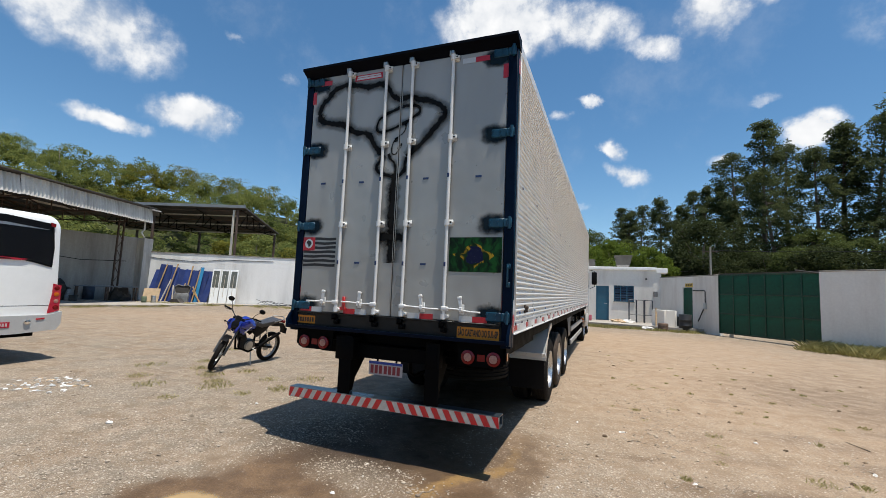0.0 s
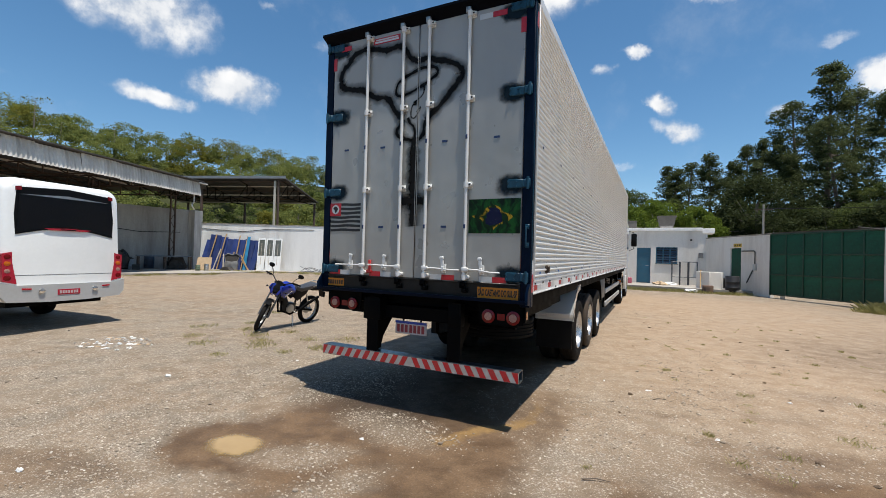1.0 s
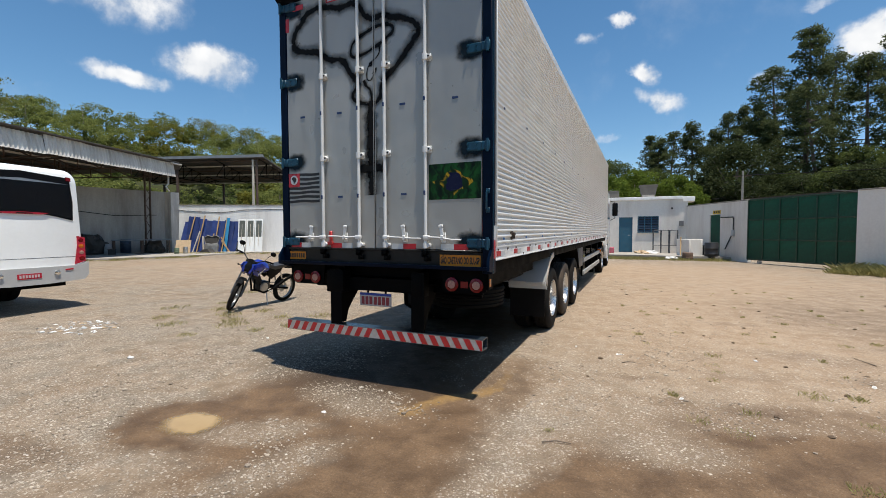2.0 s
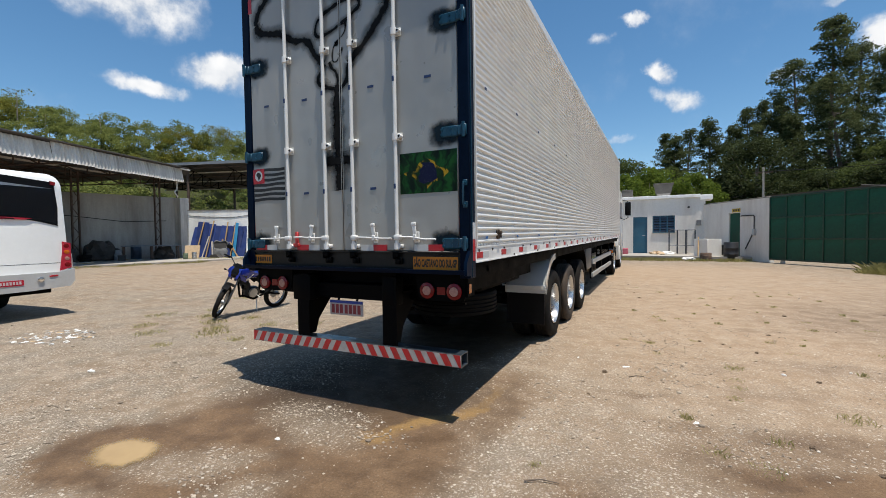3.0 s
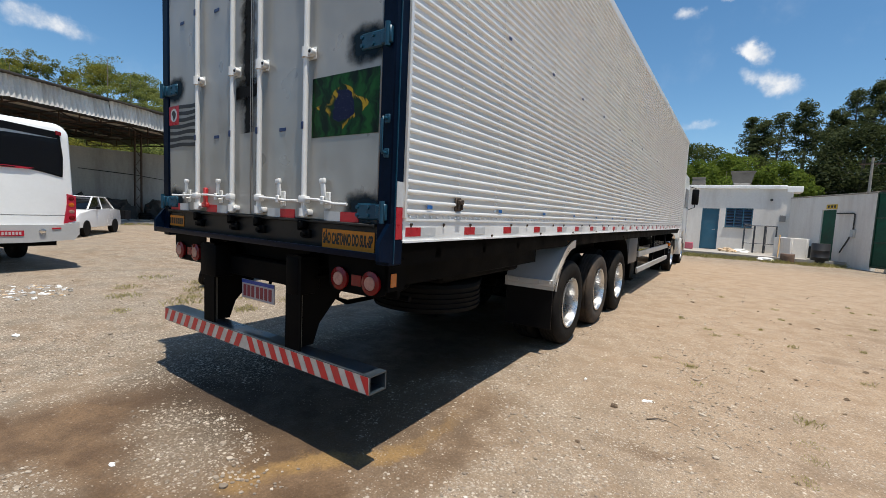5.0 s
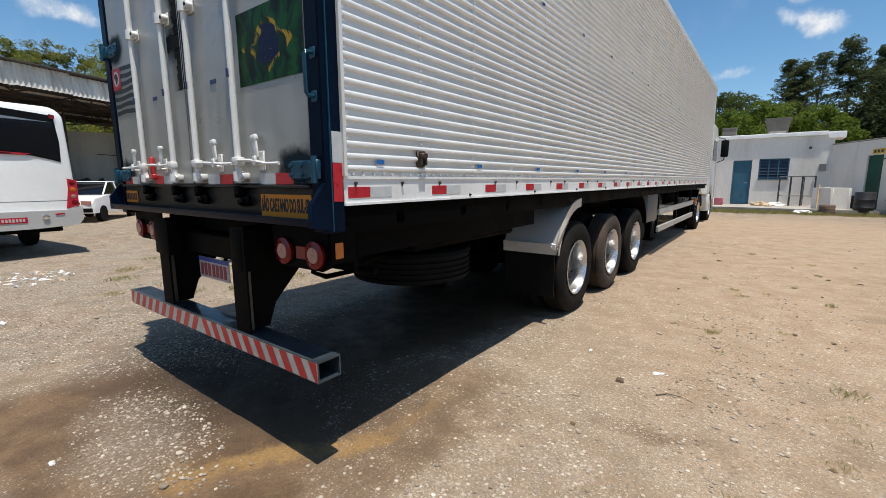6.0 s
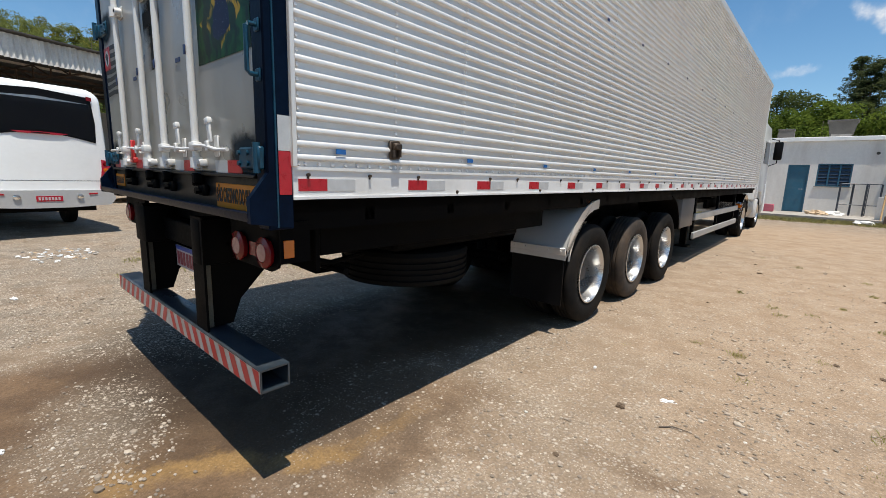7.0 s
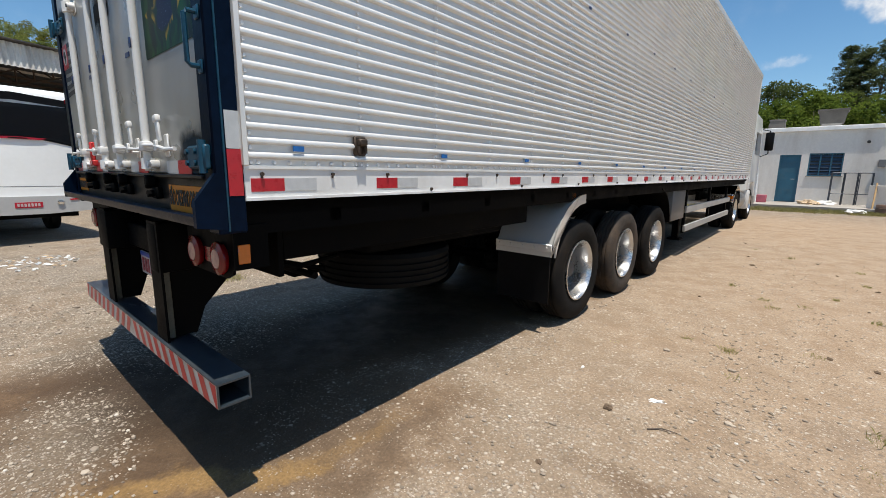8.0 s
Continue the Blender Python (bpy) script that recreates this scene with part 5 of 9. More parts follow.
# mudguards: stainless quarter guards with mud flaps
for side in (1, -1):
    bm = bmesh.new()
    c = Vector((0, 3.44, 0.60))
    r0, r1 = 0.665, 0.685
    angs = [radians(a) for a in (168, 160, 150, 138, 126, 114, 102, 90)]
    inner = [(c.y + r0 * math.cos(a), c.z + r0 * math.sin(a)) for a in angs]
    outer = [(c.y + r1 * math.cos(a), c.z + r1 * math.sin(a)) for a in angs]
    prism(bm, [(2.775, 0.83)] + outer + inner[::-1] + [(2.79, 0.83)], "x", side * 0.66, side * 1.245)
    arc2 = [(c.y + (r0 - 0.07) * math.cos(a), c.z + (r0 - 0.07) * math.sin(a)) for a in angs]
    prism(bm, [(2.775, 0.83)] + outer + arc2[::-1] + [(2.86, 0.83)], "x", side * 1.235, side * 1.252)
    guard = part("mudguard", bm, GUARD, trailer, "bright aluminium quarter mudguard")
    bm = bmesh.new()
    box(bm, (side * 0.66, 2.762, 0.79), (side * 1.25, 2.776, 0.855), 0.004)
    for k in range(5):
        rod(bm, (side * (0.70 + 0.125 * k), 2.762, 0.822), (side * (0.70 + 0.125 * k), 2.752, 0.822), 0.012, 8)
    part("guard_strip", bm, GUARD, guard)
    bm = bmesh.new()
    box(bm, (side * 0.68, 2.778, 0.30), (side * 1.235, 2.79, 0.82), 0.003)
    part("mud_flap", bm, BLACKPLASTIC, guard, "black rubber mud flap")
    bm = bmesh.new()
    box(bm, (side * 1.20, 3.15, 1.245), (side * 1.235, 3.25, 1.30), 0.005)
    part("guard_lamp", bm, AMBER, guard)
    # front guard of the axle group
    bm = bmesh.new()
    c2 = (6.08, 0.60)
    angs = [radians(a) for a in (82, 70, 58, 46, 34, 22, 12)]
    prism(bm, [(c2[0] + r1 * math.cos(a), c2[1] + r1 * math.sin(a)) for a in angs] + [(c2[0] + r0 * math.cos(a), c2[1] + r0 * math.sin(a)) for a in angs[::-1]], "x", side * 0.66, side * 1.245)
    part("mudguard", bm, CHASSIS, trailer)
    # side box and underrun guard
    bm = bmesh.new()
    box(bm, (side * 0.75, 7.0, 0.72), (side * 1.20, 7.85, 1.22), 0.02, 2)
    bx = part("tool_box", bm, surface("grey_box_paint", (0.14, 0.14, 0.14), 0.5, 0.2), trailer, "grey side tool box")
    bm = bmesh.new()
    for z in (0.52, 0.86):
        box(bm, (side * 1.17, 8.0, z - 0.06), (side * 1.215, 12.7, z + 0.06), 0.008)
    gd = part("side_guard", bm, surface("grey_guard_paint", (0.36, 0.36, 0.35), 0.5, 0.2), trailer, "two-rail side guard")
    for y in (8.15, 10.3, 12.5):
        bm = bmesh.new()
        box(bm, (side * 1.12, y - 0.04, 0.42), (side * 1.168, y + 0.04, 1.3), 0.004)
        part("guard_post", bm, CHASSIS, gd)
    bm = bmesh.new()
    box(bm, (side * 0.72, 9.2, 0.18), (side * 0.84, 9.32, 1.2), 0.008)
    box(bm, (side * 0.66, 9.12, 0.14), (side * 0.90, 9.40, 0.18), 0.004)
    part("landing_leg", bm, CHASSIS, trailer)

# ---- tractor unit ahead of the trailer ----
tractor = thing("truck_tractor", "white truck tractor with chrome rear fenders coupled to the trailer", "truck")
tractor.matrix_basis = RIG
bm = bmesh.new()
for x in (-0.42, 0.42):
    box(bm, (x - 0.04, 12.9, 0.78), (x + 0.04, 17.8, 1.02), 0.006)
box(bm, (-0.5, 13.2, 1.02), (0.5, 14.4, 1.10), 0.02)
part("frame", bm, CHASSIS, tractor)
for side in (1, -1):
    wheel(tractor, side * 1.10, 13.78, 0.513, side, TYRE_ME)
    o = new("inner_tyre", TYRE_ME)
    o.parent = tractor
    o.location = (side * 0.77, 13.78, 0.513)
    wheel(tractor, side * 1.08, 17.0, 0.513, side, TYRE_ME)
    bm = bmesh.new()
    angs = [radians(a) for a in range(10, 176, 15)]
    prism(bm, [(13.78 + 0.64 * math.cos(a), 0.56 + 0.64 * math.sin(a)) for a in angs] + [(13.78 + 0.62 * math.cos(a), 0.56 + 0.62 * math.sin(a)) for a in angs[::-1]], "x", side * 0.66, side * 1.24)
    fen = part("rear_fender", bm, CHROME, tractor, "chrome wheel fender")
    bm = bmesh.new()
    box(bm, (side * 0.7, 13.10, 0.78), (side * 1.22, 13.14, 0.98), 0.006)
    part("fender_panel", bm, CHROME, fen)
    bm = bmesh.new()
    box(bm, (side * 1.12, 13.08, 0.84), (side * 1.24, 13.10, 0.93), 0.004)
    part("fender_lamp", bm, AMBER, fen)
    bm = bmesh.new()
    box(bm, (side * 0.66, 13.11, 0.28), (side * 1.2, 13.125, 0.78))
    part("mud_flap", bm, BLACKPLASTIC, fen)
    bm = bmesh.new()
    rod(bm, (side * 0.88, 14.65, 0.72), (side * 0.88, 16.1, 0.72), 0.32, 24)
    part("fuel_tank", bm, STEEL, tractor)
    bm = bmesh.new()
    tube(bm, [(side * 1.24, 17.75, 3.0), (side * 1.45, 17.8, 2.95), (side * 1.46, 17.8, 2.2), (side * 1.25, 17.75, 2.1)], 0.018, 8)
    arm = part("mirror_arm", bm, BLACKPLASTIC, tractor)
    bm = bmesh.new()
    box(bm, (side * 1.34, 17.72, 2.30), (side * 1.58, 17.85, 2.90), 0.04, 2)
    part("mirror", bm, BLACKPLASTIC, arm, "black door mirror")
    bm = bmesh.new()
    box(bm, (side * 1.0, 16.0, 0.42), (side * 1.24, 16.5, 1.0), 0.03, 2)
    part("step", bm, WHITE, tractor)
bm = bmesh.new()
prism(bm, [(15.75, 1.0), (16.42, 1.0), (16.55, 1.22), (17.45, 1.22), (17.6, 0.75), (18.25, 0.75), (18.3, 1.6), (18.05, 2.95), (17.6, 3.35), (15.85, 3.4), (15.72, 3.2)], "x", -1.22, 1.22)
bmesh.ops.bevel(bm, geom=[e for e in bm.edges if abs(abs(e.verts[0].co.x) - 1.22) < 0.01 and abs(e.verts[0].co.x - e.verts[1].co.x) < 0.01], offset=0.06, segments=3, affect="EDGES", profile=0.5)
cab = part("cab", bm, BUSWHITE, tractor, "white cab")
for side in (1, -1):
    bm = bmesh.new()
    prism(bm, [(16.55, 2.15), (17.9, 2.15), (17.72, 2.85), (16.55, 2.85)], "x", side * 1.218, side * 1.226)
    part("side_window", bm, GLASS, cab)
bm = bmesh.new()
box(bm, (-1.2, 18.2, 0.45), (1.2, 18.42, 0.95), 0.06, 2)
part("front_bumper", bm, BUSGREY, tractor)


# ---- bus ----
bus = thing("bus", "white minibus with red tail lamps and dark rear window", "bus", at=(-8.18, 0.25, 0.20), turn=8)
bus.scale = (1.03, 1.03, 0.90)
RAKE = 0.055


def bus_ring(half, z0, z1, r_top, r_bot, n=7):
    pts = []
    for cy, cz, r, a0 in ((half - r_top, z1 - r_top, r_top, 0), (-half + r_top, z1 - r_top, r_top, 90), (-half + r_bot, z0 + r_bot, r_bot, 180), (half - r_bot, z0 + r_bot, r_bot, 270)):
        for i in range(n):
            a = radians(a0 + 90 * i / (n - 1))
            pts.append((cy + r * math.cos(a), cz + r * math.sin(a)))
    return pts


bm = bmesh.new()
rings = []
for x, inset in ((0.0, 0.10), (-0.03, 0.055), (-0.09, 0.018), (-0.2, 0.0), (-3.5, 0.0), (-7.6, 0.0), (-7.85, 0.06), (-7.95, 0.16)):
    ring = bus_ring(1.045 - inset, 0.50 + inset * 0.4, 3.07 - inset, 0.26, 0.08)
    rings.append([bm.verts.new((x - RAKE * (z - 0.6) * (1 if x > -1 else 0), y * (1 - 0.035 * max(0, z - 1.6)), z)) for y, z in ring])
for a, b in zip(rings, rings[1:]):
    for j in range(len(a)):
        bm.faces.new((a[j], b[j], b[(j + 1) % len(a)], a[(j + 1) % len(a)]))
for cap in (rings[0], rings[-1]):
    m_ = len(cap)
    left = sorted([v for v in cap if v.co.y < 0], key=lambda v: v.co.z)
    right = sorted([v for v in cap if v.co.y > 0], key=lambda v: v.co.z)
    for i in range(len(left) - 1):
        bm.faces.new((left[i], right[i], right[i + 1], left[i + 1]))
body_part = part("body", bm, BUSWHITE, bus, "smooth white bus body")


def bus_plate(name, pts, lo, hi, mat_, parent=None, label=""):
    bm = bmesh.new()
    prism(bm, pts, "x", lo, hi)
    for v in bm.verts:
        v.co.x -= RAKE * (v.co.z - 0.6)
    return part(name, bm, mat_, parent or bus, label)


def arch(y):
    return 2.07 - 0.16 * (abs(y) / 0.82) ** 1.6


ys = [-0.82 + 1.64 * i / 12 for i in range(13)]
bus_plate("window_surround", [(y, arch(y) - 0.03) for y in ys] + [(0.84, 2.3), (0.80, 2.86), (0.0, 2.93), (-0.80, 2.86), (-0.84, 2.3)], -0.01, 0.012, BLACKPLASTIC)
bus_plate("rear_window", [(y * 0.97, arch(y) + 0.01) for y in ys] + [(0.795, 2.3), (0.775, 2.70), (0.0, 2.755), (-0.775, 2.70), (-0.795, 2.3)], 0.0, 0.017, GLASS, None, "dark tinted rear window")
bus_plate("trim_line", [(-0.775, 2.715), (0.775, 2.715), (0.0, 2.775)], 0.012, 0.02, STEEL)
bus_plate("red_visor", [(-0.40, 2.035), (-0.30, 2.0), (0.30, 2.0), (0.40, 2.035), (0.0, 2.05)], 0.01, 0.03, BUSRED)
bus_plate("brake_lamp", [(-0.13, 2.012), (0.13, 2.012), (0.13, 2.032), (-0.13, 2.032)], 0.028, 0.034, BLACKPLASTIC)
for s_ in (1, -1):
    bus_plate("tail_lamp_panel", [(s_ * 0.80, 0.86), (s_ * 1.0, 0.92), (s_ * 1.015, 1.48), (s_ * 0.87, 1.52), (s_ * 0.865, 1.3)], -0.06, 0.018, BUSRED, None, "tall red tail lamp panel")
    for z, r, mm in ((1.42, 0.05, REDLENS), (1.28, 0.05, AMBER), (1.13, 0.045, CLEARLENS), (0.99, 0.055, REDLENS)):
        bm = bmesh.new()
        lathe(bm, [(r, 0.0), (r * 0.95, 0.012), (0.0, 0.018)], (0.012 - RAKE * (z - 0.6), s_ * 0.935, z), "x", 16)
        part("round_lamp", bm, mm, bus)
    bus_plate("corner_lamp", [(s_ * 0.74, 2.80), (s_ * 0.82, 2.79), (s_ * 0.82, 2.87), (s_ * 0.74, 2.885)], 0.0, 0.03, REDLENS)
    bus_plate("reflector", [(s_ * 0.60, 0.735), (s_ * 0.74, 0.745), (s_ * 0.74, 0.775), (s_ * 0.60, 0.765)], 0.03, 0.052, REDTAPE)
    bm = bmesh.new()
    lathe(bm, [(0.055, 0.0), (0.05, 0.02), (0.0, 0.03)], (0.045, s_ * 0.45, 0.70), "x", 16)
    part("fog_lamp", bm, CHROME, bus)
    for x in (-2.4, -6.5):
        bm = bmesh.new()
        lathe(bm, [(0.22, -0.09), (0.30, -0.105), (0.39, -0.08), (0.40, 0.0), (0.39, 0.08), (0.30, 0.105), (0.22, 0.09), (0.2, 0.03), (0.0, 0.03)], (0, 0, 0), "y", 28)
        bmesh.ops.translate(bm, verts=bm.verts, vec=(x, s_ * 0.90, 0.24))
        part("wheel", bm, TYRE, bus)
    bm = bmesh.new()
    box(bm, (-7.2, s_ * 1.0, 1.75), (-0.75, s_ * 1.035, 2.62), 0.05, 2)
    part("side_glass", bm, GLASS, bus)
bus_plate("bumper", [(-1.035, 0.62), (-0.95, 0.50), (-0.3, 0.46), (0.3, 0.46), (0.95, 0.50), (1.035, 0.62), (1.045, 0.90), (0.80, 0.835), (-0.80, 0.835), (-1.045, 0.90)], -0.25, 0.04, BUSGREY, None, "silver grey bumper")
bus_plate("hatch_groove", [(-0.84, 1.035), (0.84, 1.035), (0.84, 1.042), (-0.84, 1.042)], -0.01, 0.0025, BLACKPLASTIC)
bp = bus_plate("plate", [(-0.19, 0.60), (0.19, 0.60), (0.19, 0.715), (-0.19, 0.715)], 0.03, 0.048, BUSRED, None, "dark red plate with pale bars")
for i in range(7):
    y = -0.16 + 0.047 * i
    bus_plate("plate_bar", [(y, 0.625), (y + 0.03, 0.625), (y + 0.03, 0.69), (y, 0.69)], 0.047, 0.051, PLATE, bp)
bm = bmesh.new()
box(bm, (-7.5, -0.8, 0.35), (-0.3, 0.8, 0.52))
part("underbody", bm, CHASSIS, bus)


# ---- parked car ----
def make_car():
    car = thing("parked_car", "small white saloon car parked under the shed", "car", at=(-17.8, 3.87, ground_z(-17.8, 3.87)), turn=-127)
    bm = bmesh.new()
    low = [(-1.95, 0.30), (-1.98, 0.62), (-1.90, 0.92), (-1.0, 0.98), (0.75, 0.95), (1.75, 0.83), (1.98, 0.66), (2.0, 0.32)]
    sections = []
    for x, k in ((-0.80, 0.94), (-0.76, 0.985), (-0.5, 1.0), (0.5, 1.0), (0.76, 0.985), (0.80, 0.94)):
        sections.append([bm.verts.new((x, y * k, z * (0.98 + 0.02 * k))) for y, z in low])
    for a, b in zip(sections, sections[1:]):
        for j in range(len(low)):
            bm.faces.new((a[j], a[(j + 1) % len(low)], b[(j + 1) % len(low)], b[j]))
    bm.faces.new(sections[0])
    bm.faces.new(sections[-1][::-1])
    part("body", bm, CARWHITE, car)
    bm = bmesh.new()
    roofline = [(-1.45, 0.95), (-0.95, 1.40), (0.15, 1.42), (0.85, 0.96)]
    a = [bm.verts.new((-0.66 + 0.12 * (z > 1.2), y, z)) for y, z in roofline]
    b = [bm.verts.new((0.66 - 0.12 * (z > 1.2), y, z)) for y, z in roofline]
    for j in range(4):
        bm.faces.new((a[j], a[(j + 1) % 4], b[(j + 1) % 4], b[j]))
    bm.faces.new(a)
    bm.faces.new(b[::-1])
    part("windows", bm, GLASS, car)
    bm = bmesh.new()
    box(bm, (-0.56, -0.98, 1.395), (0.56, 0.18, 1.435), 0.015)
    for s_ in (1, -1):
        for (y0, z0), (y1, z1) in (((-0.96, 1.41), (-1.5, 0.95)), ((0.17, 1.42), (0.88, 0.95)), ((-0.35, 1.42), (-0.35, 0.95))):
            tube(bm, [(s_ * 0.555, y0, z0), (s_ * 0.675, y1, z1)], 0.03, 6)
    part("roof", bm, CARWHITE, car)
    for s_ in (1, -1):
        for y in (-1.22, 1.28):
            bm = bmesh.new()
            lathe(bm, [(0.17, -0.08), (0.28, -0.085), (0.29, 0.0), (0.28, 0.085), (0.19, 0.09), (0.17, 0.05), (0.0, 0.06)], (s_ * 0.74, y, 0.29), "x", 24)
            part("wheel", bm, TYRE, car)
        bm = bmesh.new()
        box(bm, (s_ * 0.44, 1.90, 0.60), (s_ * 0.74, 1.985, 0.76), 0.02)
        part("headlight", bm, CLEARLENS, car)
        bm = bmesh.new()
        box(bm, (s_ * 0.80, 0.42, 0.96), (s_ * 0.93, 0.55, 1.08), 0.02)
        part("mirror", bm, BLACKPLASTIC, car)
    bm = bmesh.new()
    box(bm, (-0.42, 1.96, 0.62), (0.42, 1.992, 0.73), 0.01)
    box(bm, (-0.78, 1.96, 0.36), (0.78, 2.04, 0.50), 0.02)
    part("grille", bm, BLACKPLASTIC, car)
    return car


make_car()


# ---- motorcycle ----
def make_motorcycle():
    """Local frame: y ahead, wheels on z = 0, wheelbase 1.40."""
    bike = thing("motorcycle", "blue and black trail motorcycle leaning on its side stand", "motorcycle")
    bike.matrix_basis = pose(-5.08, 2.97, ground_z(-5.08, 2.97), 0, 0, 182) @ pose(0, 0, 0.0, 0, -11, 0)
    F, R, rw = 0.70, -0.70, 0.325
    steer = Matrix.Translation((0, 0.42, 0.85)) @ Matrix.Rotation(radians(36), 4, Vector((0, -0.42, 0.9)).normalized()) @ Matrix.Translation((0, -0.42, -0.85))

    def add(name, bm, mat_, parent=bike, label="", turn=False):
        if turn:
            bmesh.ops.transform(bm, matrix=steer, verts=bm.verts)
        return part(name, bm, mat_, parent, label)

    def spoke_wheel(y, turn, width):
        bm = bmesh.new()
        lathe(bm, [(rw - 0.075, -width * 0.7), (rw - 0.035, -width), (rw, -width * 0.55), (rw + 0.004, 0), (rw, width * 0.55), (rw - 0.035, width), (rw - 0.075, width * 0.7), (rw - 0.08, 0)], (0, y, rw), "x", 40)
        bmesh.ops.delete(bm, geom=[f for f in bm.faces if len(f.verts) > 6], context="FACES")
        w_ = add("tyre", bm, TYRE, bike, "knobbly black tyre", turn)
        bm = bmesh.new()
        lathe(bm, [(rw - 0.072, -0.02), (rw - 0.082, -0.018), (rw - 0.088, 0.0), (rw - 0.082, 0.018), (rw - 0.072, 0.02)], (0, y, rw), "x", 40)
        bmesh.ops.delete(bm, geom=[f for f in bm.faces if len(f.verts) > 6], context="FACES")
        for k in range(18):
            a, b = 2 * math.pi * k / 18, 2 * math.pi * (k + 1.5 * (-1) ** k) / 18
            rod(bm, (0.02 * (-1) ** k, y + 0.045 * math.cos(a), rw + 0.045 * math.sin(a)), (0, y + (rw - 0.085) * math.cos(b), rw + (rw - 0.085) * math.sin(b)), 0.0025, 4)
        rod(bm, (-0.06, y, rw), (0.06, y, rw), 0.045, 16)
        add("spoked_rim", bm, STEEL, w_, "", turn)
        bm = bmesh.new()
        lathe(bm, [(0.07, 0.055), (0.115, 0.055), (0.115, 0.059), (0.07, 0.059)], (0, y, rw), "x", 24)
        add("brake_disc", bm, STEEL, w_, "", turn)

    spoke_wheel(F, True, 0.044)
    spoke_wheel(R, False, 0.056)
    bm = bmesh.new()
    for s_ in (1, -1):
        rod(bm, (s_ * 0.095, F, rw), (s_ * 0.095, 0.585, 0.60), 0.023, 12)
        rod(bm, (s_ * 0.095, 0.585, 0.60), (s_ * 0.095, 0.40, 1.0), 0.017, 12)
    fork = add("front_fork", bm, surface("dull_fork_alloy", (0.12, 0.12, 0.12), 0.4, 0.6), bike, "", True)
    bm = bmesh.new()
    box(bm, (-0.12, 0.40, 0.90), (0.12, 0.48, 0.94), 0.01)
    box(bm, (-0.12, 0.37, 1.0), (0.12, 0.45, 1.03), 0.01)
    add("fork_clamp", bm, BLACKPLASTIC, fork, "", True)
    bm = bmesh.new()
    arc = [(F + (rw + 0.07) * math.cos(radians(a)), rw + (rw + 0.07) * math.sin(radians(a))) for a in (62, 78, 94, 110, 126, 140)]
    arc2 = [(F + (rw + 0.055) * math.cos(radians(a)), rw + (rw + 0.055) * math.sin(radians(a))) for a in (140, 126, 110, 94, 78, 62)]
    prism(bm, arc + arc2, "x", -0.055, 0.055)
    add("front_fender", bm, BLACKPLASTIC, bike, "", True)
    bm = bmesh.new()
    prism(bm, [(0.50, 0.80), (0.585, 0.84), (0.585, 0.93), (0.53, 1.03), (0.46, 1.04), (0.46, 0.82)], "x", -0.075, 0.075)
    bmesh.ops.bevel(bm, geom=list(bm.edges), offset=0.02, segments=2, affect="EDGES", profile=0.5)
    head = add("headlamp_cowl", bm, BLACKPLASTIC, bike, "black headlamp cowl", True)
    bm = bmesh.new()
    prism(bm, [(0.575, 0.845), (0.595, 0.86), (0.592, 0.915), (0.575, 0.935)], "x", -0.055, 0.055)
    bmesh.ops.bevel(bm, geom=list(bm.edges), offset=0.008, segments=2, affect="EDGES", profile=0.5)
    add("headlamp", bm, GLASS, head, "", True)
    bm = bmesh.new()
    prism(bm, [(0.51, 1.03), (0.545, 1.0), (0.49, 1.10), (0.465, 1.09)], "x", -0.05, 0.05)
    add("screen", bm, BLACKPLASTIC, head, "", True)
    bm = bmesh.new()
    tube(bm, [(-0.38, 0.22, 1.08), (-0.22, 0.30, 1.10), (-0.10, 0.40, 1.04), (0.10, 0.40, 1.04), (0.22, 0.30, 1.10), (0.38, 0.22, 1.08)], 0.012, 8)
    bar = add("handlebar", bm, BLACKPLASTIC, bike, "", True)
    for s_ in (1, -1):
        bm = bmesh.new()
        rod(bm, (s_ * 0.26, 0.28, 1.095), (s_ * 0.39, 0.215, 1.08), 0.018, 10)
        tube(bm, [(s_ * 0.24, 0.33, 1.09), (s_ * 0.36, 0.31, 1.075)], 0.006, 6)
        add("grip", bm, BLACKPLASTIC, bar, "", True)
        bm = bmesh.new()
        tube(bm, [(s_ * 0.22, 0.31, 1.11), (s_ * 0.25, 0.32, 1.2), (s_ * 0.31, 0.30, 1.27)], 0.006, 6)
        add("mirror_stalk", bm, BLACKPLASTIC, bar, "", True)
        bm = bmesh.new()
        bmesh.ops.create_uvsphere(bm, u_segments=16, v_segments=10, radius=1, matrix=Matrix.Translation((s_ * 0.33, 0.30, 1.30)) @ Matrix.Diagonal((0.062, 0.02, 0.048, 1)))
        add("mirror", bm, BLACKPLASTIC, bar, "", True)
        bm = bmesh.new()
        rod(bm, (s_ * 0.11, 0.50, 0.90), (s_ * 0.20, 0.50, 0.90), 0.008, 6)
        bmesh.ops.create_uvsphere(bm, u_segments=10, v_segments=8, radius=0.02, matrix=Matrix.Translation((s_ * 0.21, 0.50, 0.90)))
        add("indicator", bm, BLACKPLASTIC, bar, "", True)
    # tank, shrouds, side panels
    bm = bmesh.new()
    rings = []
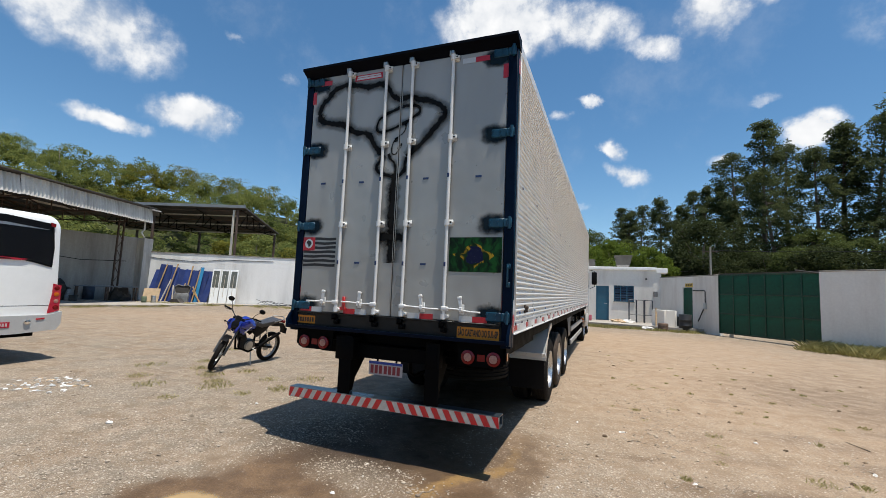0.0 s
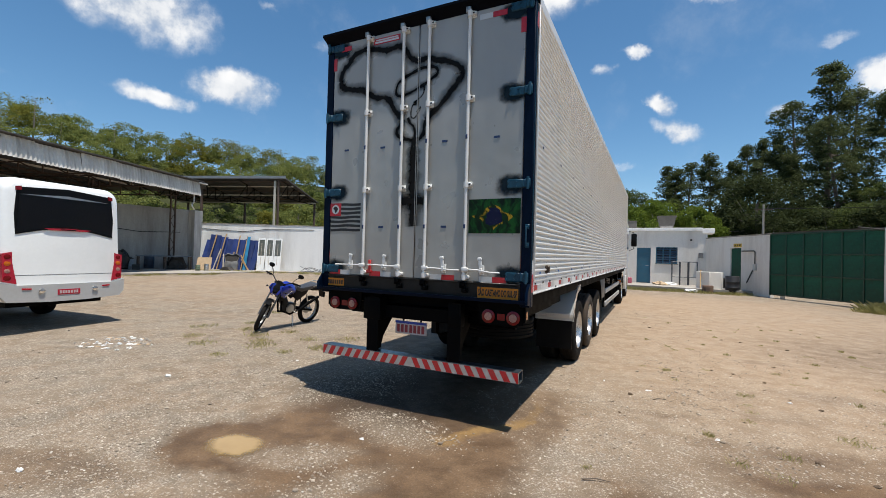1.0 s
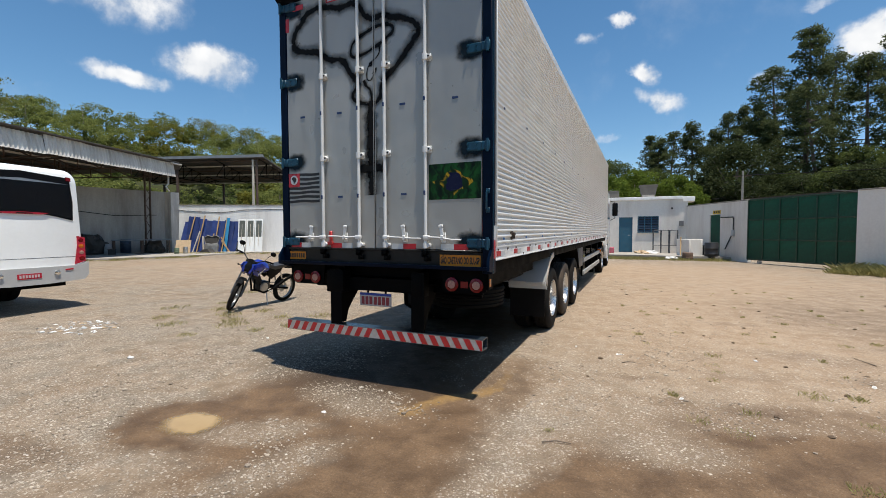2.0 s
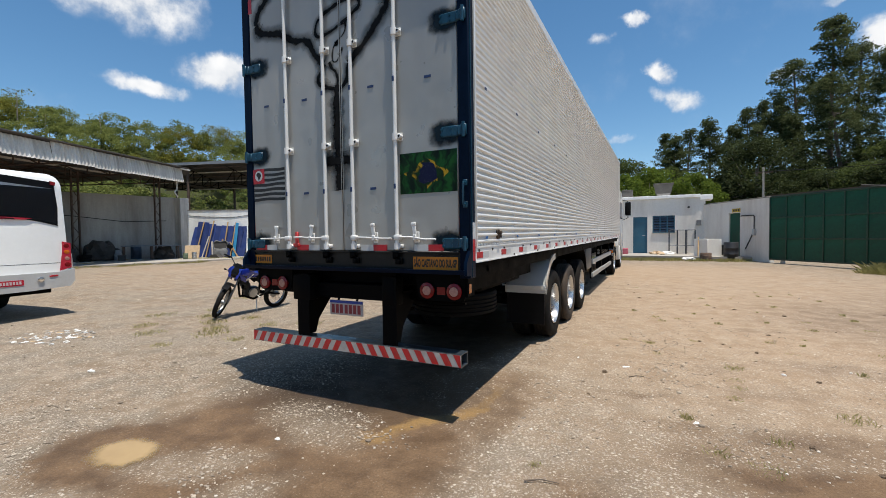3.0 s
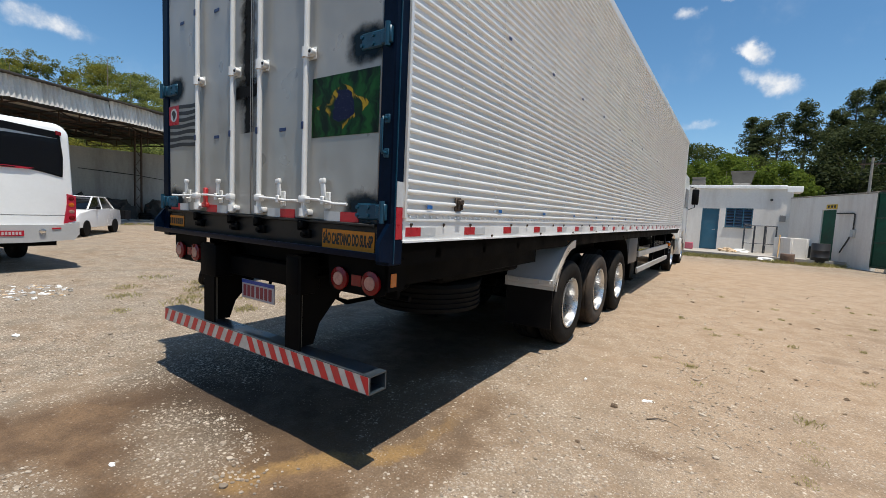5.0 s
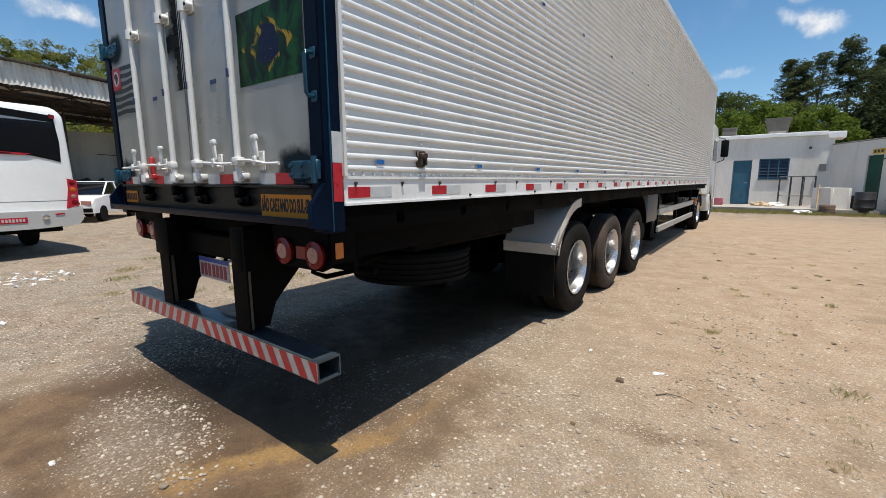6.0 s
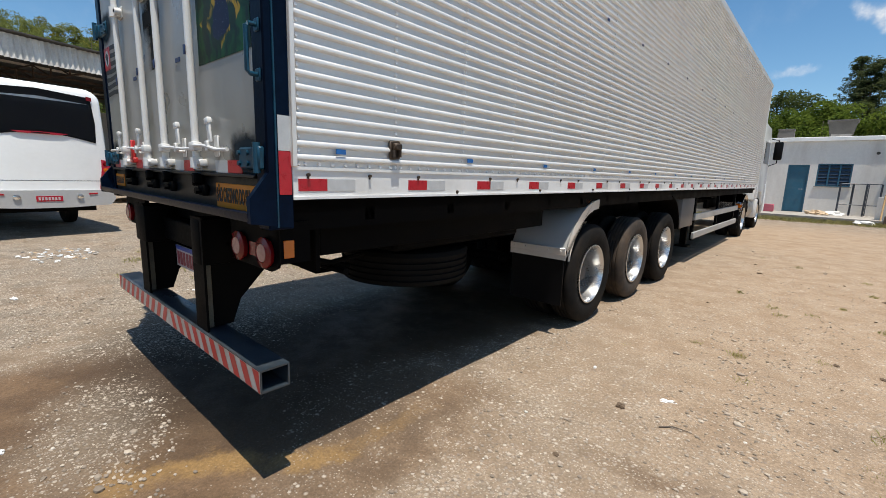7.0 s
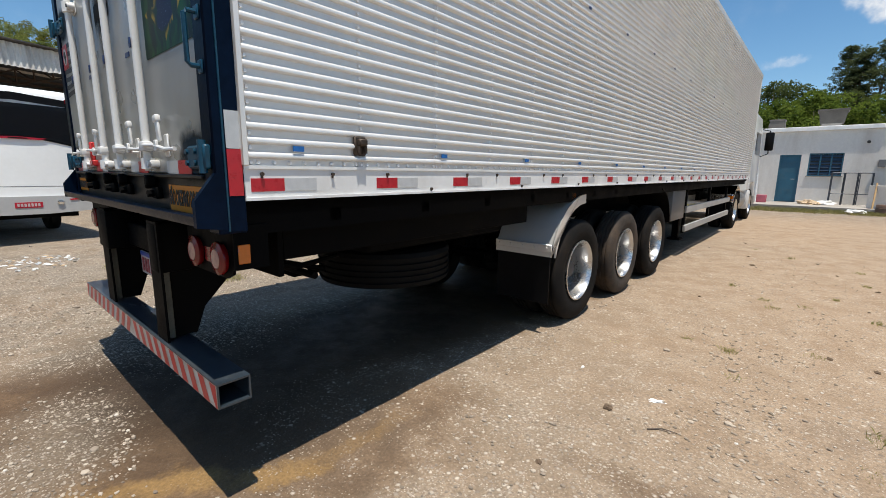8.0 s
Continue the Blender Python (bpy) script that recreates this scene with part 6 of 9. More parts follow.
    for y, hw, z0, z1 in ((0.40, 0.07, 0.84, 0.95), (0.32, 0.13, 0.76, 1.02), (0.18, 0.155, 0.74, 1.05), (0.02, 0.14, 0.74, 1.0), (-0.10, 0.09, 0.74, 0.90)):
        rings.append([bm.verts.new((hw * math.cos(a) * (1 if math.sin(a) < 0.3 else 0.85), y, (z0 + z1) / 2 + (z1 - z0) / 2 * math.sin(a))) for a in [2 * math.pi * k / 14 for k in range(14)]])
    for a, b in zip(rings, rings[1:]):
        for k in range(14):
            bm.faces.new((a[k], a[(k + 1) % 14], b[(k + 1) % 14], b[k]))
    bm.faces.new(rings[0])
    bm.faces.new(rings[-1][::-1])
    add("tank", bm, BLUEBIKE, bike, "glossy blue tank")
    for s_ in (1, -1):
        bm = bmesh.new()
        prism(bm, [(0.44, 0.98), (0.50, 0.90), (0.42, 0.76), (0.30, 0.70), (0.22, 0.80), (0.10, 0.90), (0.20, 0.98)], "x", s_ * 0.125, s_ * 0.155)
        bmesh.ops.bevel(bm, geom=list(bm.edges), offset=0.010, segments=2, affect="EDGES", profile=0.5)
        for v in bm.verts:
            v.co.x += s_ * (0.045 * max(0.0, (v.co.y - 0.15)) - 0.10 * max(0.0, v.co.z - 0.90))
        sh = add("shroud", bm, BLUEBIKE, bike, "blue radiator shroud")
        bm = bmesh.new()
        prism(bm, [(0.28, 0.735), (0.36, 0.745), (0.24, 0.80), (0.12, 0.865)], "x", s_ * 0.155, s_ * 0.162)
        add("shroud_decal", bm, WHITETAPE, sh)
        bm = bmesh.new()
        prism(bm, [(0.50, 0.74), (0.60, 0.82), (0.60, 0.86), (0.54, 1.02), (0.50, 1.02), (0.54, 0.88)], "x", s_ * 0.05, s_ * 0.098)
        for v in bm.verts:
            v.co.x -= s_ * 0.25 * max(0.0, 0.86 - v.co.z)
        add("cowl_wing", bm, BLUEBIKE, head, "blue cowl wing", True)
        bm = bmesh.new()
        prism(bm, [(-0.02, 0.86), (0.0, 0.70), (-0.14, 0.60), (-0.38, 0.74), (-0.46, 0.86)], "x", s_ * 0.085, s_ * 0.115)
        bmesh.ops.bevel(bm, geom=list(bm.edges), offset=0.012, segments=2, affect="EDGES", profile=0.5)
        add("side_panel", bm, BLACKPLASTIC, bike)
        bm = bmesh.new()
        rod(bm, (s_ * 0.06, -0.05, 0.40), (s_ * 0.24, -0.05, 0.36), 0.012, 6)
        add("foot_peg", bm, STEEL, bike)
        bm = bmesh.new()
        tube(bm, [(s_ * 0.09, -0.15, 0.42), (s_ * 0.09, R, rw)], 0.022, 8)
        add("swing_arm", bm, CHASSIS, bike)
        bm = bmesh.new()
        rod(bm, (s_ * 0.11, -0.52, 0.42), (s_ * 0.10, -0.40, 0.78), 0.018, 8)
        add("shock", bm, CHROME, bike)
    bm = bmesh.new()
    prism(bm, [(-0.02, 0.86), (-0.05, 0.95), (-0.22, 0.90), (-0.50, 0.93), (-0.78, 0.97), (-0.80, 0.92), (-0.50, 0.84), (-0.22, 0.80)], "x", -0.12, 0.12)
    bmesh.ops.bevel(bm, geom=list(bm.edges), offset=0.02, segments=2, affect="EDGES", profile=0.5)
    add("seat", bm, SEAT, bike, "grey vinyl seat")
    bm = bmesh.new()
    tube(bm, [(-0.14, -0.55, 0.92), (-0.15, -0.85, 0.98), (0.0, -0.95, 1.0), (0.15, -0.85, 0.98), (0.14, -0.55, 0.92)], 0.012, 8)
    add("rear_rack", bm, STEEL, bike)
    bm = bmesh.new()
    prism(bm, [(-0.60, 0.86), (-0.98, 0.84), (-1.08, 0.70), (-1.06, 0.62), (-0.98, 0.78), (-0.62, 0.80)], "x", -0.06, 0.06)
    tail = add("rear_fender", bm, BLACKPLASTIC, bike)
    bm = bmesh.new()
    box(bm, (-0.08, -0.99, 0.86), (0.08, -0.93, 0.92), 0.01)
    add("tail_lamp", bm, REDLENS, tail)
    bm = bmesh.new()
    box(bm, (-0.09, -1.085, 0.60), (0.09, -1.075, 0.74), 0.004)
    add("plate", bm, BLACKPLASTIC, tail)
    bm = bmesh.new()
    box(bm, (-0.085, -0.14, 0.36), (0.085, 0.18, 0.55), 0.04, 2)
    rod(bm, (-0.13, -0.02, 0.45), (0.13, -0.02, 0.45), 0.09, 20)
    rod(bm, (0, 0.12, 0.52), (0, 0.26, 0.74), 0.075, 16)
    for k in range(5):
        rod(bm, (0, 0.145 + 0.022 * k, 0.56 + 0.034 * k), (0, 0.151 + 0.022 * k, 0.57 + 0.034 * k), 0.095, 16)
    add("engine", bm, surface("dark_engine_alloy", (0.05, 0.05, 0.05), 0.42, 0.6), bike, "dark finned alloy engine")
    bm = bmesh.new()
    tube(bm, [(0, 0.42, 0.92), (0, 0.36, 0.70), (0, 0.28, 0.38), (0, -0.10, 0.31), (0, -0.2, 0.42), (0, -0.2, 0.80)], 0.022, 8)
    tube(bm, [(0, 0.40, 0.88), (0, -0.1, 0.80), (0, -0.85, 0.86)], 0.02, 8)
    add("frame", bm, CHASSIS, bike)
    bm = bmesh.new()
    tube(bm, [(-0.04, 0.26, 0.62), (-0.10, 0.30, 0.42), (-0.13, 0.05, 0.32), (-0.13, -0.25, 0.40)], 0.02, 8)
    tube(bm, [(-0.13, -0.25, 0.40), (-0.14, -0.42, 0.50), (-0.15, -0.78, 0.66)], 0.034, 10)
    add("exhaust", bm, CHASSIS, bike)
    bm = bmesh.new()
    rod(bm, (0.10, 0.0, 0.45), (0.145, 0.0, 0.45), 0.085, 20)
    rod(bm, (-0.10, 0.06, 0.45), (-0.145, 0.06, 0.45), 0.095, 20)
    rod(bm, (-0.145, 0.06, 0.45), (-0.152, 0.06, 0.45), 0.06, 16)
    add("crankcase_cover", bm, STEEL, bike, "grey alloy engine cover")
    bm = bmesh.new()
    lathe(bm, [(0.05, 0.07), (0.09, 0.07), (0.09, 0.075), (0.05, 0.075)], (0, R, rw), "x", 24)
    tube(bm, [(0.075, -0.10, 0.49), (0.075, R, rw + 0.09)], 0.008, 5)
    tube(bm, [(0.075, -0.10, 0.40), (0.075, R, rw - 0.09)], 0.008, 5)
    add("chain", bm, HUB, bike)
    bm = bmesh.new()
    tube(bm, [(-0.10, -0.05, 0.34), (-0.21, -0.02, 0.055)], 0.012, 6)
    add("side_stand", bm, STEEL, bike)
    return bike


make_motorcycle()

# ---- the back wall, sheds and what leans there ----
before = set(scene.objects)


def wall_run(name, p, q, z0, z1, thick, mat_, label, coping=True):
    """A masonry wall from p to q in plan, its yard face on the line, with a rough coping."""
    p, q = Vector(p), Vector(q)
    d = (q - p).normalized()
    nrm = Vector((-d.y, d.x))
    bm = bmesh.new()
    n = max(2, round((q - p).length / 1.2))
    low, top, low2, top2 = [], [], [], []
    for i in range(n + 1):
        c = p + (q - p) * i / n
        w_ = 0.02 * noise.noise((c.x * 0.7, c.y * 0.7, z1))
        low.append(bm.verts.new((c.x, c.y, z0)))
        top.append(bm.verts.new((c.x, c.y, z1 + w_)))
        low2.append(bm.verts.new((c.x + nrm.x * thick, c.y + nrm.y * thick, z0)))
        top2.append(bm.verts.new((c.x + nrm.x * thick, c.y + nrm.y * thick, z1 + w_)))
    for i in range(n):
        bm.faces.new((low[i], low[i + 1], top[i + 1], top[i]))
        bm.faces.new((low2[i], top2[i], top2[i + 1], low2[i + 1]))
        bm.faces.new((top[i], top[i + 1], top2[i + 1], top2[i]))
    bm.faces.new((low[0], top[0], top2[0], low2[0]))
    bm.faces.new((low[-1], low2[-1], top2[-1], top[-1]))
    ob = solid(name, bm, mat_, label, "wall", kind="structure")
    if coping:
        bm = bmesh.new()
        m = Matrix.Translation((p.x, p.y, 0)) @ Matrix.Rotation(math.atan2(d.y, d.x), 4, "Z")
        box(bm, (0, -0.03, z1 + 0.004), ((q - p).length, thick + 0.03, z1 + 0.05), 0.01)
        bmesh.ops.transform(bm, matrix=m, verts=bm.verts)
        part("coping", bm, COPING, ob)
    return ob


A, B = Vector((-25.8, 16.0)), Vector((-4.5, 26.0))
wall_run("wall_back", A, B, -0.1, 3.25, 0.22, PLASTER, "stained white plastered yard wall with mossy coping")
wall_run("wall_left", (-31.5, -4.0), (-26.3, 15.85), -0.1, 4.15, 0.22, SHADEWALL, "tall grimy white plastered wall under the shed, its colour darkened for shade", coping=False)
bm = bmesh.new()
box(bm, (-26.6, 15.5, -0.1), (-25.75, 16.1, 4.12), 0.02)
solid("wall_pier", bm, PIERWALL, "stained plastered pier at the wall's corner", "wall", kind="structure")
wall_run("wall_south", (24, -26), (-34, -22), -0.1, 3.0, 0.2, PLASTER2, "plain white yard wall", coping=False)

WB = (B - A).normalized()
WN = Vector((WB.y, -WB.x))


def along_wall(s_, out=0.0, z=0.0):
    """A point s_ metres along the back wall and out from it into the yard."""
    p = A + WB * s_ + WN * out
    return Vector((p.x, p.y, z))


def corrugated(length, height, pitch=0.18, depth=0.05, per=6):
    """A wavy sheet in the x-z plane, ribs upright."""
    bm = bmesh.new()
    n = round(length / pitch * per)
    lo, hi = [], []
    for i in range(n + 1):
        x = length * i / n
        y = depth * math.sin(2 * math.pi * x / pitch)
        lo.append(bm.verts.new((x, y, 0)))
        hi.append(bm.verts.new((x, y, height)))
    for i in range(n):
        bm.faces.new((lo[i], lo[i + 1], hi[i + 1], hi[i]))
    return bm


# first shed: long eave with a corrugated fascia
E1, ED = Vector((-23.15, 14.05)), Vector((0.293, -0.956)).normalized()
EAVE0, EAVE1 = 4.83, 5.68
shed = thing("open_shed", "open shed with corrugated fascia on rusty steel posts", "shed", at=(E1.x, E1.y, 0), turn=math.degrees(math.atan2(ED.y, ED.x)))
me = mesh_of("fascia_sheet", corrugated(1.98, EAVE1 - EAVE0, 0.18, 0.028), SHEETROOF)
for k in range(14):
    o = new("fascia_sheet", me)
    o.parent = shed
    o.matrix_basis = pose(1.96 * k, 0.012 * (k % 2), EAVE0 + 0.02 * math.sin(k * 2.7), 10 + 2.5 * math.sin(k * 1.9), 0, 0)
bm = bmesh.new()
outline = [(-0.15, 0.12), (27, 0.12), (27, -13), (-2.4, -13), (-2.4, -1.5)]
under_ = [bm.verts.new((x, y, EAVE1 + 0.03 + 0.03 * y)) for x, y in outline]
over_ = [bm.verts.new((x, y, EAVE1 + 0.07 + 0.03 * y)) for x, y in outline]
bm.faces.new(under_)
bm.faces.new(over_[::-1])
for i in range(5):
    bm.faces.new((under_[i], over_[i], over_[(i + 1) % 5], under_[(i + 1) % 5]))
shed_roof = part("roof", bm, DARKROOF, shed, "old sheet roof")
for k in range(8):
    bm = bmesh.new()
    y = -0.4 - 1.5 * k
    box(bm, (0.0, y - 0.05, EAVE1 - 0.10 + 0.03 * y), (27, y + 0.05, EAVE1 + 0.0 + 0.03 * y))
    part("purlin", bm, RUST if k % 3 else PALETIMBER, shed)


def truss(bm, x, y0, y1, zl, z0, z1, n=9, w=0.035):
    """A flat lattice truss along y at x."""
    def at(i):
        f = i / n
        return y0 + (y1 - y0) * f, zl, z0 + (z1 - z0) * f
    for i in range(n):
        ya, la, ta = at(i)
        yb, lb, tb = at(i + 1)
        for p, q in (((x, ya, la), (x, yb, lb)), ((x, ya, ta), (x, yb, tb)), ((x, ya, la), (x, yb, tb)), ((x, yb, lb), (x, yb, tb))):
            tube(bm, [p, q], w, 4)


for x in (0.1, 3.6, 7.2, 11.0, 15.0, 20.0):
    bm = bmesh.new()
    truss(bm, x, -0.15, -12.6, 4.85, 5.55, 5.22)
    tagged(part("truss", bm, RUST, shed), kind="stuff")


def lattice_post(bm, x, y, z0, z1, w=0.28):
    for a, b in ((0, 0), (w, 0)):
        box(bm, (x + a - 0.04, y + b - 0.04, z0), (x + a + 0.04, y + b + 0.04, z1))
    n = round((z1 - z0) / 0.55)
    for i in range(n):
        za, zb = z0 + (z1 - z0) * i / n, z0 + (z1 - z0) * (i + 1) / n
        tube(bm, [(x, y, za), (x + w, y, zb)] if i % 2 else [(x + w, y, za), (x, y, zb)], 0.02, 4)


for x, y in ((-1.4, -2.95), (2.2, -5.1), (5.9, -7.2), (14.5, -8.2), (21, -8.2), (21.0, -0.5)):
    bm = bmesh.new()
    lattice_post(bm, x, y, 0.05, 5.55 + 0.03 * y, 0.42)
    part("post", bm, RUST, shed, "rusty lattice post")
bm = bmesh.new()
box(bm, (-0.45, -0.08, 5.60), (0.35, 0.10, 5.67))
tube(bm, [(0.25, -0.3, 5.5), (0.25, -0.3, 4.4), (0.45, -0.3, 4.2), (0.25, -0.25, 3.9)], 0.05, 6)
part("gutter_end", bm, SHEETROOF, shed)

# second shed, behind the wall: one-pitch roof seen from below
S0, S1 = Vector((-33.5, 18.0)), Vector((-23.4, 20.9))
SD = (S1 - S0).normalized()
shed2 = thing("lean_to_shed", "open steel shed with one-pitch sheet roof behind the wall", "shed", at=(S1.x, S1.y, 0), turn=math.degrees(math.atan2(-SD.y, -SD.x)))
bm = bmesh.new()
prism(bm, [(0.0, 7.18), (0.0, 7.30), (-6.2, 6.05), (-6.2, 5.98)], "x", -0.3, 14)
part("roof", bm, DARKROOF, shed2, "old sheet roof")
bm = bmesh.new()
box(bm, (-0.35, -0.05, 7.15), (14, 0.08, 7.36))
part("roof_edge", bm, surface("grey_edge", (0.25, 0.26, 0.27), 0.6, 0.3), shed2)
for k in range(6):
    bm = bmesh.new()
    box(bm, (-0.2, -0.5 - 1.05 * k - 0.04, 6.93 - 0.212 * k), (14, -0.5 - 1.05 * k + 0.04, 7.03 - 0.212 * k))
    part("purlin", bm, PALETIMBER if k % 2 else RUST, shed2)
for x in (0.0, 3.6, 7.2, 10.8):
    bm = bmesh.new()
    truss(bm, x, -0.1, -6.1, 5.75, 7.0, 5.95, 6)
    part("truss", bm, CHASSIS, shed2)
for x, y in ((0.25, -0.1), (0.55, -0.1)):
    bm = bmesh.new()
    box(bm, (x - 0.07, y - 0.07, 0), (x + 0.07, y + 0.07, 7.0), 0.01)
    part("post", bm, PALETIMBER if x > 0.4 else RUST, shed2)
for x, y in ((0.0, -6.0), (7.0, -0.2), (7.0, -6.0), (13, -6.0)):
    bm = bmesh.new()
    box(bm, (x - 0.08, y - 0.08, 0), (x + 0.08, y + 0.08, 6.0 if y < -1 else 7.0), 0.01)
    part("post", bm, RUST, shed2)

# raised strip at the wall's foot
bm = bmesh.new()
strip = [(-23.6, 0.0), (-21.7, 9.3), (-20.3, 13.1)] + [(p.x, p.y) for p in (along_wall(5.5, 1.5), along_wall(9, 1.1), along_wall(9, 0.02), along_wall(0.05, 0.02))] + [(-26.35, 15.5), (-30.3, 0.0)]
prism(bm, strip, "z", -0.1, 0.07)
solid("pavement", bm, CONCRETE, "worn concrete strip along the wall", "pavement", kind="structure")

# panels, boards and old doors leaning on the wall
rnd = random.Random(5)


def leaning(name, s_, w_, h_, t_, mat_, label, cat, tilt=9.0, out=0.55, roll=0.0, group=""):
    """A board standing on the ground and leaning back on the wall."""
    bm = bmesh.new()
    box(bm, (-w_ / 2, -t_ / 2, 0), (w_ / 2, t_ / 2, h_), min(0.006, t_ / 4))
    ob = solid(name, bm, mat_, label, cat, group)
    p = along_wall(s_, out, 0.07)
    ob.matrix_basis = Matrix.Translation(p) @ Matrix.Rotation(math.atan2(WB.y, WB.x), 4, "Z") @ Matrix.Rotation(radians(-tilt), 4, "X") @ Matrix.Rotation(radians(roll), 4, "Y")
    return ob


s_ = 0.55
for i in range(8):
    w_ = rnd.uniform(0.5, 0.85)
    leaning("blue_panel", s_, w_, rnd.uniform(2.1, 2.45), 0.03, BLUEPANEL, "dark blue painted panel leaning on the white wall", "panel", 8 + rnd.uniform(0, 6), 0.45 + 0.05 * (i % 3), rnd.uniform(2, 9), "panels leaning on the wall")
    s_ += 0.46
for s_, mat_, h_, r_ in ((0.9, TIMBER, 2.5, 9), (1.35, PALETIMBER, 1.5, 14), (1.6, TIMBER, 2.55, 8), (2.05, PALETIMBER, 1.1, -6), (2.35, TIMBER, 1.3, 14), (2.75, TIMBER, 2.45, 4), (3.25, TIMBER, 2.4, 5), (3.75, TIMBER, 1.2, -30), (3.8, TIMBER, 1.0, -38)):
    leaning("timber_batten", s_, 0.07, h_, 0.05, mat_, "rough timber batten leaning among the panels", "timber", 12, 0.75, r_, "battens leaning on the wall")
leaning("cyan_panel", 3.45, 0.20, 2.35, 0.04, CYANPANEL, "narrow cyan panel leaning on the wall", "panel", 10, 0.7, 3)


def old_door(s_):
    d = thing("leaning_door", "old white folding bus door leaf leaning on the wall", "door", "old bus doors")
    bm = bmesh.new()
    box(bm, (-0.26, -0.02, 0), (0.26, 0.02, 1.02), 0.008)
    box(bm, (-0.26, -0.02, 1.02), (-0.19, 0.02, 2.25), 0.008)
    box(bm, (0.19, -0.02, 1.02), (0.26, 0.02, 2.25), 0.008)
    box(bm, (-0.19, -0.02, 2.14), (0.19, 0.02, 2.25), 0.008)
    part("door_leaf", bm, BUSWHITE, d)
    bm = bmesh.new()
    box(bm, (-0.21, -0.008, 1.0), (0.21, 0.008, 2.16))
    part("door_window", bm, PALEGLASS, d)
    bm = bmesh.new()
    rod(bm, (0.0, -0.035, 0.4), (0.0, -0.035, 1.9), 0.014, 6)
    part("grab_bar", bm, PALETIMBER, d)
    p = along_wall(s_, 0.45, 0.07)
    d.matrix_basis = Matrix.Translation(p) @ Matrix.Rotation(math.atan2(WB.y, WB.x), 4, "Z") @ Matrix.Rotation(radians(-7), 4, "X")
    return d


for s_ in (4.45, 5.02, 5.58):
    old_door(s_)

# scrap in front of them
hood = thing("scrap_hood", "grey dented car body panel with a dark hollow, standing on end", "scrap")
SCRAPGREY = surface("scrap_grey", (0.20, 0.20, 0.195), 0.5, 0.3, 0.35, 4.0)
bm = bmesh.new()
prism(bm, [(-0.42, 0.0), (0.42, 0.0), (0.46, 0.45), (0.40, 0.62), (0.0, 0.56), (-0.40, 0.62), (-0.46, 0.45)], "y", -0.10, 0.10)
bmesh.ops.bevel(bm, geom=list(bm.edges), offset=0.03, segments=2, affect="EDGES", profile=0.5)
part("front_skin", bm, SCRAPGREY, hood)
# solid dark plate stands in for the shade of the hollow
bm = bmesh.new()
prism(bm, [(-0.40, 0.55), (0.40, 0.55), (0.50, 0.98), (0.30, 1.12), (0.10, 1.06), (-0.10, 1.06), (-0.30, 1.12), (-0.50, 0.98)], "y", 0.0, 0.05)
part("hollow", bm, DARKJUNK, hood)
bm = bmesh.new()
tube(bm, [(-0.40, -0.03, 0.60), (-0.51, -0.05, 0.98), (-0.30, -0.04, 1.13), (0.0, -0.02, 1.05), (0.30, -0.04, 1.13), (0.51, -0.05, 0.98), (0.40, -0.03, 0.60)], 0.03, 6)
part("rim", bm, SCRAPGREY, hood)
hood.matrix_basis = Matrix.Translation(along_wall(2.75, 1.15, 0.07)) @ Matrix.Rotation(math.atan2(WB.y, WB.x), 4, "Z") @ Matrix.Rotation(radians(-12), 4, "X")
bm = bmesh.new()
prism(bm, [(-0.4, 0.0), (-0.15, 0.22), (0.2, 0.24), (0.42, 0.0)], "y", -0.25, 0.25)
scrap2 = solid("scrap_piece", bm, DARKJUNK, "dark crumpled scrap on the ground", "scrap")
scrap2.matrix_basis = Matrix.Translation(along_wall(2.7, 1.55, 0.06)) @ Matrix.Rotation(0.3, 4, "Z")
for s_, o_, l_ in ((4.6, 1.35, 2.2), (5.0, 1.15, 1.8), (2.0, 1.7, 1.2)):
    bm = bmesh.new()
    box(bm, (-l_ / 2, -0.05, 0), (l_ / 2, 0.05, 0.04), 0.004)
    b_ = solid("loose_board", bm, PALETIMBER, "pale loose board lying by the wall", "timber", "loose boards")
    b_.matrix_basis = Matrix.Translation(along_wall(s_, o_, 0.074)) @ Matrix.Rotation(math.atan2(WB.y, WB.x) + 0.05 * l_, 4, "Z")
# work table, cans, drums and dark heaps under the shed
table = thing("work_table", "low grey work table under the shed", "table", at=(-25.2, 13.2, 0.07), turn=66)
bm = bmesh.new()
box(bm, (-1.5, -0.4, 0.82), (1.5, 0.4, 0.88), 0.01)
part("tabletop", bm, surface("grey_board", (0.16, 0.18, 0.20), 0.7), table)
for x in (-1.4, 0.0, 1.4):
    for y in (-0.34, 0.34):
        bm = bmesh.new()
        box(bm, (x - 0.04, y - 0.04, 0), (x + 0.04, y + 0.04, 0.82))
        part("leg", bm, RUST, table)


def can(at, r, h, mat_, label, name="metal_can"):
    bm = bmesh.new()
    lathe(bm, [(r * 0.96, 0), (r, 0.02), (r, h * 0.33), (r * 1.03, h * 0.345), (r, h * 0.36), (r, h * 0.66), (r * 1.03, h * 0.675), (r, h * 0.69), (r, h - 0.02), (r * 0.96, h)], at, "z", 20)
    return solid(name, bm, mat_, label, "container")


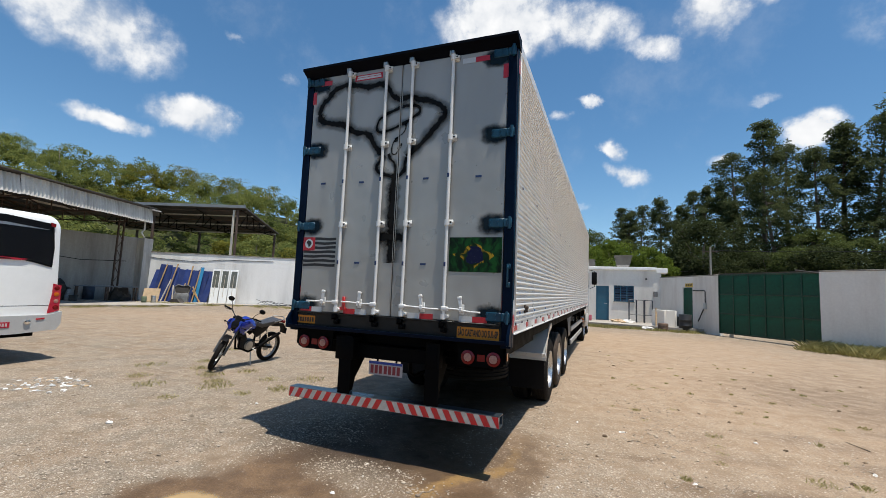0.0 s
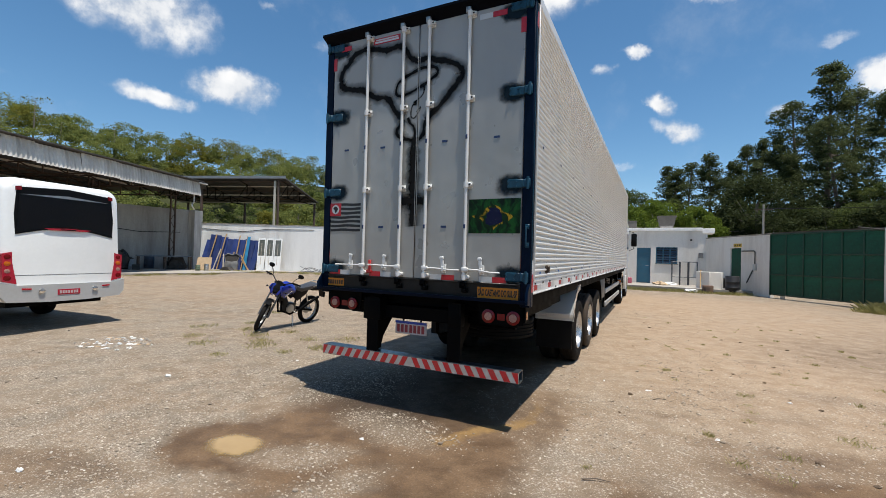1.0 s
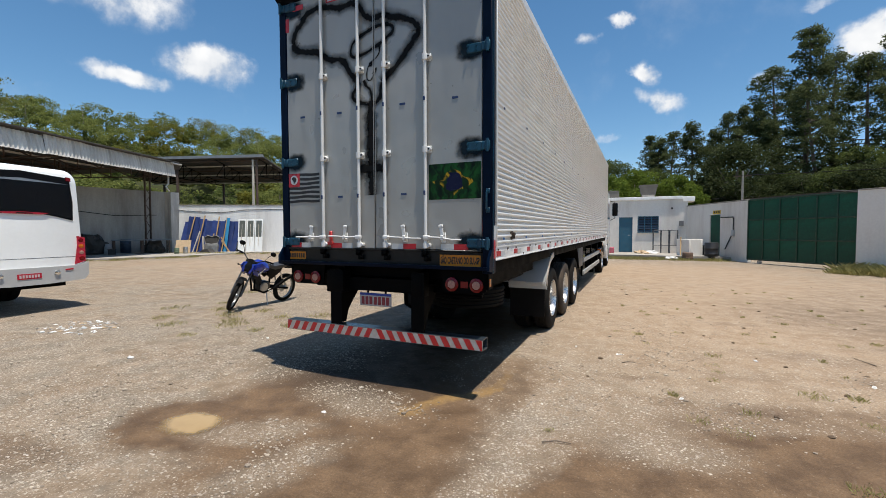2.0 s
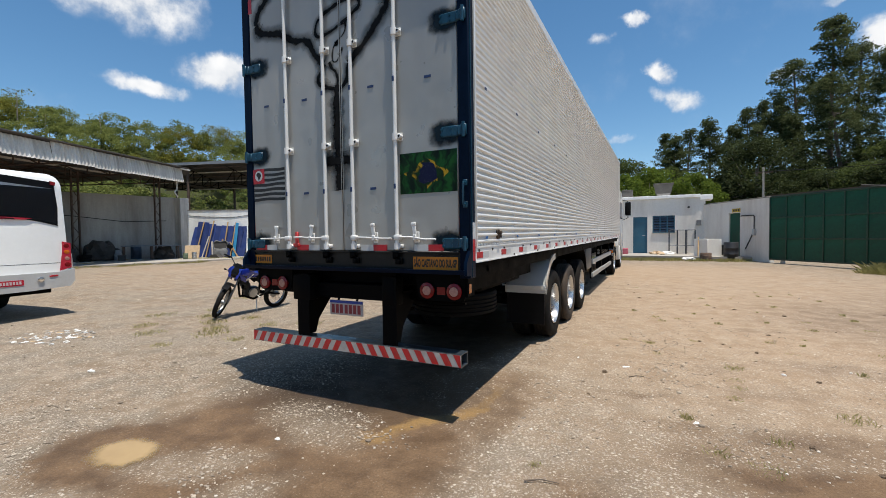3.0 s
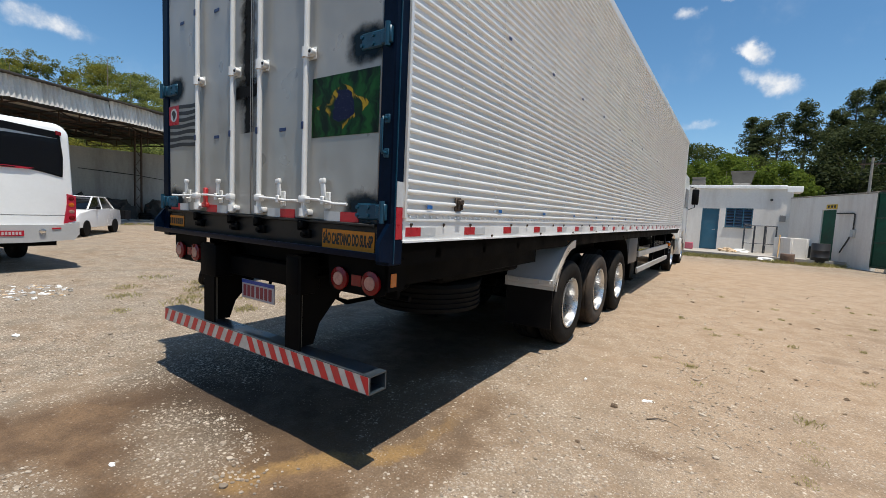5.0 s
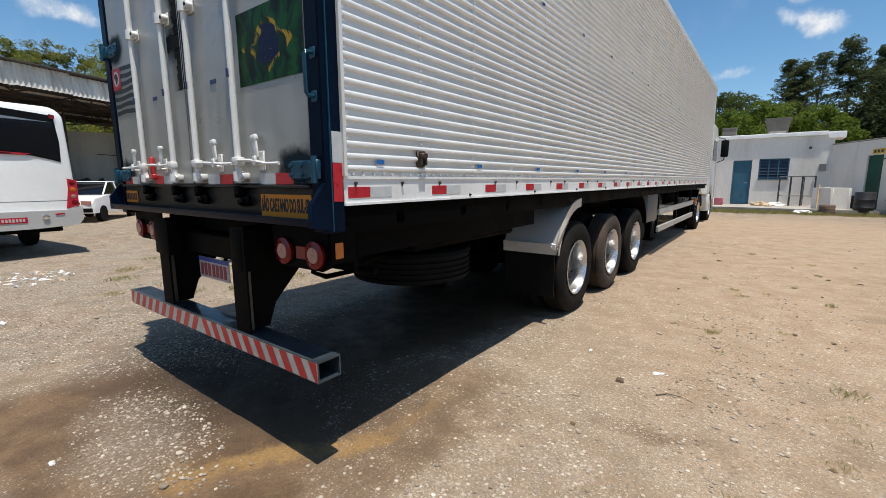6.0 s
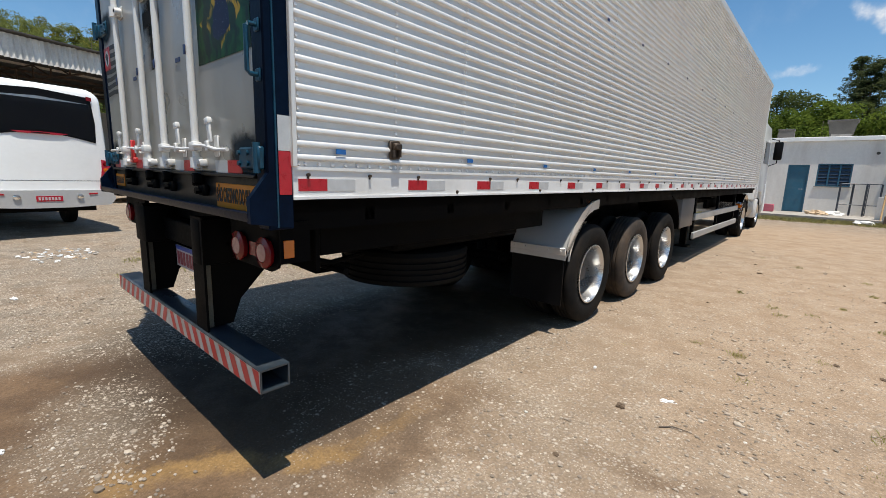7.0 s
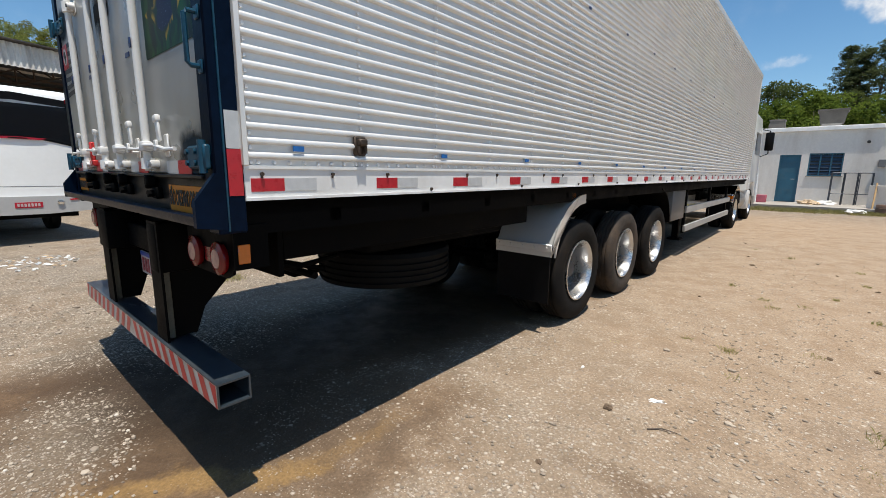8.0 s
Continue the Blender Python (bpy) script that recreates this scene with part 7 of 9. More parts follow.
can((-23.0, 13.9, 0.07), 0.14, 0.36, surface("can_green", (0.12, 0.16, 0.10), 0.5), "small green can on the concrete strip")
can((-22.75, 14.3, 0.07), 0.13, 0.42, STEEL, "grey metal can on the concrete strip")
can((-26.3, 11.9, 0.07), 0.22, 0.62, surface("can_grey", (0.30, 0.33, 0.36), 0.5), "grey gas bottle standing under the shed", "gas_bottle")
for x, y, r in ((-27.2, 11.5, 0.9), (-27.6, 9.2, 0.8), (-28.0, 7.2, 1.0), (-25.6, 14.2, 0.6)):
    bm = bmesh.new()
    bmesh.ops.create_icosphere(bm, subdivisions=3, radius=1)
    for v in bm.verts:
        k = 1 + 0.45 * noise.noise(v.co * 2.3 + Vector((x, y, 0)))
        v.co = Vector((v.co.x * r * k, v.co.y * r * k, max(0.0, (v.co.z + 0.35) * r * k)))
    bmesh.ops.translate(bm, verts=bm.verts, vec=(x, y, 0.07))
    solid("covered_scrap", bm, DARKJUNK, "dark heap of covered scrap under the shed", "scrap", "scrap heaps", smooth=False)
bm = bmesh.new()
box(bm, (-0.45, -0.04, 0), (0.45, 0.04, 0.85), 0.005)
pl = solid("plywood_offcut", bm, SACK, "brown plywood offcut leaning on the table", "timber")
pl.matrix_basis = Matrix.Translation((-23.6, 14.7, 0.07)) @ Matrix.Rotation(radians(30), 4, "Z") @ Matrix.Rotation(radians(-15), 4, "X")
# cable slack at the wall
bm = bmesh.new()
for k in range(7):
    pts = []
    for i in range(14):
        a = i / 13
        p = along_wall(7.2 + 2.6 * a + 0.1 * k, 0.25 + 0.5 * abs(math.sin(3.1 * a + k)), 0.08 + 0.35 * max(0, math.sin(5 * a + k * 1.7)) * (1 - a))
        pts.append(p)
    tube(bm, pts, 0.014, 5)
solid("cable_tangle", bm, BLACKPLASTIC, "tangle of black cable lying at the wall", "cable")
bm = bmesh.new()
tube(bm, [along_wall(-0.3, 0.012, 2.95), along_wall(0.8, 0.012, 2.85), along_wall(3.0, 0.012, 2.75), along_wall(4.6, 0.012, 2.95), along_wall(8.0, 0.012, 3.0)], 0.014, 5)
solid("wall_cable", bm, BLACKPLASTIC, "black cable sagging along the white wall", "cable")

# more scrap along the foot of the shaded wall
for k, (x, y, r, h, c) in enumerate(((-27.0, 13.3, 0.3, 0.88, (0.05, 0.07, 0.10)), (-27.5, 11.0, 0.3, 0.86, (0.09, 0.045, 0.03)), (-28.2, 8.6, 0.3, 0.88, (0.045, 0.05, 0.05)))):
    can((x, y, 0.07), r, h, surface("drum_paint", c, 0.6, 0.2, 0.3, 5.0), "old dented steel drum under the shed", "steel_drum")
for k, (x, y, n_) in enumerate(((-26.6, 10.3, 2), (-27.4, 7.4, 3))):
    for j in range(n_):
        bm = bmesh.new()
        lathe(bm, [(0.19, -0.08), (0.27, -0.10), (0.31, -0.06), (0.31, 0.06), (0.27, 0.10), (0.19, 0.08)], (x + 0.03 * j, y + 0.02 * j, 0.17 + 0.2 * j), "z", 24)
        bmesh.ops.delete(bm, geom=[f for f in bm.faces if len(f.verts) > 6], context="FACES")
        solid("old_tyre", bm, TYRE, "worn black tyre stacked under the shed", "tyre", "stacked tyres")
for k, (x, y, sx, sy, sz, t_) in enumerate(((-26.0, 9.0, 0.5, 0.35, 0.5, 20), (-26.9, 9.6, 0.7, 0.4, 0.75, 70), (-27.2, 5.6, 0.8, 0.5, 0.6, 10), (-25.4, 11.6, 0.35, 0.25, 0.3, 50))):
    bm = bmesh.new()
    box(bm, (-sx / 2, -sy / 2, 0), (sx / 2, sy / 2, sz), 0.015)
    box(bm, (-sx / 2 - 0.02, -sy / 2 - 0.02, sz * 0.92), (sx / 2 + 0.02, sy / 2 + 0.02, sz + 0.02), 0.01)
    o = solid("scrap_box", bm, DARKJUNK if k % 2 else RUST, "dark metal box standing among the scrap", "box", "scrap boxes")
    o.matrix_basis = pose(x, y, 0.07, 0, 0, t_)
rj = random.Random(77)
for k in range(12):
    l_ = rj.uniform(0.6, 1.8)
    bm = bmesh.new()
    box(bm, (-l_ / 2, -0.05, 0), (l_ / 2, 0.05, 0.03), 0.004)
    o = solid("loose_board", bm, rj.choice((PALETIMBER, RUST, TIMBER)), "short loose board lying by the wall", "timber", "loose boards")
    if k < 6:
        o.matrix_basis = Matrix.Translation((rj.uniform(-25.8, -24.0), rj.uniform(8.0, 13.0), 0.071)) @ Matrix.Rotation(rj.uniform(0, 3), 4, "Z")
    else:
        o.matrix_basis = Matrix.Translation(along_wall(rj.uniform(1.2, 5.6), rj.uniform(1.0, 1.6), 0.071)) @ Matrix.Rotation(rj.uniform(0, 1), 4, "Z")
bm = bmesh.new()
tube(bm, [(-26.35, 14.9, 2.55), (-26.9, 12.6, 2.45), (-27.6, 10.2, 2.75), (-28.3, 7.6, 2.9)], 0.02, 5)
solid("wall_cable", bm, BLACKPLASTIC, "black cable sagging along the shaded wall", "cable")

settle(before, WEST)

# ---- white building, wall, gate ----
before = set(scene.objects)
BY, BASE = 24.0, 0.34
house = thing("office_building", "small white flat-roofed yard office with teal door and window", "building", at=(0, 0, 0))
DX0, DX1, WX0, WX1 = 1.38, 2.13, 2.40, 3.53
bm = bmesh.new()
for x0, x1, z0, z1 in ((-5.0, DX0, 0.0, 3.42), (DX0, DX1, 2.42, 3.42), (DX1, WX0, 0.0, 3.42), (WX0, WX1, 0.0, 1.50), (WX0, WX1, 2.47, 3.42), (WX1, 5.0, 0.0, 3.42)):
    box(bm, (x0, BY, z0), (x1, BY + 0.2, z1))
box(bm, (4.8, BY + 0.2, 0), (5.0, BY + 6, 3.42))
box(bm, (-5.0, BY + 0.2, 0), (-4.8, BY + 6, 3.42))
box(bm, (-5.0, BY + 5.8, 0), (5.0, BY + 6, 3.42))
bmesh.ops.remove_doubles(bm, verts=bm.verts, dist=0.001)
part("wall", bm, PLASTER2, house, "white plastered wall with stains at the foot")
bm = bmesh.new()
box(bm, (-5.08, BY - 0.10, 3.424), (4.75, BY + 6.1, 3.60), 0.015)
box(bm, (4.75, BY - 0.06, 3.28), (5.34, BY + 1.2, 3.56), 0.015)
part("roof_slab", bm, PLASTER, house, "white roof slab edge with dark stains")
bm = bmesh.new()
box(bm, (DX0 + 0.05, BY + 0.06, BASE), (DX1 - 0.05, BY + 0.10, 2.37), 0.004)
dr = part("door", bm, TEAL, house, "closed teal metal door")
bm = bmesh.new()
box(bm, (DX0, BY + 0.02, BASE), (DX0 + 0.05, BY + 0.13, 2.42))
box(bm, (DX1 - 0.05, BY + 0.02, BASE), (DX1, BY + 0.13, 2.42))
box(bm, (DX0 + 0.05, BY + 0.02, 2.37), (DX1 - 0.05, BY + 0.13, 2.42))
part("door_frame", bm, TEAL, dr)
bm = bmesh.new()
rod(bm, (DX1 - 0.14, BY + 0.06, 1.35), (DX1 - 0.14, BY + 0.0, 1.35), 0.02, 8)
rod(bm, (DX1 - 0.14, BY + 0.0, 1.35), (DX1 - 0.26, BY + 0.0, 1.35), 0.012, 8)
part("door_handle", bm, STEEL, dr)
win = new("window")
win.parent = house
bm = bmesh.new()
for x in (WX0, WX0 + 0.36, WX0 + 0.72, WX1 - 0.05):
    box(bm, (x, BY + 0.02, 1.50), (x + 0.05, BY + 0.10, 2.47))
for z in (1.50, 2.42):
    box(bm, (WX0 + 0.05, BY + 0.025, z), (WX1 - 0.05, BY + 0.095, z + 0.05))
part("window_frame", bm, TEAL, win)
bm = bmesh.new()
box(bm, (WX0 + 0.05, BY + 0.12, 1.55), (WX1 - 0.05, BY + 0.13, 2.42))
part("pane", bm, GLASS, win)
bm = bmesh.new()
prism(bm, [(BY + 0.035, 0.0), (BY + 0.045, 0.0), (BY + 0.085, 0.11), (BY + 0.075, 0.11)], "x", WX0 + 0.05, WX1 - 0.05)
slat = part("louvre", bm, LOUVRE, win)
slat.location = (0, 0, 1.57)
for k in range(1, 6):
    again(slat, (0, 0, 1.57 + 0.145 * k))
bm = bmesh.new()
prism(bm, [(WX0 - 0.04, 1.46), (WX1 + 0.04, 1.46), (WX1 + 0.04, 1.50), (WX0 - 0.04, 1.50)], "y", BY - 0.05, BY + 0.02)
part("window_sill", bm, CONCRETE, win)
bm = bmesh.new()
box(bm, (4.58, BY - 0.12, 1.88), (4.80, BY, 2.18), 0.01)
part("meter_box", bm, surface("meter_grey", (0.16, 0.16, 0.16), 0.6), house, "grey electric meter box on the wall")
bm = bmesh.new()
rod(bm, (4.2, BY - 0.05, 2.9), (4.2, BY, 2.9), 0.06, 10)
part("wall_lamp", bm, DARKJUNK, house)


def roof_tank(x, y, z, w0, w1, h):
    bm = bmesh.new()
    a = [bm.verts.new((x + sx * w0, y + sy * w0, z)) for sx, sy in ((-1, -1), (1, -1), (1, 1), (-1, 1))]
    b = [bm.verts.new((x + sx * w1, y + sy * w1, z + h)) for sx, sy in ((-1, -1), (1, -1), (1, 1), (-1, 1))]
    for i in range(4):
        bm.faces.new((a[i], a[(i + 1) % 4], b[(i + 1) % 4], b[i]))
    bm.faces.new(a[::-1])
    bm.faces.new(b)
    box(bm, (x - w1 - 0.03, y - w1 - 0.03, z + h - 0.02), (x + w1 + 0.03, y + w1 + 0.03, z + h + 0.05), 0.01)
    return solid("water_tank", bm, TANK, "grey fibre cement water tank on the flat roof", "water tank", "roof water tanks")


bm = bmesh.new()
box(bm, (2.62, BY + 1.0, 3.604), (3.30, BY + 1.8, 3.80))
solid("tank_plinth", bm, CONCRETE, "low concrete plinth under the water tank", "plinth")
roof_tank(2.96, BY + 1.4, 3.804, 0.40, 0.50, 0.55)
roof_tank(0.9, BY + 3.0, 3.604, 0.36, 0.30, 0.62)

# terrace before the office
bm = bmesh.new()
prism(bm, [(-5.0, 20.9), (2.5, 20.6), (5.9, 20.4), (6.6, 20.7), (4.95, 23.99), (-5.0, 23.99)], "z", -0.1, 0.33)
solid("pavement", bm, CONCRETE, "low worn concrete terrace before the office", "pavement", kind="structure")

# yard wall with the small green door, and the sliding gate
C0, G0, G1, R1 = Vector((4.95, 24.0)), Vector((7.05, 19.75)), Vector((9.75, 16.25)), Vector((17.0, 9.2))


def on_line(p, q, s_, out=0.0, z=0.0):
    d = (q - p).normalized()
    n_ = Vector((-d.y, d.x)) * -1
    v = p + d * s_ + n_ * out
    return Vector((v.x, v.y, z))


def frame_of(p, q):
    d = (q - p).normalized()
    return Matrix.Translation((p.x, p.y, 0)) @ Matrix.Rotation(math.atan2(d.y, d.x), 4, "Z")


L1 = (G0 - C0).length
bm = bmesh.new()
d0, d1, dh = 2.05, 2.85, 2.42
for x0, x1, z0, z1 in ((0, d0, -0.1, 2.98), (d0, d1, dh, 2.98), (d1, L1, -0.1, 2.98)):
    box(bm, (x0, 0.0, z0), (x1, 0.2, z1))
bmesh.ops.transform(bm, matrix=frame_of(C0, G0), verts=bm.verts)
wall_e = solid("wall_east", bm, PLASTER2, "white yard wall with rusty stains and a small green door", "wall", kind="structure")
bm = bmesh.new()
box(bm, (0, -0.03, 2.984), (L1, 0.23, 3.03), 0.01)
bmesh.ops.transform(bm, matrix=frame_of(C0, G0), verts=bm.verts)
part("coping", bm, COPING, wall_e)
bm = bmesh.new()
box(bm, (d0 + 0.02, 0.05, 0.3), (d1 - 0.02, 0.09, dh - 0.02), 0.004)
bmesh.ops.transform(bm, matrix=frame_of(C0, G0), verts=bm.verts)
side_door = solid("door_2", bm, GATE, "narrow closed green metal door in the wall", "door", kind="structure")
bm = bmesh.new()
box(bm, (d0 + 0.25, -0.02, dh + 0.03), (d1 + 0.03, -0.002, dh + 0.21), 0.003)
bmesh.ops.transform(bm, matrix=frame_of(C0, G0), verts=bm.verts)
sg = solid("warning_sign", bm, YELLOWPAINT, "small yellow sign over the green door", "sign")
bm = bmesh.new()
for k in range(3):
    box(bm, (d0 + 0.33 + 0.17 * k, -0.024, dh + 0.07), (d0 + 0.43 + 0.17 * k, -0.0205, dh + 0.17))
bmesh.ops.transform(bm, matrix=frame_of(C0, G0), verts=bm.verts)
part("sign_bars", bm, INK, sg)
bm = bmesh.new()
m = frame_of(C0, G0)
tube(bm, [m @ Vector(p) for p in ((d1 + 0.1, -0.04, 2.25), (d1 + 0.95, -0.04, 2.25), (d1 + 1.0, -0.04, 2.2), (d1 + 1.0, -0.04, 1.6))], 0.025, 6)
tube(bm, [m @ Vector(p) for p in ((d1 + 1.0, -0.06, 1.5), (d1 + 0.85, -0.08, 1.2), (d1 + 0.55, -0.10, 0.7))], 0.03, 6)
solid("wall_pipe", bm, DARKJUNK, "dark conduit running down the white wall", "pipe")
bm = bmesh.new()
box(bm, (d1 + 0.93, -0.10, 1.32), (d1 + 1.09, -0.002, 1.62), 0.008)
bmesh.ops.transform(bm, matrix=m, verts=bm.verts)
solid("switch_box", bm, surface("switch_grey", (0.42, 0.43, 0.42), 0.5), "grey switch box on the white wall", "box")

gate = thing("sliding_gate", "tall green sheet-metal sliding yard gate, closed", "gate")
gate.matrix_basis = frame_of(G0, G1)
LG = (G1 - G0).length
gz0, gz1 = 0.28, 2.98
ncol, nrow = 6, 3
bm = bmesh.new()
cw, rh = LG / ncol, (gz1 - gz0) / nrow
prism(bm, [(0.012, 0.012), (cw - 0.012, 0.012), (cw - 0.012, rh - 0.012), (0.012, rh - 0.012)], "y", 0.03, 0.036)
pn = part("gate_panel", bm, GATE, gate)
pn.location = (0, 0, gz0)
for i in range(ncol):
    for j in range(nrow):
        if i or j:
            again(pn, (cw * i, 0.003 * math.sin(i * 3 + j), gz0 + rh * j))
for i in range(ncol + 1):
    bm = bmesh.new()
    box(bm, (cw * i - 0.025, 0.0, gz0), (cw * i + 0.025, 0.05, gz1), 0.004)
    part("gate_upright", bm, GATEFRAME, gate)
for j in range(nrow + 1):
    bm = bmesh.new()
    box(bm, (0, -0.004, gz0 + rh * j - 0.03), (LG, 0.046, gz0 + rh * j + 0.03), 0.004)
    part("gate_rail", bm, GATEFRAME, gate)
for x in (0.6, LG - 0.6):
    bm = bmesh.new()
    lathe(bm, [(0.10, -0.02), (0.10, -0.012), (0.085, -0.008), (0.085, 0.008), (0.10, 0.012), (0.10, 0.02)], (x, 0.02, 0.17), "y", 20)
    part("gate_wheel", bm, STEEL, gate)
bm = bmesh.new()
box(bm, (-0.5, 0.0, 0.035), (LG + 0.5, 0.04, 0.075))
bmesh.ops.transform(bm, matrix=frame_of(G0, G1), verts=bm.verts)
solid("gate_track", bm, STEEL, "steel ground track under the gate", "rail")
bm = bmesh.new()
box(bm, (-0.4, -0.25, -0.15), (LG + 0.4, 0.30, 0.04))
bmesh.ops.transform(bm, matrix=frame_of(G0, G1), verts=bm.verts)
solid("gate_sill", bm, surface("pale_concrete", (0.48, 0.45, 0.41), 0.9, 0, 0.2), "pale concrete sill under the gate", "pavement", kind="structure")
bm = bmesh.new()
box(bm, (-0.3, 0.06, 3.0), (LG + 0.8, 0.12, 3.07))
bmesh.ops.transform(bm, matrix=frame_of(G0, G1), verts=bm.verts)
solid("gate_beam", bm, RUST, "rusty top guide beam over the gate", "beam")
wall_run("wall_gate_side", R1, G1, -0.1, 3.0, 0.2, PLASTER2, "stained white wall beside the gate", coping=True)
bm = bmesh.new()
dR = (R1 - G1).normalized()
nR = Vector((dR.y, -dR.x))
p = [G1 + dR * a + nR * 0.06 for a in (0.05, 0.9, 1.3)]
tube(bm, [(p[0].x, p[0].y, 2.95), (p[1].x, p[1].y, 1.1), (p[2].x, p[2].y, 0.25)], 0.03, 6)
tube(bm, [(p[0].x, p[0].y, 2.95), (p[0].x - 0.6, p[0].y + 0.7, 3.1)], 0.03, 6)
solid("steel_brace", bm, DARKJUNK, "dark steel brace leaning against the wall", "brace")

# washing tank, barrel and pipe
bm = bmesh.new()
t0 = frame_of(C0, G0) @ Matrix.Translation((2.35, -1.25, 0.16))
box(bm, (-0.55, -0.35, 0), (0.55, -0.27, 1.0), 0.01)
box(bm, (-0.55, 0.27, 0), (0.55, 0.35, 1.0), 0.01)
box(bm, (-0.55, -0.27, 0), (-0.47, 0.27, 1.0), 0.01)
box(bm, (0.47, -0.27, 0), (0.55, 0.27, 1.0), 0.01)
box(bm, (-0.47, -0.27, 0), (0.47, 0.27, 0.3))
bmesh.ops.transform(bm, matrix=t0, verts=bm.verts)
solid("wash_tank", bm, PLASTER2, "square white concrete wash tank by the wall", "tank")
q = frame_of(C0, G0) @ Vector((3.35, -0.75, 0.16))
can(q, 0.30, 0.85, surface("black_drum", (0.02, 0.02, 0.022), 0.5), "black plastic drum beside the wash tank", "drum")
q = frame_of(C0, G0) @ Vector((3.05, -1.75, 0.13))
can(q, 0.24, 0.38, surface("rusty_drum", (0.16, 0.10, 0.07), 0.7), "short rusty drum beside the wash tank", "drum")
bm = bmesh.new()
q0, q1 = frame_of(C0, G0) @ Vector((2.1, -1.55, 1.25)), frame_of(C0, G0) @ Vector((2.75, -1.95, 0.12))
tube(bm, [q0, q1], 0.028, 8)
solid("leaning_stick", bm, TIMBER, "pale timber stick leaning on the wash tank", "timber")
for x, y, s_ in ((5.1, 22.7, 0.32), (5.45, 22.3, 0.36), (4.95, 22.4, 0.26)):
    can((x, y, 0.335), s_ * 0.7, s_ * 1.4, DARKJUNK, "dark dirty bucket at the wall's corner", "bucket")

# steel racks, sacks, ladder and crate at the office
for k, (x, w_) in enumerate(((3.45, 0.02), (3.82, 0.0), (4.25, 0.03))):
    rk = thing("steel_rack", "rusty dark steel tube frame leaning at the office wall", "rack", "steel racks")
    bm = bmesh.new()
    for a, b in (((-0.2, 0, 0), (-0.2, 0.0, 1.3)), ((0.2, 0, 0), (0.2, 0.0, 1.3)), ((-0.2, 0.5, 0), (-0.2, 0.5, 1.3)), ((0.2, 0.5, 0), (0.2, 0.5, 1.3)), ((-0.2, 0, 1.3), (0.2, 0, 1.3)), ((-0.2, 0, 0.45), (0.2, 0, 0.45)), ((-0.2, 0.5, 1.3), (0.2, 0.5, 1.3)), ((-0.2, 0, 1.3), (-0.2, 0.5, 1.3)), ((0.2, 0, 1.3), (0.2, 0.5, 1.3))):
        tube(bm, [a, b], 0.018, 6)
    part("tube_frame", bm, surface("rack_steel", (0.06, 0.065, 0.075), 0.5, 0.3), rk)
    rk.matrix_basis = pose(x, 23.2 - w_, 0.335, 0, 0, 3 - 5 * k)


def crumpled(name, at, sx, sy, sz, mat_, label, cat, seed, turn=0, group=""):
    bm = bmesh.new()
    bmesh.ops.create_icosphere(bm, subdivisions=3, radius=1)
    for v in bm.verts:
        k = 1 + 0.55 * noise.noise(v.co * 1.9 + Vector((seed * 3.1, seed, 0)))
        v.co = Vector((v.co.x * sx * k, v.co.y * sy * k, max(0.0, (v.co.z + 0.25) * sz * k)))
    ob = solid(name, bm, mat_, label, cat, group, smooth=False)
    ob.matrix_basis = pose(*at, 0, 0, turn)
    return ob


crumpled("cement_sack", (2.55, 22.7, 0.33), 0.30, 0.22, 0.14, SACK, "crumpled tan paper sack on the terrace", "sack", 1)
crumpled("cement_sack", (3.15, 22.9, 0.33), 0.34, 0.18, 0.12, PAPER, "crumpled white sack on the terrace", "sack", 2, 30)
crumpled("cement_sack", (2.8, 22.3, 0.33), 0.25, 0.2, 0.10, SACK, "crumpled tan paper sack on the terrace", "sack", 4, 60)
crumpled("plastic_bag", (4.0, 20.2, ground_z(4.0, 20.2)), 0.28, 0.16, 0.10, PAPER, "white plastic bag on the ground", "litter", 7, 10)
ladder = thing("step_ladder", "white step ladder standing by the office", "ladder", at=(0.62, 22.6, 0.335), turn=0)
bm = bmesh.new()
for s_ in (1, -1):
    tube(bm, [(s_ * 0.22, -0.25, 0), (s_ * 0.16, 0.0, 1.25)], 0.022, 6)
    tube(bm, [(s_ * 0.22, 0.3, 0), (s_ * 0.16, 0.0, 1.25)], 0.018, 6)
part("stile", bm, WHITE, ladder)
for k in range(5):
    bm = bmesh.new()
    w_ = 0.21 - 0.01 * k
    box(bm, (-w_, -0.22 + 0.05 * k - 0.04, 0.22 * (k + 1) - 0.012), (w_, -0.22 + 0.05 * k + 0.05, 0.22 * (k + 1) + 0.012))
    part("tread", bm, WHITE, ladder)
bm = bmesh.new()
box(bm, (0.85, 22.4, 0.335), (1.2, 22.7, 0.66), 0.02)
solid("crate", bm, surface("pink_crate", (0.42, 0.10, 0.13), 0.6), "faded pink crate on the terrace", "crate")

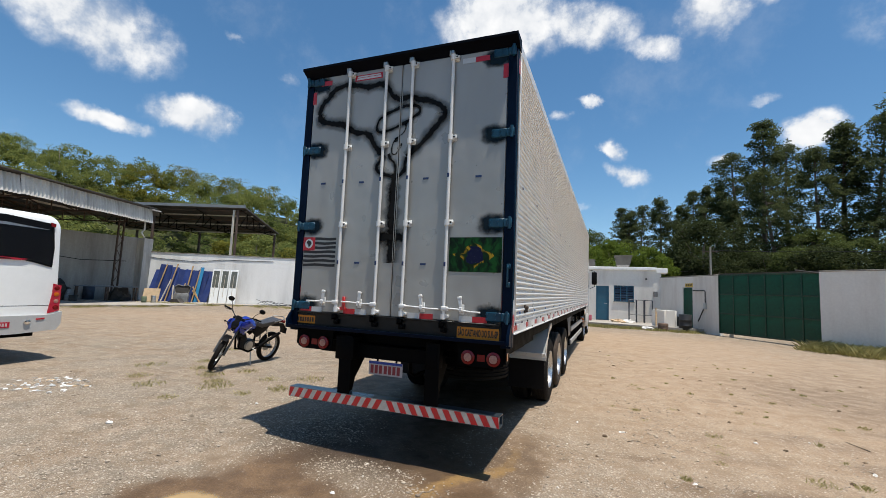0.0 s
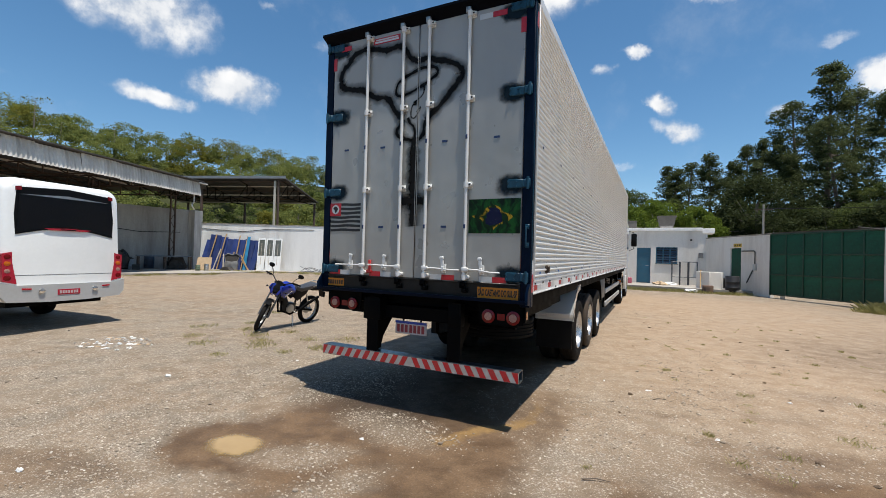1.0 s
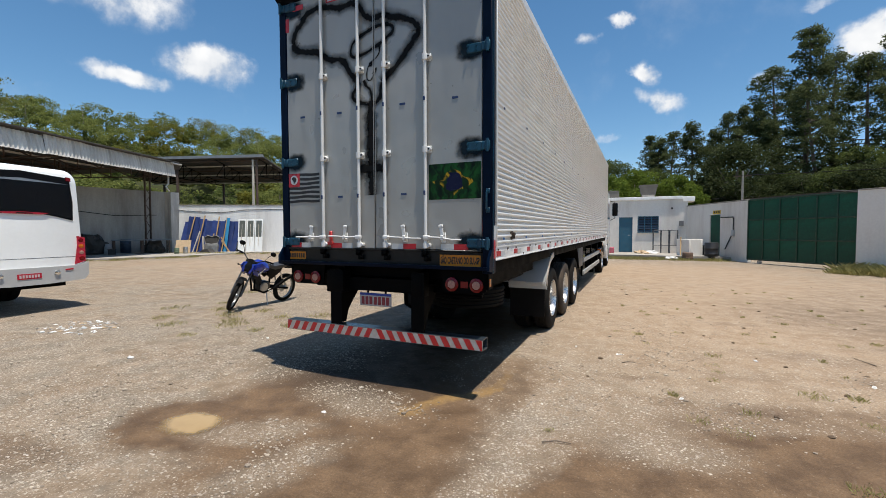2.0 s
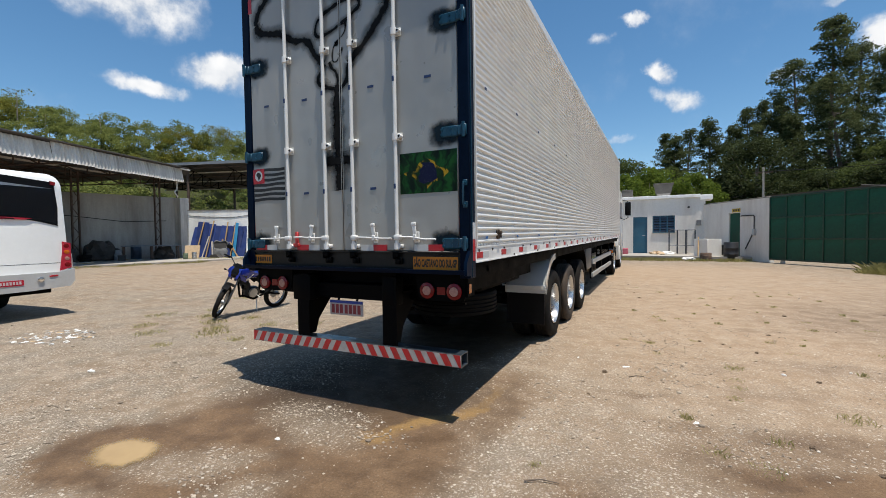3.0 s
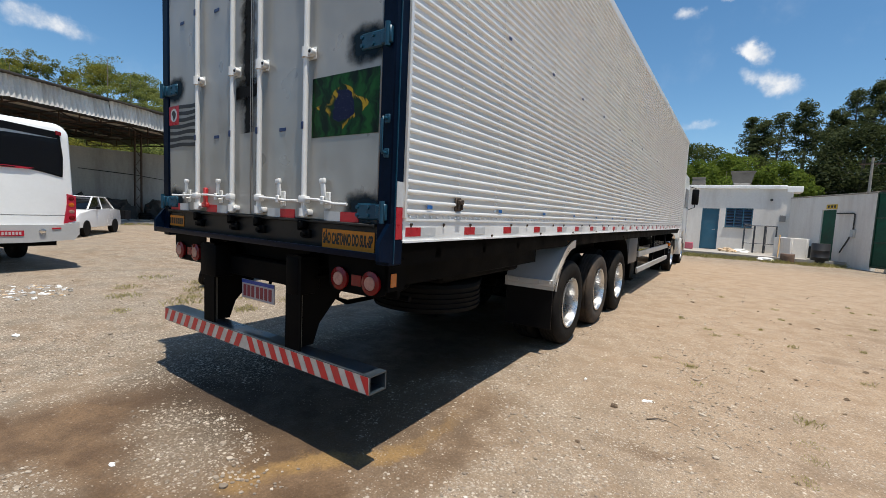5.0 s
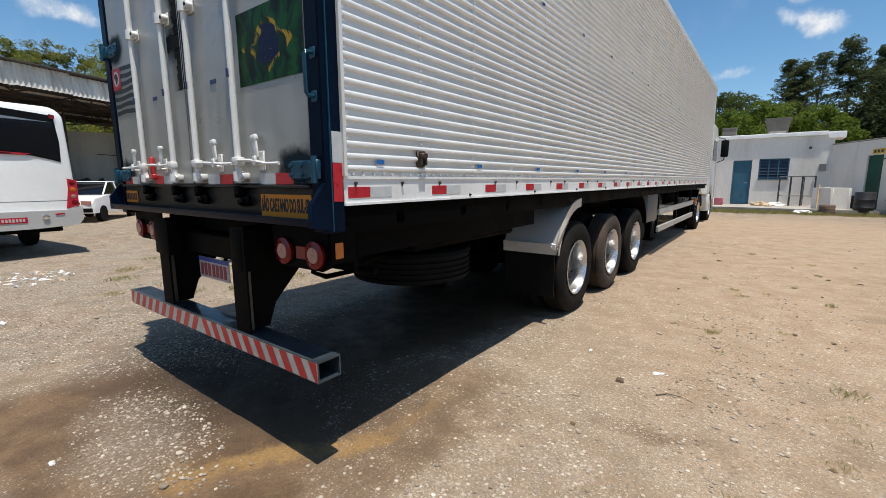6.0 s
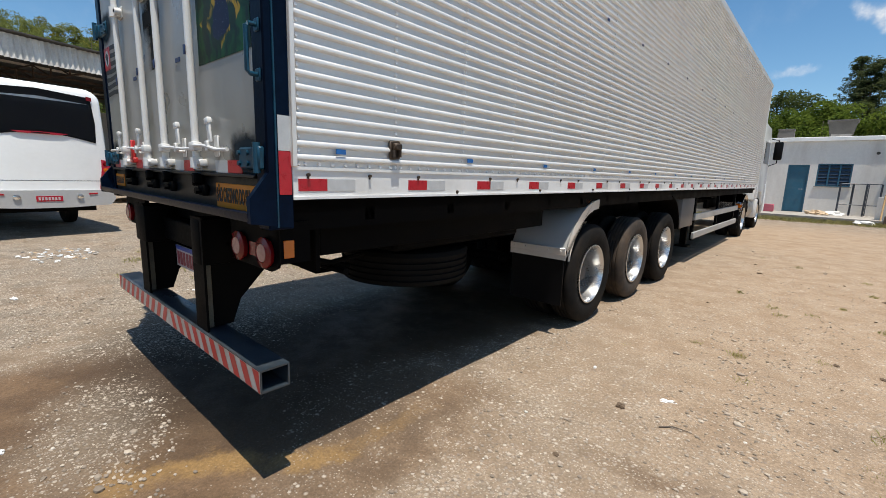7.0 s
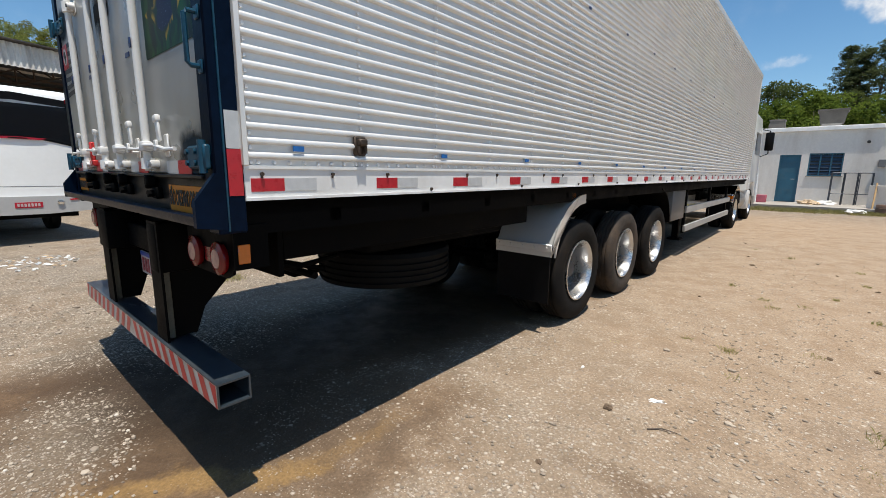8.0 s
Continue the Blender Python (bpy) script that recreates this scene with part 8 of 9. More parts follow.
# poles and wires beyond the wall
for x, y, h_ in ((8.1, 27.0, 5.2), (15.0, 22.0, 5.2)):
    pole = thing("utility_pole", "grey concrete utility pole with a crossarm", "pole", "poles", at=(x, y, 0))
    bm = bmesh.new()
    rod(bm, (0, 0, 0), (0, 0, h_), 0.075, 10, 0.05)
    part("pole_shaft", bm, CONCRETE, pole)
    bm = bmesh.new()
    box(bm, (-0.45, -0.025, h_ - 0.33), (0.45, 0.025, h_ - 0.28))
    part("crossarm", bm, RUST, pole)
bm = bmesh.new()
for off in (-0.5, 0.0, 0.5):
    pts = []
    for i in range(21):
        a = i / 20
        pts.append((8.1 + off + 26 * a, 27.0 - 17 * a, 4.95 - 1.2 * 4 * a * (1 - a) * 0.5))
    tube(bm, pts, 0.012, 4)
solid("power_wire", bm, BLACKPLASTIC, "thin dark wires strung between the poles", "wire")

settle(before, NORTH)

# ---- trees ----
rs = np.random.RandomState(11)


def unit(n):
    v = rs.normal(size=(n, 3))
    return v / np.linalg.norm(v, axis=1)[:, None]


def leaf_quads(centres, size, long=1.6, flat=0.45):
    """Small leaf faces about the centres, turned every way but mostly lying flat."""
    n = len(centres)
    u = unit(n)
    nr = unit(n)
    nr[:, 2] = np.abs(nr[:, 2]) + flat
    nr /= np.linalg.norm(nr, axis=1)[:, None]
    u -= nr * (u * nr).sum(1)[:, None]
    u /= np.linalg.norm(u, axis=1)[:, None] + 1e-9
    v = np.cross(nr, u)
    s = (size * rs.uniform(0.6, 1.35, n))[:, None]
    a, b = u * s * long / 2, v * s / 2
    pts = np.stack([centres - a, centres - b + a * 0.1, centres + a, centres + b + a * 0.1], 1).reshape(-1, 3)
    return pts


def leaf_mesh(name, pts, mat_):
    me = bpy.data.meshes.new(name)
    n = len(pts) // 4
    me.vertices.add(len(pts))
    me.vertices.foreach_set("co", pts.astype(np.float32).ravel())
    me.loops.add(len(pts))
    me.loops.foreach_set("vertex_index", np.arange(len(pts), dtype=np.int32))
    me.polygons.add(n)
    me.polygons.foreach_set("loop_start", np.arange(0, len(pts), 4, dtype=np.int32))
    me.update(calc_edges=True)
    me.materials.append(mat_)
    return me


def clump(c, r, n, squash=0.75):
    d = unit(n)
    k = rs.uniform(0.35, 1.0, n) ** 0.6
    return np.array(c) + d * k[:, None] * np.array([r, r, r * squash])


def add_leaves(tree, name, pts, mat_, label=""):
    o = new(name, leaf_mesh(name, pts, mat_))
    o.parent = tree
    return o


def pine(seed, h, spread_, bare=0.35, lean=0.0, cone=1.7):
    """A tall pine: straight trunk, tiers of upturned limbs with needle tufts, open and uneven."""
    r = random.Random(seed)
    t = thing("pine_tree", "tall dark green pine with open uneven crown", "tree", "pines beyond the wall")
    bm = bmesh.new()
    trunk = [(lean * z * z * 0.01 + 0.12 * math.sin(z * 0.5 + seed), 0.1 * math.cos(z * 0.4 + seed), z) for z in [h * i / 10 for i in range(11)]]
    tube(bm, trunk, 0.14 + h * 0.006, 8, 0.15)
    pts = []
    for i in range(230):
        x = r.random() ** 0.85
        f = bare + (1 - bare) * x
        a = r.uniform(0, 6.283)
        full = (1 - x) ** cone * min(1.0, x * 4 + 0.5)
        reach = spread_ * full * (0.72 + 0.75 * noise.noise((math.cos(a) * 1.4 + seed * 7, math.sin(a) * 1.4, f * 7))) + 0.25
        if noise.noise((math.cos(a) * 2.2, math.sin(a) * 2.2 + seed * 3, f * 10)) < -0.22:
            continue
        d = reach * math.sqrt(r.uniform(0.15, 1.0))
        base = Vector((trunk[min(10, int(f * 10))][0], trunk[min(10, int(f * 10))][1], h * f - 0.15 * d))
        p = base + Vector((math.cos(a) * d, math.sin(a) * d, 0.3 * d))
        if i % 4 == 0:
            tube(bm, [base, (base + p) / 2 + Vector((0, 0, -0.08 * d)), p], 0.045, 4, 0.3)
        pts.append(clump(p, r.uniform(0.32, 0.62), 62, 0.7))
    pts.append(clump((trunk[-1][0], trunk[-1][1], h - 0.2), 0.5, 60, 1.2))
    part("trunk", bm, BARK, t)
    add_leaves(t, "crown", leaf_quads(np.concatenate(pts), 0.075, 3.4, 0.2), NEEDLE)
    return t


def broad(seed, h, w_, mat_=None, bare=0.3, n_clumps=46, leaf=0.115, name="broadleaf_tree", label="leafy green tree with rounded uneven crown", group="trees beyond the wall"):
    r = random.Random(seed)
    t = thing(name, label, "tree", group)
    bm = bmesh.new()
    top = h * 0.75
    tube(bm, [(0, 0, 0), (0.1, 0.05, h * bare), (0.05, 0.1, top)], 0.16 + 0.01 * h, 8, 0.3)
    pts = []
    for k in range(n_clumps):
        a, e = r.uniform(0, 6.283), r.uniform(-0.35, 1.0)
        rad = r.uniform(0.55, 1.0)
        ce = math.sqrt(max(0.0, 1 - e * e))
        cz = h * (bare + 1) / 2
        c = Vector((math.cos(a) * ce * w_ * rad, math.sin(a) * ce * w_ * rad, cz + e * h * (1 - bare) / 2 * 0.92))
        if k < 14:
            tube(bm, [(0.05, 0.05, h * r.uniform(bare * 0.8, 0.6)), c * 0.5 + Vector((0, 0, h * 0.25)), c], 0.06, 4, 0.3)
        pts.append(clump(c, r.uniform(0.14, 0.26) * w_ + 0.25, 270, 0.7))
    part("trunk", bm, PALEBARK, t)
    add_leaves(t, "crown", leaf_quads(np.concatenate(pts), leaf, 1.5, 0.5), mat_ or LEAF)
    return t


EYE0 = Vector((2.6, -3.8))


def stand(az_, dist, z=0.0):
    az_ = az_ * 1.032 - 0.1 if az_ < 0 else az_ - 0.1
    return Vector((EYE0.x + dist * math.sin(radians(az_)), EYE0.y + dist * math.cos(radians(az_)), z))


def plant(src, az_, dist, height, base_h, wide=1.0, turn=0.0, first=False):
    k = 1.03 * height / base_h
    p = stand(az_, dist)
    p.z = ground_z(p.x, p.y) - 0.05
    m = Matrix.Translation(p) @ Matrix.Rotation(radians(turn), 4, "Z")
    if first:
        src.matrix_basis = m @ Matrix.Diagonal((k * wide, k * wide, k, 1))
        return src
    o = copy_thing(src, m)
    o.scale = (k * wide, k * wide, k)
    return o


PINE_A, PINE_B, PINE_C = pine(1, 17, 3.3, 0.25, 0.0, 0.6), pine(2, 17, 2.9, 0.30, 0.4, 0.45), pine(3, 15, 2.9, 0.16, 0.0, 0.85)
plant(PINE_A, 15.3, 48, 17.8, 17, 1.15, 20, True)
plant(PINE_B, 17.4, 50, 16.2, 17, 1.2, 80, True)
plant(PINE_C, 5.1, 56, 13.2, 15, 1.25, 0, True)
for src, bh, az_, di, hh, wd, tn in (
    (PINE_B, 17, 13.6, 51, 16.2, 1.3, 140), (PINE_A, 17, 19.6, 46, 14.2, 1.2, 200), (PINE_C, 15, 21.8, 48, 16.5, 1.3, 60), (PINE_B, 17, 23.6, 47, 16.5, 1.2, 10),
    (PINE_A, 17, 26.0, 45, 17.5, 1.2, 300), (PINE_C, 15, 29.0, 47, 16.0, 1.2, 170), (PINE_B, 17, 33.0, 48, 17.0, 1.2, 40), (PINE_A, 17, 38.0, 50, 16.0, 1.2, 250), (PINE_C, 15, 43, 50, 15, 1.2, 20),
    (PINE_C, 15, 9.9, 54, 13.8, 1.0, 120), (PINE_A, 17, 8.6, 56, 13.6, 0.95, 230), (PINE_C, 15, 11.3, 53, 13.5, 1.0, 310), (PINE_B, 17, 3.0, 60, 13.2, 1.25, 70), (PINE_A, 17, 0.9, 60, 12.8, 1.2, 110), (PINE_C, 15, 1.8, 57, 12.0, 1.3, 190), (PINE_C, 15, 7.4, 55, 12.0, 1.2, 20),
    (PINE_B, 17, 16.2, 44, 12.5, 1.2, 190), (PINE_C, 15, 12.4, 46, 10.5, 1.1, 15), (PINE_C, 15, 6.9, 50, 9.6, 1.0, 260)):
    plant(src, az_, di, hh, bh, wd, tn)
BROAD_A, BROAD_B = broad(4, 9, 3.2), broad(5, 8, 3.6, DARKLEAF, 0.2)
LIME_A = broad(6, 6, 2.6, LIME, 0.25, 34, 0.13, "lime_tree", "bright lime green leafy tree behind the office", "lime trees behind the office")
plant(BROAD_A, -3.8, 50, 8.8, 9, 1.0, 0, True)
plant(BROAD_B, 9.4, 42, 8.2, 8, 1.0, 0, True)
plant(LIME_A, -0.6, 37, 5.9, 6, 0.8, 0, True)
for az_, di, hh, wd, tn in ((3.4, 37, 5.4, 0.8, 80), (-3.4, 39, 5.8, 0.8, 200)):
    plant(LIME_A, az_, di, hh, 6, wd, tn)
for k, (src, bh, az_, di, hh, wd) in enumerate((
    (BROAD_A, 9, -1.2, 55, 10.0, 1.0), (BROAD_A, 9, 1.0, 55, 11.2, 0.9), (BROAD_B, 8, 6.8, 44, 7.5, 1.0), (BROAD_B, 8, 11.6, 40, 7.2, 1.0), (BROAD_A, 9, 13.6, 41, 7.6, 1.0), (BROAD_B, 8, 15.6, 39, 7.0, 1.1),
    (BROAD_A, 9, 17.8, 38, 7.4, 1.1), (BROAD_B, 8, 20.0, 37, 7.2, 1.1), (BROAD_A, 9, 22.4, 38, 8.0, 1.1), (BROAD_B, 8, 25, 37, 7.5, 1.1), (BROAD_A, 9, 28, 38, 8.5, 1.1), (BROAD_B, 8, 32, 38, 7.5, 1.2),
    (BROAD_A, 9, 37, 40, 8.5, 1.2), (BROAD_B, 8, 42, 40, 8.0, 1.2), (BROAD_A, 9, -7.0, 52, 8.5, 1.1), (BROAD_B, 8, -11.5, 52, 8.5, 1.2), (BROAD_A, 9, -16.5, 52, 8.8, 1.2), (BROAD_B, 8, -21.5, 50, 8.2, 1.2), (BROAD_A, 9, -27, 48, 8.4, 1.2), (BROAD_B, 8, -32, 46, 8.0, 1.2),
    (BROAD_A, 9, 5.0, 42, 7.0, 1.0), (BROAD_A, 9, 8.2, 47, 9.2, 1.0), (BROAD_B, 8, 14.6, 46, 9.0, 1.0), (BROAD_A, 9, 19.0, 44, 10.0, 1.0))):
    plant(src, az_, di, hh * 0.74, bh, wd, 47 * k)

# wooded hill: crowns beyond counting
rh_ = random.Random(21)
kinds = {"a": [], "b": [], "c": []}
bm = bmesh.new()
count = 0
while count < 450:
    az_, di = rh_.uniform(-92, -31), 44 + 62 * rh_.random() ** 0.8
    p = stand(az_, di)
    z = hill_z(p.x, p.y) + ground_z(p.x, p.y)
    big = rh_.uniform(0.75, 1.25) * (0.85 + 0.25 * noise.noise((p.x * 0.05, p.y * 0.05, 0)))
    h_ = 5.6 * big
    w_ = 3.0 * big
    near_ = di < 58
    pick = noise.noise((p.x * 0.09, p.y * 0.09, 7)) + rh_.uniform(-0.35, 0.35)
    pts = kinds["a" if pick < 0.12 else ("b" if pick < 0.34 else "c")]
    for k in range(11):
        a, e = rh_.uniform(0, 6.283), rh_.uniform(-0.5, 1.0)
        ce = math.sqrt(max(0, 1 - e * e)) * rh_.uniform(0.5, 1)
        c = (p.x + w_ * 0.8 * ce * math.cos(a), p.y + w_ * 0.8 * ce * math.sin(a), z + h_ * 0.58 + e * h_ * 0.40)
        pts.append(clump(c, rh_.uniform(0.22, 0.36) * w_, 150 if near_ else 108, 0.7))
    if rh_.random() < 0.10:
        tube(bm, [(p.x, p.y, z - 0.5), (p.x + 0.2, p.y, z + h_ * 0.8), (p.x + rh_.uniform(-0.8, 0.8), p.y, z + h_ * 1.25)], 0.14, 5, 0.25)
        for k in range(5):
            pts.append(clump((p.x + rh_.uniform(-1.3, 1.3), p.y + rh_.uniform(-1.3, 1.3), z + h_ * rh_.uniform(1.02, 1.3)), 0.8, 26, 0.6))
    count += 1
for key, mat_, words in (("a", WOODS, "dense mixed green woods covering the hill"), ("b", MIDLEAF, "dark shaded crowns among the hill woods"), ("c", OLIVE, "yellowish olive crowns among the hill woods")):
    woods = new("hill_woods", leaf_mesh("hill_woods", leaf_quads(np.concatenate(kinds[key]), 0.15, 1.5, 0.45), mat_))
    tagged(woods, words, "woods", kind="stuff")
trunks = solid("hill_trunks", bm, PALEBARK, "thin pale trunks among the hill woods", "woods", kind="stuff")

# undergrowth closing the foot of the woods and the far side of the walls
pts = []
for k in range(150):
    az_ = rh_.uniform(-100, -34)
    p = stand(az_, rh_.uniform(40, 47), rh_.uniform(0.5, 3.2))
    pts.append(clump((p.x, p.y, p.z), rh_.uniform(1.0, 1.9), 330, 0.8))
for k in range(80):
    az_ = rh_.uniform(4, 46)
    p = stand(az_, rh_.uniform(34, 42), rh_.uniform(0.3, 1.7))
    pts.append(clump((p.x, p.y, p.z), rh_.uniform(0.8, 1.4), 300, 0.8))
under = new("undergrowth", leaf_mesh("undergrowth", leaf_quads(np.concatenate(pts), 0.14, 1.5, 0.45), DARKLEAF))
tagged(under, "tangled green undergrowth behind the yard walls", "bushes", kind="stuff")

# ---- gravel, weeds and litter on the yard ----
rg = random.Random(3)


def stone_meshes(mat_, count=6):
    out = []
    for k in range(count):
        bm = bmesh.new()
        bmesh.ops.create_icosphere(bm, subdivisions=1, radius=1)
        for v in bm.verts:
            v.co *= 1 + 0.35 * noise.noise(v.co * 1.7 + Vector((k * 5.0, 0, 0)))
            v.co.z *= 0.62
        out.append([(tuple(v.co), ) for v in bm.verts] and (np.array([v.co[:] for v in bm.verts]), np.array([[q.index for q in f.verts] for f in bm.faces])))
        bm.free()
    return out


m_stone, n, s, _ = begin("crushed_stone")
g = n.add("ShaderNodeNewGeometry").outputs["Random Per Island"]
ramp = n.mix(n.step(g, 0.1, 0.95), (0.20, 0.16, 0.12, 1), (0.45, 0.38, 0.30, 1))
ramp = n.mix(n.step(g, 0.975, 0.99), ramp, (0.62, 0.58, 0.52, 1))
n.put(s.inputs["Base Color"], ramp)
s.inputs["Roughness"].default_value = 0.9

shapes = stone_meshes(m_stone)
vs, fs, base_i = [], [], 0


def muddy(x, y):
    """1 in the trodden mud behind and beside the trailer, 0 on the gravel."""
    m_ = 0.0
    for cx, cy, rx, ry in ((-0.05, -0.75, 1.6, 1.35), (1.0, 0.38, 0.55, 1.2), (0.72, -2.2, 1.0, 1.6), (3.5, -0.85, 2.0, 0.8), (5.0, -1.1, 2.3, 0.9)):
        m_ = max(m_, min(1.0, max(0.0, (1.1 - math.hypot((x - cx) / rx, (y - cy) / ry)) * 5)))
    for cx, cy, rx, ry in ((0.0, -0.45, 0.65, 0.32), (-0.30, -1.35, 0.5, 0.25), (0.25, -1.75, 0.25, 0.5)):
        m_ *= 1 - 0.9 * min(1.0, max(0.0, (1.2 - math.hypot((x - cx) / rx, (y - cy) / ry)) * 3))
    return m_


def gravel_at(x, y):
    """How thickly stones lie here, 0 to 1."""
    d = 0.55 + 0.9 * noise.noise((x * 0.9, y * 0.9, 5)) + 0.4 * noise.noise((x * 2.7, y * 2.7, 8))
    if x > 1.4:
        d -= 0.25 + 0.05 * min(6, x)
    d -= 0.85 * muddy(x, y)
    if math.hypot((x - PUDDLE[0]) / 1.1, (y - PUDDLE[1]) / 0.8) < 0.62:
        d = -1
    return d


made = 0
while made < 24000:
    # thick near the path, thinning outwards
    x, y = rg.gauss(0.6, 3.2), rg.gauss(-0.4, 3.0)
    if made % 3 == 0:
        x, y = rg.uniform(-12, 10), rg.uniform(-5, 12)
    if y < -5.2 or (-1.9 < x < 1.15 and 0.0 < y < 15) or rg.random() > gravel_at(x, y):
        continue
    sz = rg.choice((0.004, 0.005, 0.006, 0.008, 0.010)) * rg.uniform(0.7, 1.3)
    if rg.random() < 0.02:
        sz *= 2.0
    pv, pf = shapes[made % len(shapes)]
    a = rg.uniform(0, 6.283)
    ca, sa = math.cos(a), math.sin(a)
    zz = ground_z(x, y) + 0.010 * noise.noise((x * 0.8, y * 0.8, 0)) + 0.006 * noise.noise((x * 3.1, y * 3.1, 4)) if -8 <= x <= 9 and y < 12 else ground_z(x, y)
    q = np.empty_like(pv)
    q[:, 0] = x + sz * (pv[:, 0] * ca - pv[:, 1] * sa) * 1.2
    q[:, 1] = y + sz * (pv[:, 0] * sa + pv[:, 1] * ca)
    q[:, 2] = zz + sz * (pv[:, 2] + 0.25)
    vs.append(q)
    fs.append(pf + base_i)
    base_i += len(pv)
    made += 1
me = bpy.data.meshes.new("gravel")
me.from_pydata(np.concatenate(vs).tolist(), [], np.concatenate(fs).tolist())
me.materials.append(m_stone)
tagged(new("gravel", me), "loose crushed grey and tan stones on the yard", "gravel", kind="stuff")


# grass tufts
def blades(n_, spread_, height, wide=1.0):
    out = []
    for k in range(n_):
        a, r_ = rg.uniform(0, 6.283), spread_ * rg.random() ** 0.7
        x, y = r_ * math.cos(a), r_ * math.sin(a)
        b, h_, wd = rg.uniform(0, 6.283), height * rg.uniform(0.3, 1.0), wide * (0.0014 + 0.0012 * rg.random())
        dx, dy = math.cos(b), math.sin(b)
        bend = h_ * rg.uniform(0.3, 0.9)
        out.append([(x - dy * wd, y + dx * wd, 0), (x + dy * wd, y - dx * wd, 0), (x + dx * bend * 0.4 + dy * wd * 0.6, y + dy * bend * 0.4 - dx * wd * 0.6, h_ * 0.65), (x + dx * bend, y + dy * bend, h_)])
    return np.array(out).reshape(-1, 3)


def tuft(x, y, spread_, height, n_=60, wide=1.0):
    me_ = leaf_mesh("grass_tuft", blades(n_, spread_, height, wide), GRASS)
    o = new("grass_tuft", me_)
    o.location = (x, y, ground_z(x, y) - 0.005)
    return tagged(o, "small dry green grass tuft in the gravel", "grass", kind="stuff")


for x, y, sp_, h_ in ((2.55, 3.53, 0.07, 0.10), (2.22, 3.64, 0.06, 0.05), (3.1, 3.9, 0.08, 0.06), (3.49, 0.72, 0.10, 0.08), (3.32, 0.22, 0.12, 0.08), (3.4, 1.94, 0.08, 0.06), (4.14, 1.43, 0.13, 0.11), (4.5, 1.49, 0.08, 0.12), (3.9, -0.4, 0.10, 0.11),
                     (1.75, 3.1, 0.05, 0.04), (4.2, 3.6, 0.08, 0.05), (5.2, 3.9, 0.1, 0.07), (3.4, 2.2, 0.1, 0.05), (2.9, -1.6, 0.08, 0.12), (5.3, 0.6, 0.12, 0.12), (6.2, 2.6, 0.14, 0.1), (4.9, 6.0, 0.1, 0.06), (3.0, 5.6, 0.08, 0.05),
                     (-4.7, 1.9, 0.25, 0.07), (-3.9, 1.3, 0.3, 0.08), (-4.9, 0.9, 0.25, 0.06), (-2.9, 1.7, 0.2, 0.07), (-5.3, 2.2, 0.25, 0.07), (-3.0, 2.6, 0.25, 0.06), (-6.3, 1.9, 0.3, 0.06), (-4.4, 2.5, 0.2, 0.06), (-4.2, 1.6, 0.2, 0.06), (-3.6, 2.2, 0.2, 0.05), (-5.6, 1.2, 0.2, 0.05), (-3.2, 1.2, 0.15, 0.05), (-5.9, 2.8, 0.2, 0.06), (-6.8, 4.2, 0.25, 0.06), (-3.9, 0.5, 0.15, 0.04), (1.9, -0.35, 0.05, 0.05), (6.9, 5.0, 0.15, 0.09), (7.6, 4.0, 0.2, 0.12)):
    if x < -1:
        tuft(x, y, sp_, h_ * 1.1, 130, 1.7)
    else:
        tuft(x, y, sp_, h_ * 0.5, 60 if h_ < 0.07 else 85)
pts = []
for k in range(60):
    x, y = rg.uniform(2.0, 9.0), rg.uniform(0.2, 10.0)
    pts.append(blades(rg.randint(30, 70), rg.uniform(0.03, 0.10), rg.uniform(0.025, 0.06)) + np.array([x, y, ground_z(x, y) - 0.005]))
tagged(new("sparse_grass", leaf_mesh("sparse_grass", np.concatenate(pts), GRASS)), "sparse dry grass sprouting from the trodden yard", "grass", kind="stuff")
# dry clods of earth
for k in range(40):
    x, y = rg.uniform(1.8, 8.5), rg.uniform(0.0, 9.0)
    r_ = rg.uniform(0.010, 0.030)
    crumpled("earth_clod", (x, y, ground_z(x, y) - 0.004), r_ * rg.uniform(0.8, 1.5), r_, r_ * 0.7, CLOD, "small dry brown clod of earth on the yard", "clod", 300 + k, rg.uniform(0, 360), "earth clods")
# longer grass along walls and terrace, too thick to count
pts = []
for k in range(420):
    s_ = rg.random()
    if k < 170:
        p = G1 + (R1 - G1) * s_ * 0.75 + Vector((-0.7, -0.7)) * rg.uniform(0.15, 1.5)
        h_ = rg.uniform(0.10, 0.40)
    elif k < 290:
        p = Vector((-4.5 + 11 * s_, 20.55 + rg.uniform(-0.75, 0.1)))
        h_ = rg.uniform(0.06, 0.18)
    else:
        v = along_wall(0.5 + 12 * s_, 1.3 + rg.uniform(0, 1.6)) if k % 3 else Vector((-20.1 - 3.4 * s_ + rg.uniform(0.05, 0.6), 13.0 - 11.0 * s_, 0))
        p = Vector((v.x, v.y))
        h_ = rg.uniform(0.04, 0.14)
    p = ((NORTH if k < 290 else WEST) @ Vector((p.x, p.y, 0))).xy
    b_ = blades(70, 0.22, h_ * 1.2)
    b_[:, 2] *= 1.0
    pts.append(b_ * np.array([1.6, 1.6, 1.0]) + np.array([p.x, p.y, ground_z(p.x, p.y) - 0.01]))
